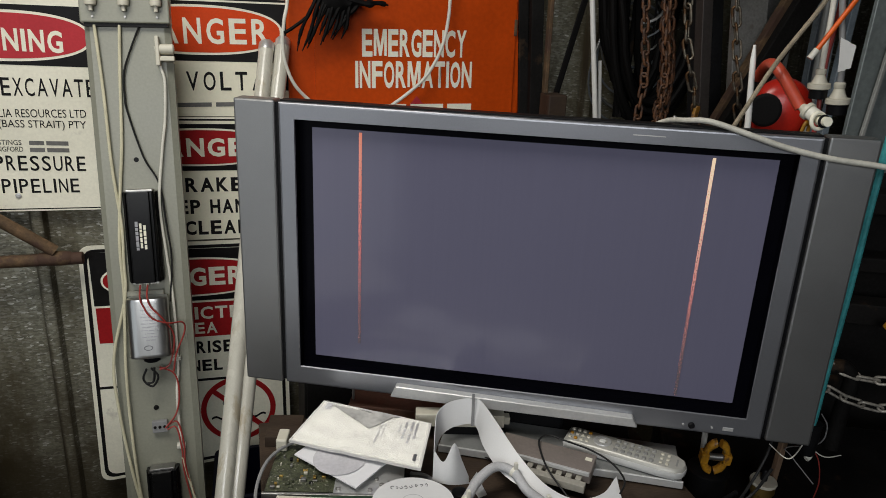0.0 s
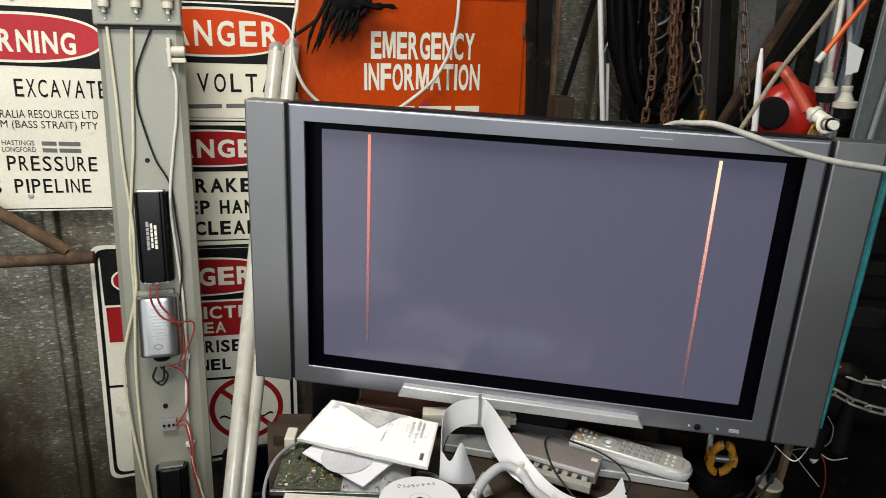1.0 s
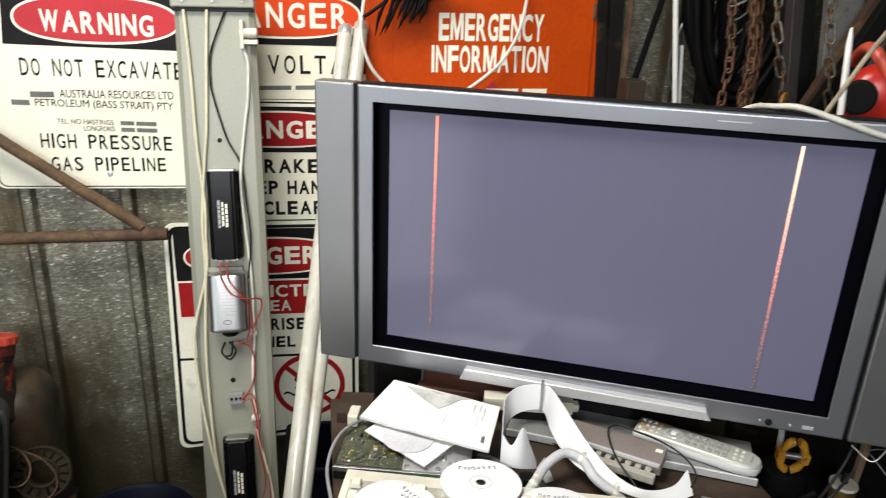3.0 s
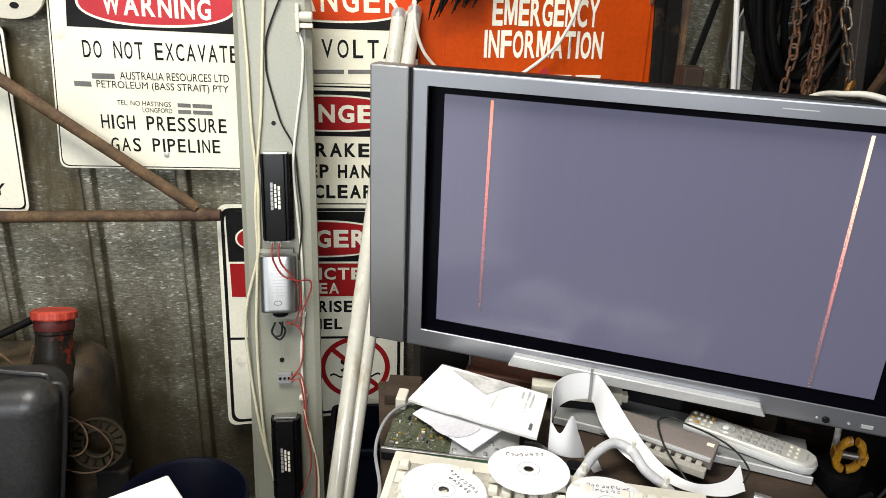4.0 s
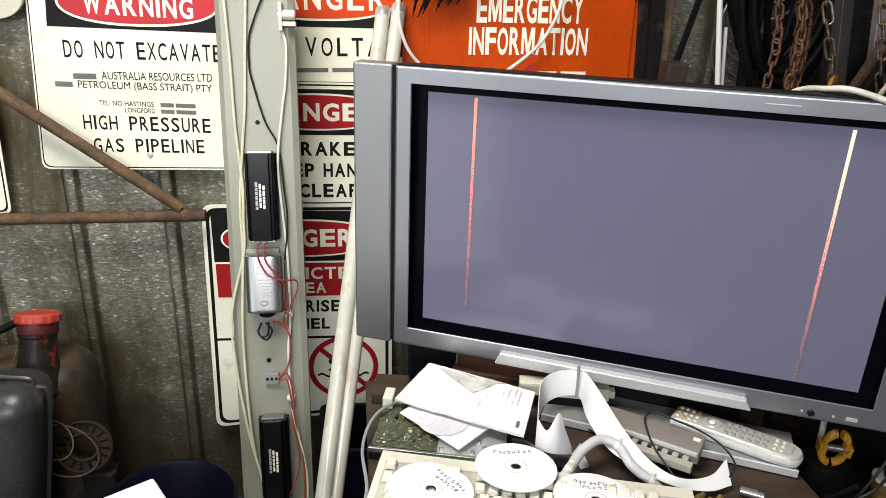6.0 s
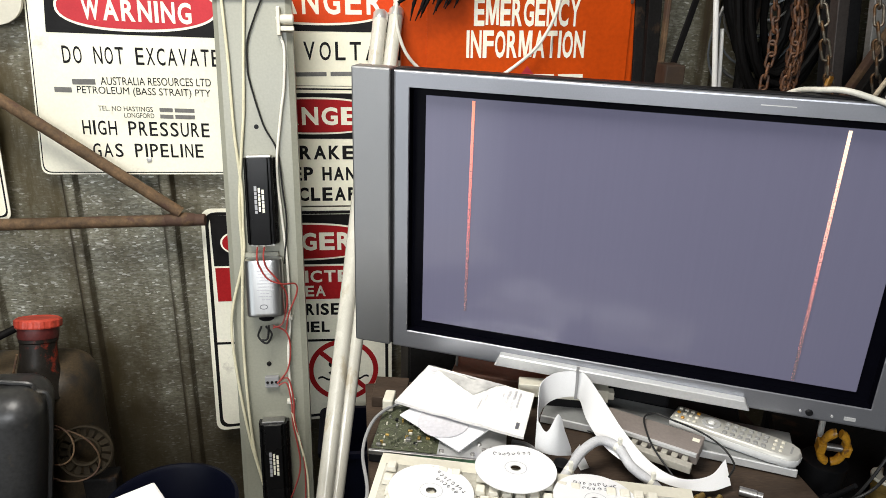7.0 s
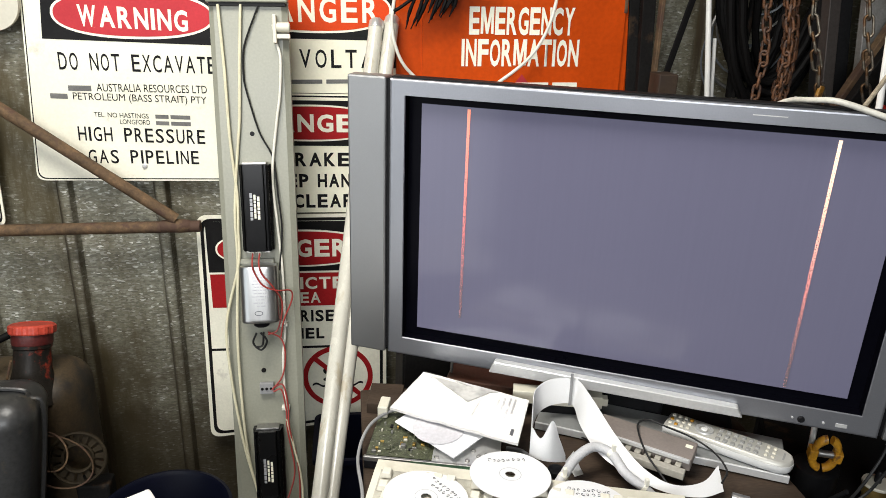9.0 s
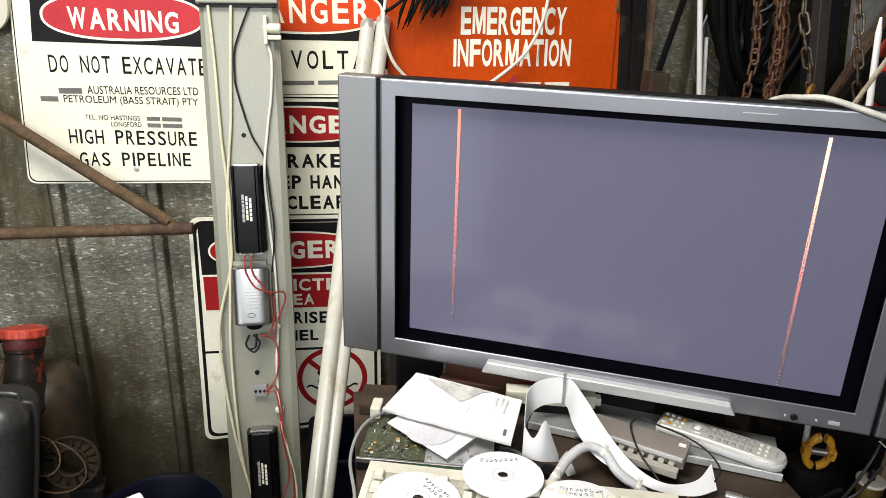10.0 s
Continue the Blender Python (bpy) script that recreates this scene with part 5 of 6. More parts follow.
def disc(x, y, z, tilt_x, tilt_y, turn, ink):
    d = empty("compact_disc", pose(x, y, z, tilt_x, tilt_y, turn), "white writable disc with pen marks lying on the keyboard", "disc", "discs on the keyboard")
    bm = bmesh.new()
    n = 64
    rows = [[bm.verts.new((r * math.cos(2 * math.pi * i / n), r * math.sin(2 * math.pi * i / n), h)) for i in range(n)] for r, h in
            ((0.0075, 0.0), (0.060, 0.0), (0.060, 0.0012), (0.0075, 0.0012))]
    for p, q in zip(rows, rows[1:] + rows[:1]):
        for i in range(n):
            bm.faces.new((p[i], p[(i + 1) % n], q[(i + 1) % n], q[i]))
    part("disc", bm, disc_white, d)
    part("hub_ring", bm_lathe([(0.0155, 0.0013), (0.016, 0.00135), (0.0163, 0.0013)], 40, caps=False), faint_ink, d)
    rr = random.Random(ink)
    for row, (yy, x0, x1) in enumerate(((0.036, -0.030, 0.028), (0.026, -0.018, 0.02))[:1 + ink % 2]):
        k = x0
        while k < x1:
            h = rr.uniform(0.004, 0.0075)
            c, w, a0 = k + 0.0024, rr.uniform(0.0014, 0.0026), rr.uniform(0, 6)
            pts = [(c + w * math.cos(a0 + a), yy + 0.002 * math.sin(k * 90) + h / 2 * math.sin(a0 + a), 0.0017) for a in [rr.uniform(3.0, 5.4) * s / 7 for s in range(8)]]
            part("pen_mark", bm_tube(pts, 0.00045, 4, smooth_path=False), pen, d)
            k += rr.uniform(0.0062, 0.0085)
    return d


disc(-0.2235, -0.193, 0.8785, -4, 1, -6, 2)
disc(-0.352, -0.231, 0.8785, -5, 0, -60, 3)
disc(-0.125, -0.266, 0.8745, -4, 3, -14, 5)

# ribbon cable
rib = empty("ribbon_cable", ID, "pale grey flat ribbon cable standing in a loop", "cable")


def ribbon(cl, wd, thick=0.0012, per=8):
    """A flat strip: a centre line, and at each of its points the vector across to the far edge."""
    P, Wd = spline(cl, per), spline(wd, per)
    bm = bmesh.new()
    rows = []
    for i, (p, w) in enumerate(zip(P, Wd)):
        t = (P[min(i + 1, len(P) - 1)] - P[max(i - 1, 0)]).normalized()
        nn = t.cross(w).normalized() * thick
        m = 12
        lo, hi = [], []
        for k in range(m + 1):
            q = p + w * (k / m)
            r = nn * (0.45)
            lo.append(bm.verts.new(q - r)), hi.append(bm.verts.new(q + r))
        rows.append(lo + hi[::-1])
    n = len(rows[0])
    for p, q in zip(rows, rows[1:]):
        for k in range(n):
            bm.faces.new((p[k], p[(k + 1) % n], q[(k + 1) % n], q[k]))
    bm.faces.new(rows[0][::-1]), bm.faces.new(rows[-1])
    return bm


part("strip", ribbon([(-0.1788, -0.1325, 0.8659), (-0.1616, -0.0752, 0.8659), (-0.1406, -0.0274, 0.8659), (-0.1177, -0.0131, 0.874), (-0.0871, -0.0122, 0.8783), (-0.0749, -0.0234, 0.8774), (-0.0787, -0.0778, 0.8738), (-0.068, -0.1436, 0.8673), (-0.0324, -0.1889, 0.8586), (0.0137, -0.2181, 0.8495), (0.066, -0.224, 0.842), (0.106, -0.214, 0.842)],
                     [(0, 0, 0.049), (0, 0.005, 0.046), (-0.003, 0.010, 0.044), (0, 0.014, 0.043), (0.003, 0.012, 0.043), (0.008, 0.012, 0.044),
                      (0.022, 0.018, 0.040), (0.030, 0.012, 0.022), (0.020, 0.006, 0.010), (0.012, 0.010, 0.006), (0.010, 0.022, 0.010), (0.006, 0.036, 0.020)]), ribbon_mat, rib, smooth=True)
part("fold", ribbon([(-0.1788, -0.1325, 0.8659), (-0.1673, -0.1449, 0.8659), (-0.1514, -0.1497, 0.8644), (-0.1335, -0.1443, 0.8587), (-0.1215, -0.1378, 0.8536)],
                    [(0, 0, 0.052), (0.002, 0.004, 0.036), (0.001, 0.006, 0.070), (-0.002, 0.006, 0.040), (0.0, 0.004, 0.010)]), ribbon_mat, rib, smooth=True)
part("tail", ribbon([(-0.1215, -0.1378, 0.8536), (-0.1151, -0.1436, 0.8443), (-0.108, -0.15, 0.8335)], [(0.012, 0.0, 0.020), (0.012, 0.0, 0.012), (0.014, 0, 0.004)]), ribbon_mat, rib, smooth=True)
part("tie", ribbon([(-0.084, -0.0195, 0.8783), (-0.0821, -0.0138, 0.904), (-0.0812, -0.0081, 0.9336)], [(0.005, 0, 0), (0.005, 0, 0), (0.005, 0, 0)]), pvc_grey, rib)
hs = part("connector", bm_box(-0.078, 0.078, -0.013, 0.013, 0.0, 0.024, 0.0015), cream, rib, m=at(-0.093, 0.017, 0.862, -13))
part("connector_base", bm_box(-0.03, 0.078, -0.010, 0.010, -0.0165, 0.0), black_plastic, hs)
part("latch", bm_box(0.078, 0.088, -0.008, 0.008, 0.004, 0.018, 0.001), cream, hs)

# wiring loom
loom = empty("wiring_loom", ID, "grey sleeved wiring loom with white cable ties", "cable")
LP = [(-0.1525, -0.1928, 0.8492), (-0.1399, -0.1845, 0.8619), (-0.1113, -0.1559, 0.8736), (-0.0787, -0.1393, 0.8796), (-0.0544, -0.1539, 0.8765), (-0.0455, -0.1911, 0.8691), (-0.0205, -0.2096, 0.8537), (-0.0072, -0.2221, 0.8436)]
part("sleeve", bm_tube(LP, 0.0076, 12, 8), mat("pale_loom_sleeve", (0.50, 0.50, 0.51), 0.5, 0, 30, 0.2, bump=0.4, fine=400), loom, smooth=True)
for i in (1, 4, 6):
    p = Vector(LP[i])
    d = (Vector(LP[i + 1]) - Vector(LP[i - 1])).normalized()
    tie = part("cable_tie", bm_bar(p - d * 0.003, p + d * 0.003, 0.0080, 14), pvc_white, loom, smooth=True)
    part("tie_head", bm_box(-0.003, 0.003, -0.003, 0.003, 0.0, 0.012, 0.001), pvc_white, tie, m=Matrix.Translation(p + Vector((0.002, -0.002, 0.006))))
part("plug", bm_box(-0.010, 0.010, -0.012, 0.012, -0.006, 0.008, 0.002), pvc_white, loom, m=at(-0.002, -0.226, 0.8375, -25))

# grey panel, remote control, slotted unit
pan = empty("flat_panel_unit", at(0.011, 0.063, 0.83, -26.0), "thin grey appliance panel with a silver edge on the bench", "appliance")
part("body", bm_box(-0.10, 0.305, -0.135, -0.03, 0.0005, 0.015, 0.002), mat("grey_panel", (0.24, 0.245, 0.24), 0.45, 0.2, 6, 0.15, bump=0.05), pan)
part("edge_strip", bm_box(-0.10, 0.306, -0.139, -0.135, 0.003, 0.0165, 0.001), lip_silver, pan)

REM = at(0.158, -0.117, 0.8460, -40.8) @ Matrix.Diagonal((1.03, 1.03, 1.0, 1.0))
rem = empty("remote_control", REM, "silver television remote control with rows of grey buttons", "remote")
outl = [(-0.097, -0.021), (-0.09, -0.0245), (0.06, -0.0255), (0.085, -0.0225), (0.096, -0.014), (0.1, 0.0), (0.096, 0.014), (0.085, 0.0225), (0.06, 0.0255), (-0.09, 0.0245), (-0.097, 0.021)]


def slab(pts, levels, bm=None):
    """A flat body with an outline in x and y; levels are (inset, z)."""
    bm = bm or bmesh.new()
    rows = [[bm.verts.new((x, y, z)) for x, y in (inset(pts, d) if d else pts)] for d, z in levels]
    n = len(pts)
    for p, q in zip(rows, rows[1:]):
        for i in range(n):
            bm.faces.new((p[i], p[(i + 1) % n], q[(i + 1) % n], q[i]))
    bm.faces.new(rows[0][::-1]), bm.faces.new(rows[-1])
    return bm


part("lower_shell", slab(outl, ((0.006, 0.0), (0.001, 0.005), (0.0, 0.012), (0.0, 0.016))), remote_side, rem, smooth=True)
part("upper_shell", slab(inset(outl, 0.0006), ((0.0, 0.0162), (0.0012, 0.020), (0.004, 0.0222))), remote_silver, rem, smooth=True)


def button(x, y, w, d, material, name="button"):
    part(name, slab(round_corners([(x - w, y - d), (x + w, y - d), (x + w, y + d), (x - w, y + d)], min(w, d) * 0.7, 3), ((0.0, 0.022), (0.0002, 0.0236), (0.001, 0.0243))), material, rem)


for c in range(4):
    for r in range(3):
        button(-0.088 + c * 0.0095, -0.013 + r * 0.013, 0.003, 0.0032, gold_paint if (c + r) % 4 == 1 else cream)
part("ring_pad", bm_lathe([(0.0085, 0.022), (0.0085, 0.0242), (0.0140, 0.0242), (0.0150, 0.022)], 28, centre=(-0.036, 0.0, 0.0)), lip_silver, rem, smooth=True)
button(-0.036, 0, 0.005, 0.005, remote_side)
for c in range(6):
    for r in range(3):
        button(-0.012 + c * 0.0115, -0.0135 + r * 0.0135, 0.0037, 0.0042, rubber_grey)
for c in range(2):
    for r in range(3):
        button(0.060 + c * 0.010, -0.012 + r * 0.012, 0.0028, 0.003, cream)
part("print_bar", bm_box(0.083, 0.086, -0.010, 0.010, 0.0222, 0.0225), rubber_grey, rem)

comb_grey = mat("aged_grey_plastic", (0.36, 0.34, 0.29), 0.5, 0, 14, 0.25, bump=0.1)
unit = empty("slotted_metal_unit", at(0.026, -0.103, 0.8460, -37.0), "taupe metal unit with a comb of slots along one side", "electronics")
part("case", bm_box(-0.082, 0.076, -0.026, 0.026, 0.0, 0.022, 0.0015), taupe_metal, unit)
part("rail", bm_box(-0.08, 0.074, -0.031, -0.026, 0.016, 0.0225, 0.0008), lip_silver, unit)
for i in range(9):
    part("tooth", bm_box(-0.074 + i * 0.016, -0.0645 + i * 0.016, -0.040, -0.0262, 0.003, 0.0135, 0.001), comb_grey, unit)
part("terminal_bar", bm_box(-0.078, 0.072, -0.054, -0.040, 0.0, 0.0125, 0.001), comb_grey, unit)
part("label", bm_box(0.060, 0.071, 0.004, 0.013, 0.022, 0.0225), sign_white, unit)

# cables and small metal parts on the bench
for pts, r, m_, lab in (([(-0.46, -0.26, 0.838), (-0.440, -0.186, 0.842), (-0.445, -0.095, 0.850), (-0.425, -0.03, 0.862), (-0.385, 0.012, 0.862), (-0.345, 0.02, 0.858)], 0.0028, pvc_grey, "grey cable curling past the keyboard"),
                        ([(-0.20, -0.07, 0.8335), (-0.177, -0.085, 0.836), (-0.155, -0.121, 0.8335), (-0.128, -0.157, 0.8335), (-0.10, -0.19, 0.8335)], 0.0042, pvc_grey, "grey cable running across the bench"),
                        ([(0.10, -0.214, 0.858), (0.120, -0.19, 0.862), (0.118, -0.150, 0.866), (0.097, -0.115, 0.870), (0.062, -0.090, 0.876), (0.040, -0.070, 0.877), (0.020, -0.076, 0.874), (0.010, -0.11, 0.872), (0.008, -0.15, 0.866), (0.02, -0.20, 0.852), (0.03, -0.236, 0.84), (-0.02, -0.25, 0.836)], 0.0016, wire_black, "thin black lead looped over the slotted unit"),
                        ([(-0.14, 0.0, 0.834), (-0.09, -0.03, 0.836), (-0.05, -0.07, 0.836), (-0.02, -0.10, 0.834)], 0.0015, wire_black, "thin black lead inside the ribbon loop")):
    tagged(part("cable", bm_tube(pts, r, 7), m_, smooth=True), lab, "cable", "bench cables")
rng = random.Random(5)
for i, (x, y) in enumerate(((0.012, -0.236), (0.028, -0.222), (0.046, -0.232), (0.055, -0.246), (0.035, -0.250), (0.072, -0.242))):
    f = empty("brass_fitting", at(x, y, 0.8365, rng.uniform(-60, 60)), "small turned brass fitting lying on the bench", "fitting", "brass fittings")
    part("barrel", bm_lathe([(0.003, -0.014), (0.004, -0.013), (0.004, -0.004), (0.006, -0.003), (0.006, 0.004), (0.0045, 0.005), (0.0045, 0.014)], 14, axis="x"), brass, f, smooth=True)
fer = empty("steel_ferrule", at(0.131, -0.228, 0.8372, -30), "short bright steel ferrule on the bench", "fitting")
part("barrel", bm_lathe([(0.004, -0.017), (0.0066, -0.016), (0.0066, 0.008), (0.0052, 0.009), (0.0052, 0.017)], 16, axis="x"), steel, fer, smooth=True)
knob = empty("rubber_puck", at(-0.135, -0.138, 0.8305, 0), "round black rubber puck on the bench", "puck")
part("body", bm_lathe([(0.013, 0.0), (0.014, 0.003), (0.013, 0.010), (0.009, 0.012)], 24), black_plastic, knob, smooth=True)

V3 = Vector
c24, s24 = math.cos(radians(-24)), math.sin(radians(-24))


def tvp(u, v, z):
    """A place given along and behind the television's front."""
    return V3((u * c24 - v * s24, u * s24 + v * c24, z))


# ---- poles, posts and hoses behind the television ----
def leaning(name, x1, z1, x2, z2, y, w, d, material, label, category, group="poles behind the television", round_bar=False, top=2.0):
    """A bar standing on the floor that passes through (x1, z1) and (x2, z2), with its upper end against the wall."""
    k = (x2 - x1) / (z2 - z1)
    xa, xb = x1 + (0 - z1) * k, x1 + (top - z1) * k
    ya, yb = y - (z1 * 0.05), y + (top - z1) * 0.05
    a, b = Vector((xa, ya, 0.0)), Vector((xb, yb, top))
    if round_bar:
        bm = bm_bar(a, b, w / 2, 14)
    else:
        bm = bmesh.new()
        r = [[bm.verts.new(p + Vector(o)) for o in ((-w / 2, -d / 2, 0), (w / 2, -d / 2, 0), (w / 2, d / 2, 0), (-w / 2, d / 2, 0))] for p in (a, b)]
        for i in range(4):
            bm.faces.new((r[0][i], r[0][(i + 1) % 4], r[1][(i + 1) % 4], r[1][i]))
        bm.faces.new(r[0]), bm.faces.new(r[1])
        bmesh.ops.bevel(bm, geom=list(bm.edges), offset=0.0015, segments=1, affect="EDGES")
    return tagged(part(name, bm, material, smooth=round_bar), label, category, group)


leaning("steel_strip", 0.249, 1.55, 0.262, 1.31, 0.75, 0.026, 0.01, dark_steel, "dark steel strip standing against the wall", "strip")
leaning("steel_bar", 0.272, 1.55, 0.282, 1.31, 0.72, 0.032, 0.02, dark_steel, "dark steel bar standing against the wall", "bar")
leaning("timber_batten", 0.300, 1.59, 0.298, 1.31, 0.70, 0.010, 0.02, rust, "narrow weathered timber batten against the wall", "batten")
leaning("rubber_strip", 0.382, 1.595, 0.318, 1.35, 0.68, 0.016, 0.006, rubber_black, "black rubber strip leaning across the wall", "strip")
pole_white = mat("white_gloss_pole", (0.80, 0.79, 0.75), 0.25, 0, 9, 0.08, bump=0.0, coat=0.4)
leaning("white_pole", 0.3885, 1.597, 0.4255, 1.301, 0.66, 0.0135, 0.0135, pole_white, "thin white pole leaning behind the television", "pole", round_bar=True, top=1.62)
leaning("white_pole", 0.434, 1.44, 0.4455, 1.301, 0.67, 0.0095, 0.0095, pole_white, "thin white pole leaning behind the television", "pole", round_bar=True, top=1.445)
tagged(part("timber_block", bm_box(0.258, 0.304, 0.56, 0.62, 0.0, 1.370, 0.003), bench_wood), "short dark brown timber post behind the television", "post")

hose = empty("hose_coil", pose(0.56, 0.66, 1.75), "black rubber hoses and grey wire coiled on the wall", "hose")
rng = random.Random(8)
# Loops from i = 9 on are added only to darken the coil's middle.
for i in range(16):
    rx, rz = (0.122 + 0.009 * (i % 5) if i < 9 else 0.045 + 0.011 * (i - 9)) + rng.uniform(-0.003, 0.003), (0.40 + 0.022 * (i % 4)) * (1 if i < 9 else 0.86)
    pts = [(0.566 + rng.uniform(-.004, .004) + rx * math.cos(a), 0.63 + 0.008 * i - 0.03 * (i % 2), 1.745 + rz * math.sin(a)) for a in [2 * math.pi * k / 36 for k in range(36)]]
    wpart("hose_loop", bm_tube(pts, 0.0085, 8, smooth_path=False, closed=True), rubber_black, hose)
for i in range(8):
    rx = 0.052 + 0.005 * i
    pts = [(0.553 + rx * 1.35 * math.cos(a), 0.70 + 0.004 * i + 0.01 * math.sin(2 * a), 1.62 - 0.03 * i + rx * 1.55 * math.sin(a)) for a in [2 * math.pi * k / 30 for k in range(30)]]
    wpart("wire_loop", bm_tube(pts, 0.0028 if i % 3 else 0.0045, 6, smooth_path=False, closed=True), wire_grey if i % 2 else steel, hose)
for i in range(6):
    x = 0.50 + 0.022 * i
    wpart("wire_stay", bm_tube([(x, 0.69, 1.75), (x + rng.uniform(-.02, .02), 0.70, 1.55), (x + rng.uniform(-.03, .03), 0.70, 1.3)], rng.choice((0.003, 0.006, 0.009)), 6), rng.choice((rubber_black, rubber_black, dark_steel)), hose)
wpart("wall_hook", bm_box(0.535, 0.575, 0.60, 0.82, 2.13, 2.15, 0.004), dark_steel, hose, smooth=False)

# Near-black box with doors, added to stand in for shade below the television.
dk = empty("behind_bench_shade", ID, "near-black box added for the shade behind the bench", "cupboard")
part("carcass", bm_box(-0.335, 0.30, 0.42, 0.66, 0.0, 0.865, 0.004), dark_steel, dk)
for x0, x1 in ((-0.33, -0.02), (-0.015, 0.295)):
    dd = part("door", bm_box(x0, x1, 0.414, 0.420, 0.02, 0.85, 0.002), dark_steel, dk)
    part("knob", bm_lathe([(0.006, -0.02), (0.009, -0.016), (0.005, -0.008), (0.005, 0.0)], 12, centre=((x0 + x1) / 2, 0.414, 0.6), axis="y"), steel, dd, smooth=True)

# ---- chains on an overhead rail ----
RAIL_Z = 1.98
rail = empty("overhead_rail", ID, "dark steel rail overhead from which chains hang", "rail")
part("pipe", bm_bar((0.15, 0.30, RAIL_Z), (1.25, 0.30, RAIL_Z), 0.017, 16), dark_steel, rail, smooth=True)
for x in (0.2, 1.2):
    part("drop_arm", bm_box(x - 0.015, x + 0.015, 0.285, 0.315, RAIL_Z, 2.7, 0.003), dark_steel, rail)


def link_bm(l, w, r):
    """One chain link, its length along z."""
    pts = []
    h = l / 2 - w / 2
    for k in range(9):
        a = math.pi * k / 8
        pts.append(Vector((w / 2 * math.cos(a), 0, h + w / 2 * math.sin(a))))
    for k in range(9):
        a = math.pi + math.pi * k / 8
        pts.append(Vector((w / 2 * math.cos(a), 0, -h + w / 2 * math.sin(a))))
    bm = bm_tube(pts, r, 7, smooth_path=False, closed=True)
    me = bpy.data.meshes.new("link")
    bmesh.ops.recalc_face_normals(bm, faces=bm.faces)
    bm.to_mesh(me)
    bm.free()
    me.shade_smooth()
    return me


big_link, rusty_link, bright_link = link_bm(0.041, 0.0150, 0.0029), link_bm(0.0285, 0.0125, 0.0028), link_bm(0.046, 0.0165, 0.003)
big_link.materials.append(chain_steel), rusty_link.materials.append(rust_bright), bright_link.materials.append(mat("worn_bright_steel", (0.55, 0.51, 0.44), 0.4, 0.35, 30, 0.4, bump=0.3, random_amt=0.2))


def chain(pts, me, pitch, label, turn=0.0, seed=0):
    """Links laid along a line, each turned a quarter against the last."""
    th = empty("chain", Matrix.Translation(pts[0]), label, "chain", "hanging chains")
    P = spline(pts, 40)
    rr = random.Random(seed)
    d, k, nxt = 0.0, 0, 0.0
    for a, b in zip(P, P[1:]):
        seg = (b - a).length
        while nxt <= d + seg:
            p = a + (b - a) * ((nxt - d) / seg)
            t = (b - a).normalized()
            q = t.to_track_quat("Z", "Y").to_matrix().to_4x4()
            m = Matrix.Translation(p - pts[0]) @ q @ pose(0, 0, 0, rr.uniform(-7, 7), rr.uniform(-7, 7), turn + (90 if k % 2 else 0) + rr.uniform(-14, 14))
            link_mesh("link", me, None, th, m=m)
            nxt += pitch
            k += 1
        d += seg
    return th


RT = RAIL_Z + 0.005
chain([V3((0.322, 0.30, RT)), V3((0.327, 0.295, 1.6)), V3((0.342, 0.29, 1.453)), V3((0.338, 0.29, 1.35)), V3((0.335, 0.295, 1.2))], rusty_link, 0.0212, "rusty brown chain hanging behind the television", 30, 1)
chain([V3((0.366, 0.30, RT)), V3((0.371, 0.29, 1.6)), V3((0.385, 0.285, 1.455)), V3((0.380, 0.285, 1.35)), V3((0.380, 0.29, 1.2))], rusty_link, 0.0212, "rusty brown chain hanging behind the television", 10, 2)
chain([V3((0.390, 0.30, RT)), V3((0.394, 0.31, 1.6)), V3((0.410, 0.31, 1.47)), V3((0.408, 0.305, 1.35)), V3((0.405, 0.305, 1.22))], rusty_link, 0.0210, "rusty brown chain hanging behind the television", 60, 3)
chain([V3((0.379, 0.30, RT)), V3((0.383, 0.315, 1.6)), V3((0.398, 0.315, 1.45)), V3((0.395, 0.315, 1.35)), V3((0.392, 0.315, 1.2))], rusty_link, 0.0210, "rusty brown chain hanging behind the television", 45, 8)
chain([V3((0.398, 0.30, RT)), V3((0.404, 0.325, 1.6)), V3((0.424, 0.325, 1.45)), V3((0.420, 0.325, 1.35)), V3((0.416, 0.325, 1.2))], rusty_link, 0.0210, "rusty brown chain hanging behind the television", 75, 9)
chain([V3((0.406, 0.30, RT)), V3((0.408, 0.275, 1.6)), V3((0.421, 0.265, 1.48)), V3((0.442, 0.26, 1.41)), V3((0.459, 0.26, 1.35)), V3((0.463, 0.265, 1.28))], big_link, 0.0325, "dull steel chain with a yellow tag", 20, 4)
chain([V3((0.50, 0.30, RT)), V3((0.524, 0.285, 1.6)), V3((0.544, 0.28, 1.48)), V3((0.566, 0.275, 1.36)), V3((0.585, 0.28, 1.25))], big_link, 0.0325, "dull steel chain hanging over a grey post", 20, 5)
ochre = mat("worn_ochre_paint", (0.36, 0.17, 0.02), 0.5, 0, 40, 0.4, bump=0.3, patch=(0.10, 0.05, 0.02), patch_at=0.52, patch_scale=70)
tag = part("yellow_tag", bm_box(-0.007, 0.007, -0.004, 0.004, -0.016, 0.016, 0.0025), ochre, m=pose(0.4475, 0.254, 1.374, 0, 14, 20))
tagged(tag, "worn yellow metal tag clipped to a chain", "tag")
clip = part("bright_clip", bm_box(-0.004, 0.004, -0.003, 0.003, -0.016, 0.016, 0.002), alu, m=pose(0.408, 0.268, 1.352, 0, 20, 20))
tagged(clip, "small bright metal clip on a chain", "clip")

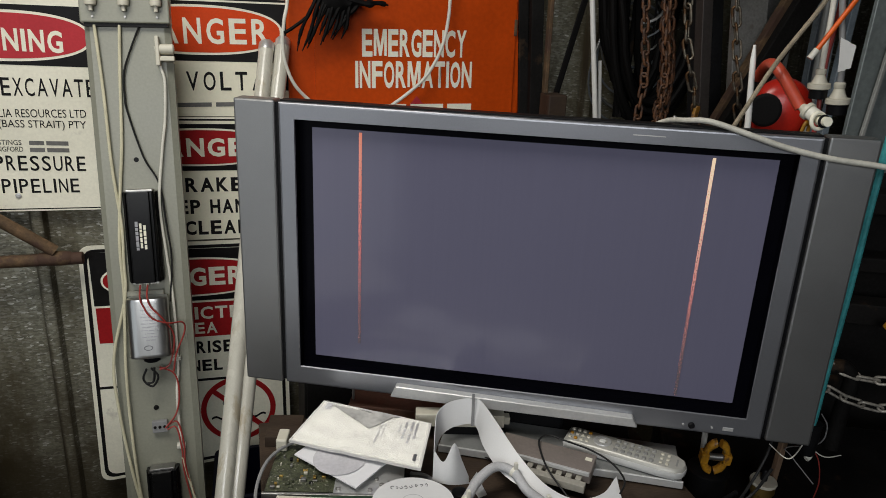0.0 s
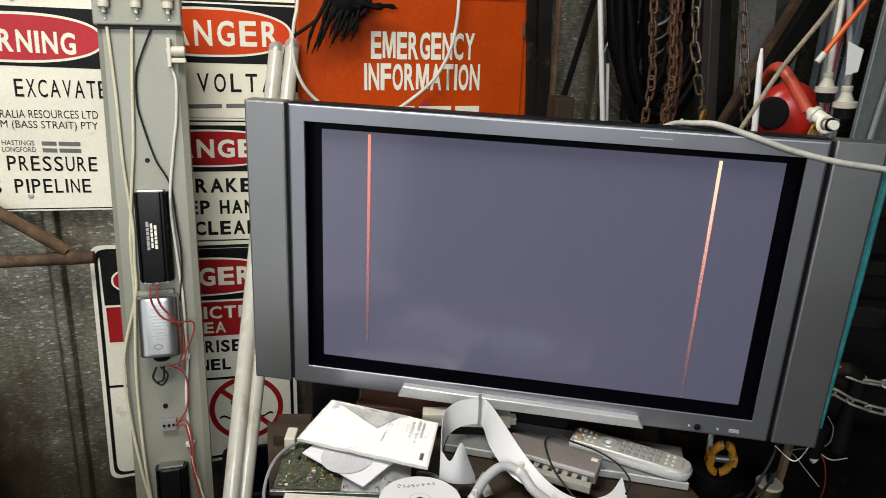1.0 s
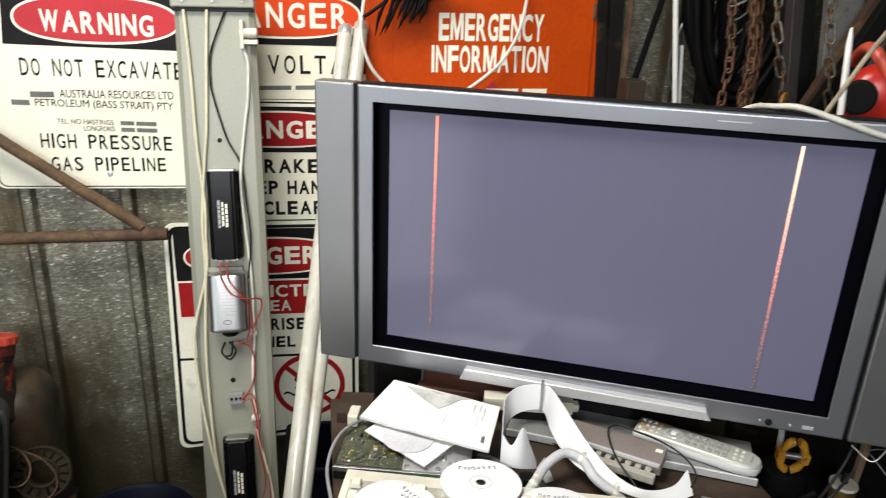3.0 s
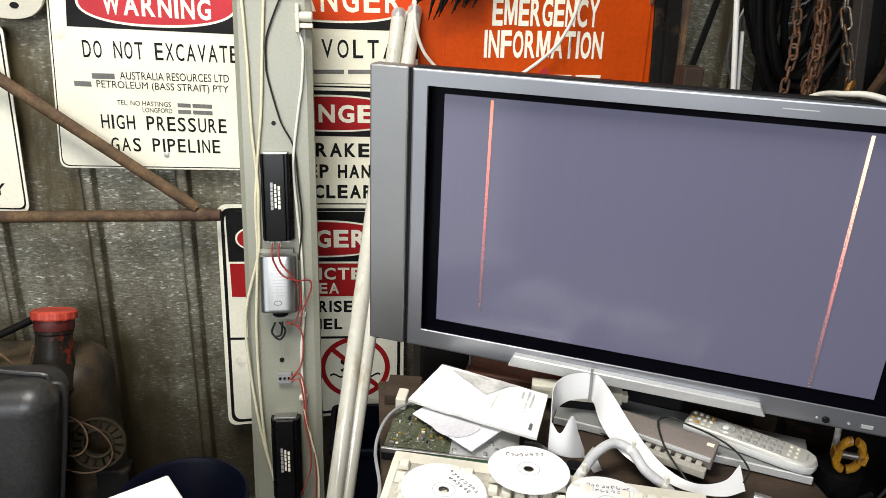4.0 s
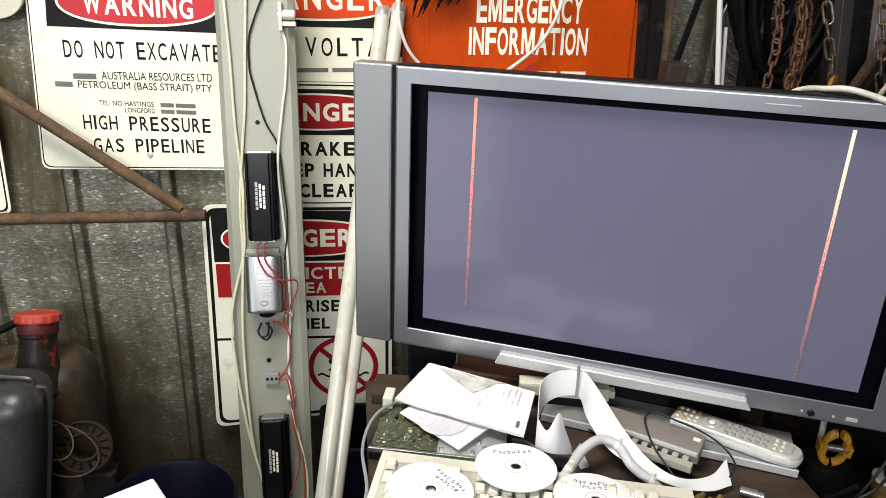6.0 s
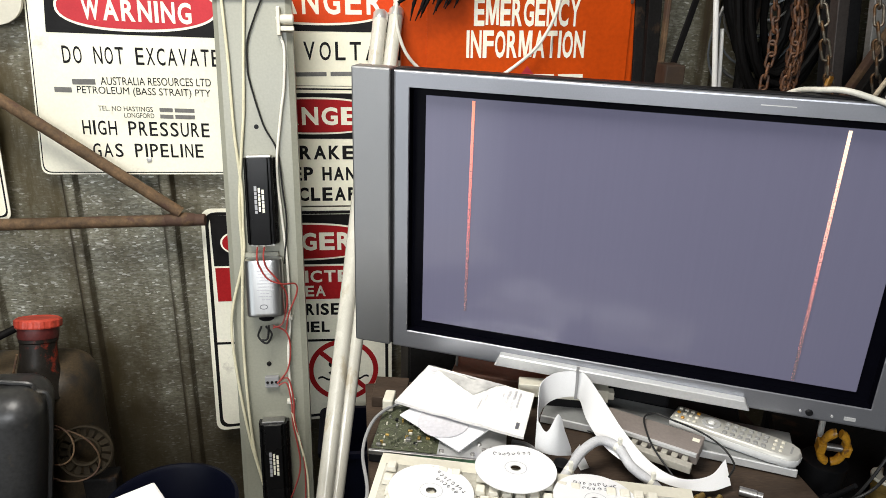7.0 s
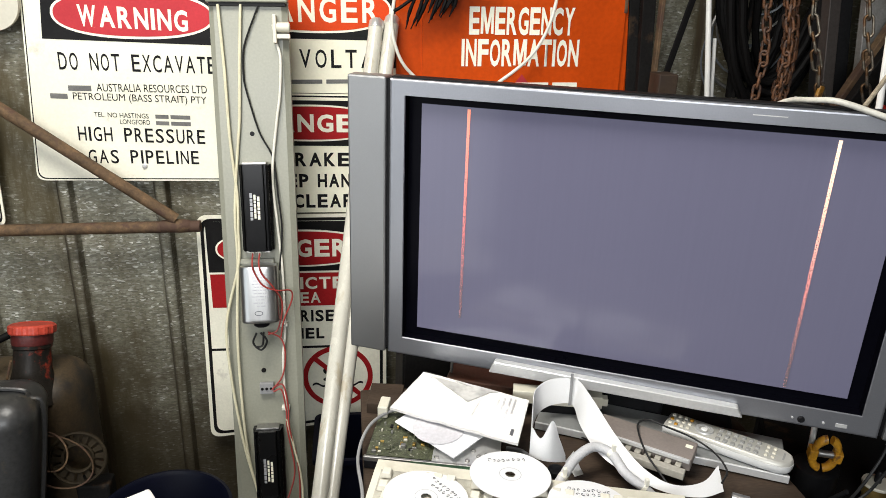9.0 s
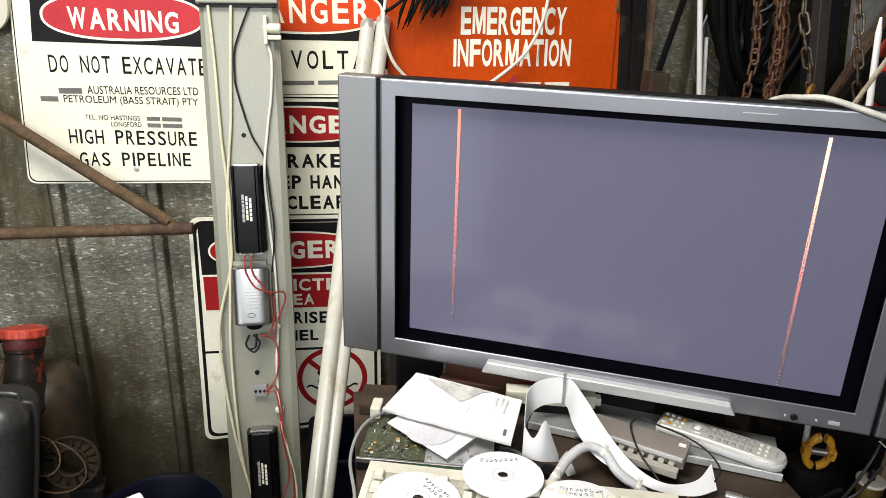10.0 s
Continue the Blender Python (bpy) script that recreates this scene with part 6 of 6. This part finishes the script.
# ---- posts and sheets on the right ----
post_brown = mat("grey_brown_steel", (0.075, 0.064, 0.058), 0.55, 0.3, 6, 0.35, bump=0.15)
post_dark = mat("dark_grey_steel", (0.022, 0.022, 0.023), 0.5, 0.3, 6, 0.35, bump=0.15)
leaning("steel_post", 0.566, 1.605, 0.594, 1.328, 0.46, 0.026, 0.03, post_brown, "dull grey-brown steel post behind the chains", "post")
leaning("steel_post", 0.618, 1.6, 0.650, 1.33, 0.53, 0.075, 0.03, post_dark, "dark grey channel post behind the chains", "post")
leaning("steel_post", 0.683, 1.61, 0.708, 1.33, 0.46, 0.086, 0.02, post_grey, "wide dull grey steel post", "post")
leaning("steel_channel", 0.790, 1.617, 0.712, 1.48, 0.40, 0.058, 0.03, dark_steel, "black steel channel leaning diagonally", "channel", top=1.75)
leaning("steel_angle", 0.745, 1.60, 0.69, 1.50, 0.415, 0.02, 0.02, rust, "brown rusty steel angle leaning diagonally", "channel", top=1.7)
leaning("steel_post", 0.845, 1.61, 0.83, 1.33, 0.56, 0.10, 0.02, post_grey, "wide dull grey steel post", "post")
leaning("pale_pole", 0.905, 1.622, 0.905, 1.422, 0.47, 0.016, 0.016, mat("pale_grey_pole", (0.45, 0.45, 0.42), 0.5, 0.1, 10, 0.2), "pale grey pole at the wall", "pole", round_bar=True)
leaning("blue_grey_board", 0.955, 1.62, 0.945, 1.33, 0.52, 0.060, 0.02, blue_grey, "blue-grey painted board on edge", "board")
leaning("dark_strip", 1.01, 1.62, 0.985, 1.32, 0.50, 0.02, 0.02, blue_grey, "blue-grey strip on edge", "strip")
weathered_zinc = mat("weathered_zinc", (0.32, 0.36, 0.355), 0.5, 0.35, 5, 0.3, bump=0.1, fine=70, patch=(0.25, 0.28, 0.28), patch_at=0.52, patch_scale=16)
leaning("zinc_sheet", 1.130, 1.62, 1.105, 1.30, 0.43, 0.25, 0.012, weathered_zinc, "galvanised sheet offcut standing on edge", "sheet")
leaning("pale_pole", 1.065, 1.60, 1.022, 1.33, 0.41, 0.010, 0.010, MATS["pale_grey_pole"], "pale grey edging strip", "strip")
tagged(part("white_pole", bm_tube([tvp(0.3245, 0.115, 1.523), tvp(0.326, 0.115, 1.50), tvp(0.336, 0.118, 1.40), tvp(0.372, 0.15, 0.70)], 0.0045, 12, smooth_path=False, rs=[0.002, 0.0046, 0.0052, 0.0056]), pole_white, smooth=True), "tapered white pole standing behind the television", "pole", "poles behind the television")

# ---- red drum, hoses and plugs ----
red = empty("red_cable_drum", pose(0.586, 0.175, 1.392) @ Matrix.Diagonal((0.7, 0.7, 0.75, 1.0)), "glossy red plastic drum behind the television", "drum")
rd = bm_lathe([(0.003, -0.038), (0.024, -0.0365), (0.044, -0.033), (0.062, -0.026), (0.078, -0.014), (0.085, 0.01), (0.078, 0.04), (0.03, 0.06)], 40, axis="y")
part("body", rd, drum_red, red, smooth=True, m=pose(0, 0, 0, 0, 0, -25))
# Raised black disc painted in for the shaded opening of the drum.
part("hub_recess", bm_lathe([(0.043, -0.030), (0.042, -0.0375), (0.036, -0.0400), (0.002, -0.0405)], 36, axis="y"), rubber_black, red, m=pose(-0.050, 0.004, 0.004, 0, 0, -40))
part("yellow_latch", bm_tube([(0.030, -0.058, -0.045), (0.038, -0.060, -0.022), (0.052, -0.056, -0.028), (0.054, -0.055, -0.045)], 0.005, 8), gold_paint, red, smooth=True)
tagged(part("stand_box", bm_box(0.50, 0.69, 0.12, 0.24, 0.0, 1.325, 0.004), dark_steel), "dark steel stand behind the television", "stand")
lead = empty("red_lead", ID, "red rubber lead ending in a white plug on the television", "lead")
part("hose", bm_tube([tvp(0.352, 0.17, 1.470), tvp(0.350, 0.13, 1.490), tvp(0.351, 0.09, 1.496), tvp(0.361, 0.068, 1.482), tvp(0.375, 0.055, 1.460), tvp(0.389, 0.045, 1.438)], 0.0090, 14), hose_red, lead, smooth=True)


def plug_parts(parent, p, d, s=1.0, clear_body=False):
    """A round plug: collar, ribbed grip, flange and pins, along d from p."""
    d = V3(d).normalized()
    q = d.to_track_quat("Z", "Y").to_matrix().to_4x4()
    m = Matrix.Translation(p) @ q
    ob = part("grip", bm_lathe([(0.008 * s, 0), (0.0105 * s, 0.002 * s), (0.0105 * s, 0.010 * s), (0.009 * s, 0.012 * s), (0.0125 * s, 0.022 * s), (0.0165 * s, 0.030 * s)], 24), cream, parent, smooth=True, m=m)
    part("flange", bm_lathe([(0.0165 * s, 0.030 * s), (0.0225 * s, 0.031 * s), (0.0225 * s, 0.041 * s), (0.019 * s, 0.043 * s)], 28), cream, parent, smooth=True, m=m)
    part("barrel", bm_lathe([(0.0185 * s, 0.043 * s), (0.018 * s, 0.062 * s), (0.013 * s, 0.063 * s)], 24), black_plastic if not clear_body else pvc_white, parent, smooth=True, m=m)
    return ob


plug_parts(lead, tvp(0.384, 0.048, 1.443), tvp(0.43, -0.005, 1.413) - tvp(0.384, 0.048, 1.443), 0.58, True)
part("plug_ring", bm_tube(ring(tvp(0.408, 0.016, 1.4235), tvp(0.35, -0.9, 0.12), 0.0118, 28), 0.0030, 8, smooth_path=False, closed=True), sign_white, lead, smooth=True)
part("plug_core", bm_bar(tvp(0.410, 0.020, 1.4235), tvp(0.4145, -0.004, 1.4255), 0.0070, 18), sign_white, lead, smooth=True)

part("plug_seal", bm_tube(ring(tvp(0.4125, 0.006, 1.4247), tvp(0.35, -0.9, 0.12), 0.0078, 24), 0.0022, 8, smooth_path=False, closed=True), black_plastic, lead, smooth=True)

for pts, r, m_, end, dirn, s in (([tvp(0.47, 0.34, 1.98), tvp(0.489, 0.31, 1.62), tvp(0.489, 0.30, 1.53), tvp(0.490, 0.30, 1.482)], 0.0050, pvc_white, tvp(0.490, 0.30, 1.482), (0.08, 0.0, -1), 0.85),
                                ([tvp(0.46, 0.34, 1.98), tvp(0.498, 0.30, 1.62), tvp(0.519, 0.29, 1.50), tvp(0.523, 0.29, 1.461)], 0.0056, pvc_grey, tvp(0.523, 0.29, 1.461), (0.08, 0, -1), 0.92)):
    pl_ = empty("hanging_plug", ID, "cream round power plug hanging on its lead", "plug", "hanging plugs")
    part("lead", bm_tube(pts, r, 10), m_, pl_, smooth=True)
    plug_parts(pl_, end, dirn, s)
tagged(part("red_wire", bm_tube([tvp(0.500, 0.325, 1.98), tvp(0.506, 0.32, 1.60), tvp(0.502, 0.32, 1.50), tvp(0.503, 0.31, 1.38), tvp(0.50, 0.30, 1.20)], 0.0042, 9), wire_red, smooth=True), "dark red lead hanging behind the plugs", "lead")
oc = empty("orange_cord", ID, "bright orange cord with a metal ferrule", "cord")
part("sheath", bm_tube([tvp(0.60, 0.33, 1.80), tvp(0.555, 0.31, 1.655), tvp(0.528, 0.295, 1.612), tvp(0.492, 0.285, 1.552), tvp(0.466, 0.28, 1.508)], 0.0044, 12), orange_cord, oc, smooth=True)
part("ferrule", bm_bar(tvp(0.470, 0.281, 1.515), tvp(0.460, 0.279, 1.499), 0.0056, 16), pvc_white, oc, smooth=True)
tagged(part("rope", bm_tube([tvp(0.288, 0.065, 1.38), tvp(0.2945, 0.05, 1.394), tvp(0.320, 0.05, 1.45), tvp(0.347, 0.05, 1.507), tvp(0.399, 0.05, 1.598), tvp(0.46, 0.12, 1.70), tvp(0.55, 0.2, 1.98)], 0.0035, 9), rope_mat, smooth=True), "dirty beige rope tied up behind the television", "rope")
tagged(part("white_flex", bm_tube([tvp(0.16, 0.10, 1.37), tvp(0.195, 0.06, 1.402), tvp(0.222, 0.012, 1.4125), tvp(0.250, -0.014, 1.4165), tvp(0.298, -0.027, 1.405), tvp(0.355, -0.030, 1.389), tvp(0.419, -0.032, 1.3775), tvp(0.487, -0.035, 1.372), tvp(0.60, -0.06, 1.363), tvp(0.80, -0.1, 1.37), tvp(1.4, -0.2, 1.5)], 0.0043, 10), flex_grey, smooth=True),
       "white flex cable draped over the television corner", "cable")
tg = sheet([tvp(0.509, 0.272, 1.479), tvp(0.527, 0.268, 1.487), tvp(0.529, 0.27, 1.524), tvp(0.503, 0.275, 1.537)], 2.0, 0.0008, 6, 6, 0.002)
tagged(part("paper_tag", tg, paper, smooth=True), "creased white paper tag on a lead", "tag")
tagged(part("dark_pipe_end", bm_bar(tvp(0.56, 0.33, 1.66), tvp(0.70, 0.20, 1.54), 0.022, 16), rust, smooth=True), "rusty pipe end overhead by the plugs", "pipe")

# ---- teal rope, black sleeve and low clutter on the right ----
tl = empty("teal_rope", ID, "teal rope hanging beside the television into a black sleeve", "rope")
part("line", bm_tube([tvp(0.56, 0.10, 1.98), tvp(0.530, 0.05, 1.55), tvp(0.5155, 0.035, 1.337), tvp(0.5115, 0.03, 1.182), tvp(0.508, 0.03, 1.042), tvp(0.505, 0.03, 0.905)], 0.0058, 9), teal, tl, smooth=True)
part("sleeve", bm_bar(tvp(0.511, 0.035, 0.915), tvp(0.511, 0.04, 0.852), 0.0125, 16), black_plastic, tl, smooth=True)
part("tail", bm_tube([tvp(0.511, 0.04, 0.854), tvp(0.515, 0.035, 0.85), tvp(0.508, 0.03, 0.845)], 0.005, 8), pvc_white, tl, smooth=True)
for i, (pts, m_) in enumerate((([tvp(0.44, 0.02, 0.872), tvp(0.462, -0.01, 0.866), tvp(0.485, 0.01, 0.872), tvp(0.505, 0.04, 0.885)], pvc_white),
                               ([tvp(0.52, 0.04, 0.93), tvp(0.538, 0.05, 0.90), tvp(0.535, 0.06, 0.86), tvp(0.50, 0.10, 0.82), tvp(0.52, 0.12, 0.79), tvp(0.56, 0.10, 0.75)], pvc_grey),
                               ([tvp(0.515, 0.05, 0.86), tvp(0.54, 0.06, 0.83), tvp(0.56, 0.08, 0.77), tvp(0.565, 0.1, 0.71)], wire_red),
                               ([tvp(0.52, 0.05, 0.855), tvp(0.55, 0.06, 0.835), tvp(0.585, 0.08, 0.83)], pvc_white),
                               ([tvp(0.39, 0.02, 0.71), tvp(0.41, 0.0, 0.78), tvp(0.44, 0.02, 0.85), tvp(0.46, 0.06, 0.90)], wire_black),
                               ([tvp(0.30, -0.03, 0.76), tvp(0.36, -0.02, 0.745), tvp(0.42, 0.0, 0.775), tvp(0.45, 0.01, 0.83)], wire_black))):
    tagged(part("loose_wire", bm_tube(pts, 0.0011 if m_ is not wire_black else 0.0026, 7), m_, smooth=True), "loose wire among dark clutter beside the bench", "wire", "loose wires")

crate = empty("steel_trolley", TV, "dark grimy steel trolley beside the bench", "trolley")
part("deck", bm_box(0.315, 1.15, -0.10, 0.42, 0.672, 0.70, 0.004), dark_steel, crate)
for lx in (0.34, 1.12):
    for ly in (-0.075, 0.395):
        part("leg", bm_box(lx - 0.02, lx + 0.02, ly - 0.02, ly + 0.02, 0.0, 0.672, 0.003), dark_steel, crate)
tin = empty("black_tin", pose(*tvp(0.368, 0.085, 0.70)), "squat black tin on the trolley", "tin")
part("body", bm_lathe([(0.036, 0.0), (0.038, 0.002), (0.038, 0.064), (0.034, 0.067)], 28), black_plastic, tin, smooth=True)
lk = empty("chain_coupling_link", Matrix.Translation(tvp(0.368, 0.058, 0.8085)) @ pose(0, 0, 0, 12, 0, -20) @ Matrix.Diagonal((0.64, 0.9, 0.95, 1.0)), "worn yellow-orange chain coupling link with a steel pin", "coupling")
for s in (-1, 1):
    pts = [V3((s * 0.031 * math.cos(a), 0, 0.037 * math.sin(a))) for a in [radians(-90 + 10 + 16 * k) for k in range(11)]]
    part("half_link", bm_tube(pts, 0.009, 12, smooth_path=False, rs=[0.0085, 0.0095, 0.0085, 0.0075, 0.0085, 0.0095, 0.0085]), gold_paint, lk, smooth=True)
    part("lug", bm_box(s * 0.031 - 0.011, s * 0.031 + 0.011, -0.011, 0.011, -0.012, 0.012, 0.003), gold_paint, lk)
part("pin", bm_bar((-0.022, 0, 0.0), (0.022, 0, 0.0), 0.007, 14), steel, lk, smooth=True)
bt = empty("brass_padlock_body", pose(*tvp(0.468, 0.085, 0.70)), "round brass valve body with a black stem", "valve")
part("body", bm_lathe([(0.022, 0.0), (0.0225, 0.003), (0.019, 0.01), (0.019, 0.030), (0.0225, 0.033), (0.0225, 0.050), (0.018, 0.053), (0.008, 0.054)], 28), brass, bt, smooth=True)
part("rim", bm_lathe([(0.0235, 0.049), (0.0245, 0.052), (0.0235, 0.0552), (0.010, 0.0556)], 28), cream, bt, "pale flanged rim", smooth=True)
part("stem", bm_lathe([(0.006, 0.053), (0.006, 0.075), (0.004, 0.078)], 14), black_plastic, bt, smooth=True)
tagged(part("timber_stake", bm_box(-0.006, 0.006, -0.006, 0.006, 0.0, 0.20, 0.002), wood_old, m=pose(*tvp(0.492, 0.115, 0.70), 0, 4, 0)), "short timber stake standing on the trolley", "stake")
for i, (u, v, a) in enumerate(((0.325, -0.03, 18), (0.342, -0.05, -14), (0.345, 0.02, 24))):
    t = empty("tool_shaft", pose(*tvp(u, v, 0.705), 25, a, -24), "dark steel tool shaft standing among the clutter", "tool", "tools by the bench")
    part("shaft", bm_bar((0, 0, 0), (0, 0, 0.115), 0.004, 10), steel if i == 1 else black_plastic, t, smooth=True)
    part("handle", bm_bar((0, 0, 0.0), (0, 0, 0.05), 0.009, 12), black_plastic, t, smooth=True)

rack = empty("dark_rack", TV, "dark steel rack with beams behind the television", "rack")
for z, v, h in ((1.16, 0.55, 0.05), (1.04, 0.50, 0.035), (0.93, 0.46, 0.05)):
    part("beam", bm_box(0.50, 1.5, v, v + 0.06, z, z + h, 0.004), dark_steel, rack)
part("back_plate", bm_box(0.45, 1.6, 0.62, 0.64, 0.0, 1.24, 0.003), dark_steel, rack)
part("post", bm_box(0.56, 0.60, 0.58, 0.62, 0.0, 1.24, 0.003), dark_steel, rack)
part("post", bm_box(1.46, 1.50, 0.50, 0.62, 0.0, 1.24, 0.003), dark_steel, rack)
for a, b, s in ((tvp(0.60, 0.32, 0.905), tvp(0.80, 0.30, 0.880), 6), (tvp(0.61, 0.30, 0.855), tvp(0.80, 0.28, 0.830), 7)):
    mid = (a + b) / 2 - V3((0, 0, 0.018))
    chain([a, mid, b, b + (b - a) * 1.2], bright_link, 0.0365, "bright worn steel chain strung across the dark rack", 35, s)
yl = part("yellow_bracket", bm_box(-0.02, 0.02, -0.01, 0.01, -0.012, 0.012, 0.003), gold_paint, m=Matrix.Translation(tvp(0.775, 0.40, 0.955)) @ pose(0, 0, 0, 0, 30, -24))
tagged(yl, "small yellow bracket on the dark rack", "bracket")
hk = empty("pipe_elbow", ID, "dull pipe elbow resting on the rack chain", "pipe")
part("bend", bm_tube([tvp(0.605, 0.33, 0.865), tvp(0.625, 0.32, 0.885), tvp(0.66, 0.32, 0.89), tvp(0.68, 0.32, 0.86), tvp(0.675, 0.32, 0.80), tvp(0.672, 0.32, 0.70)], 0.016, 12), dark_steel, hk, smooth=True)
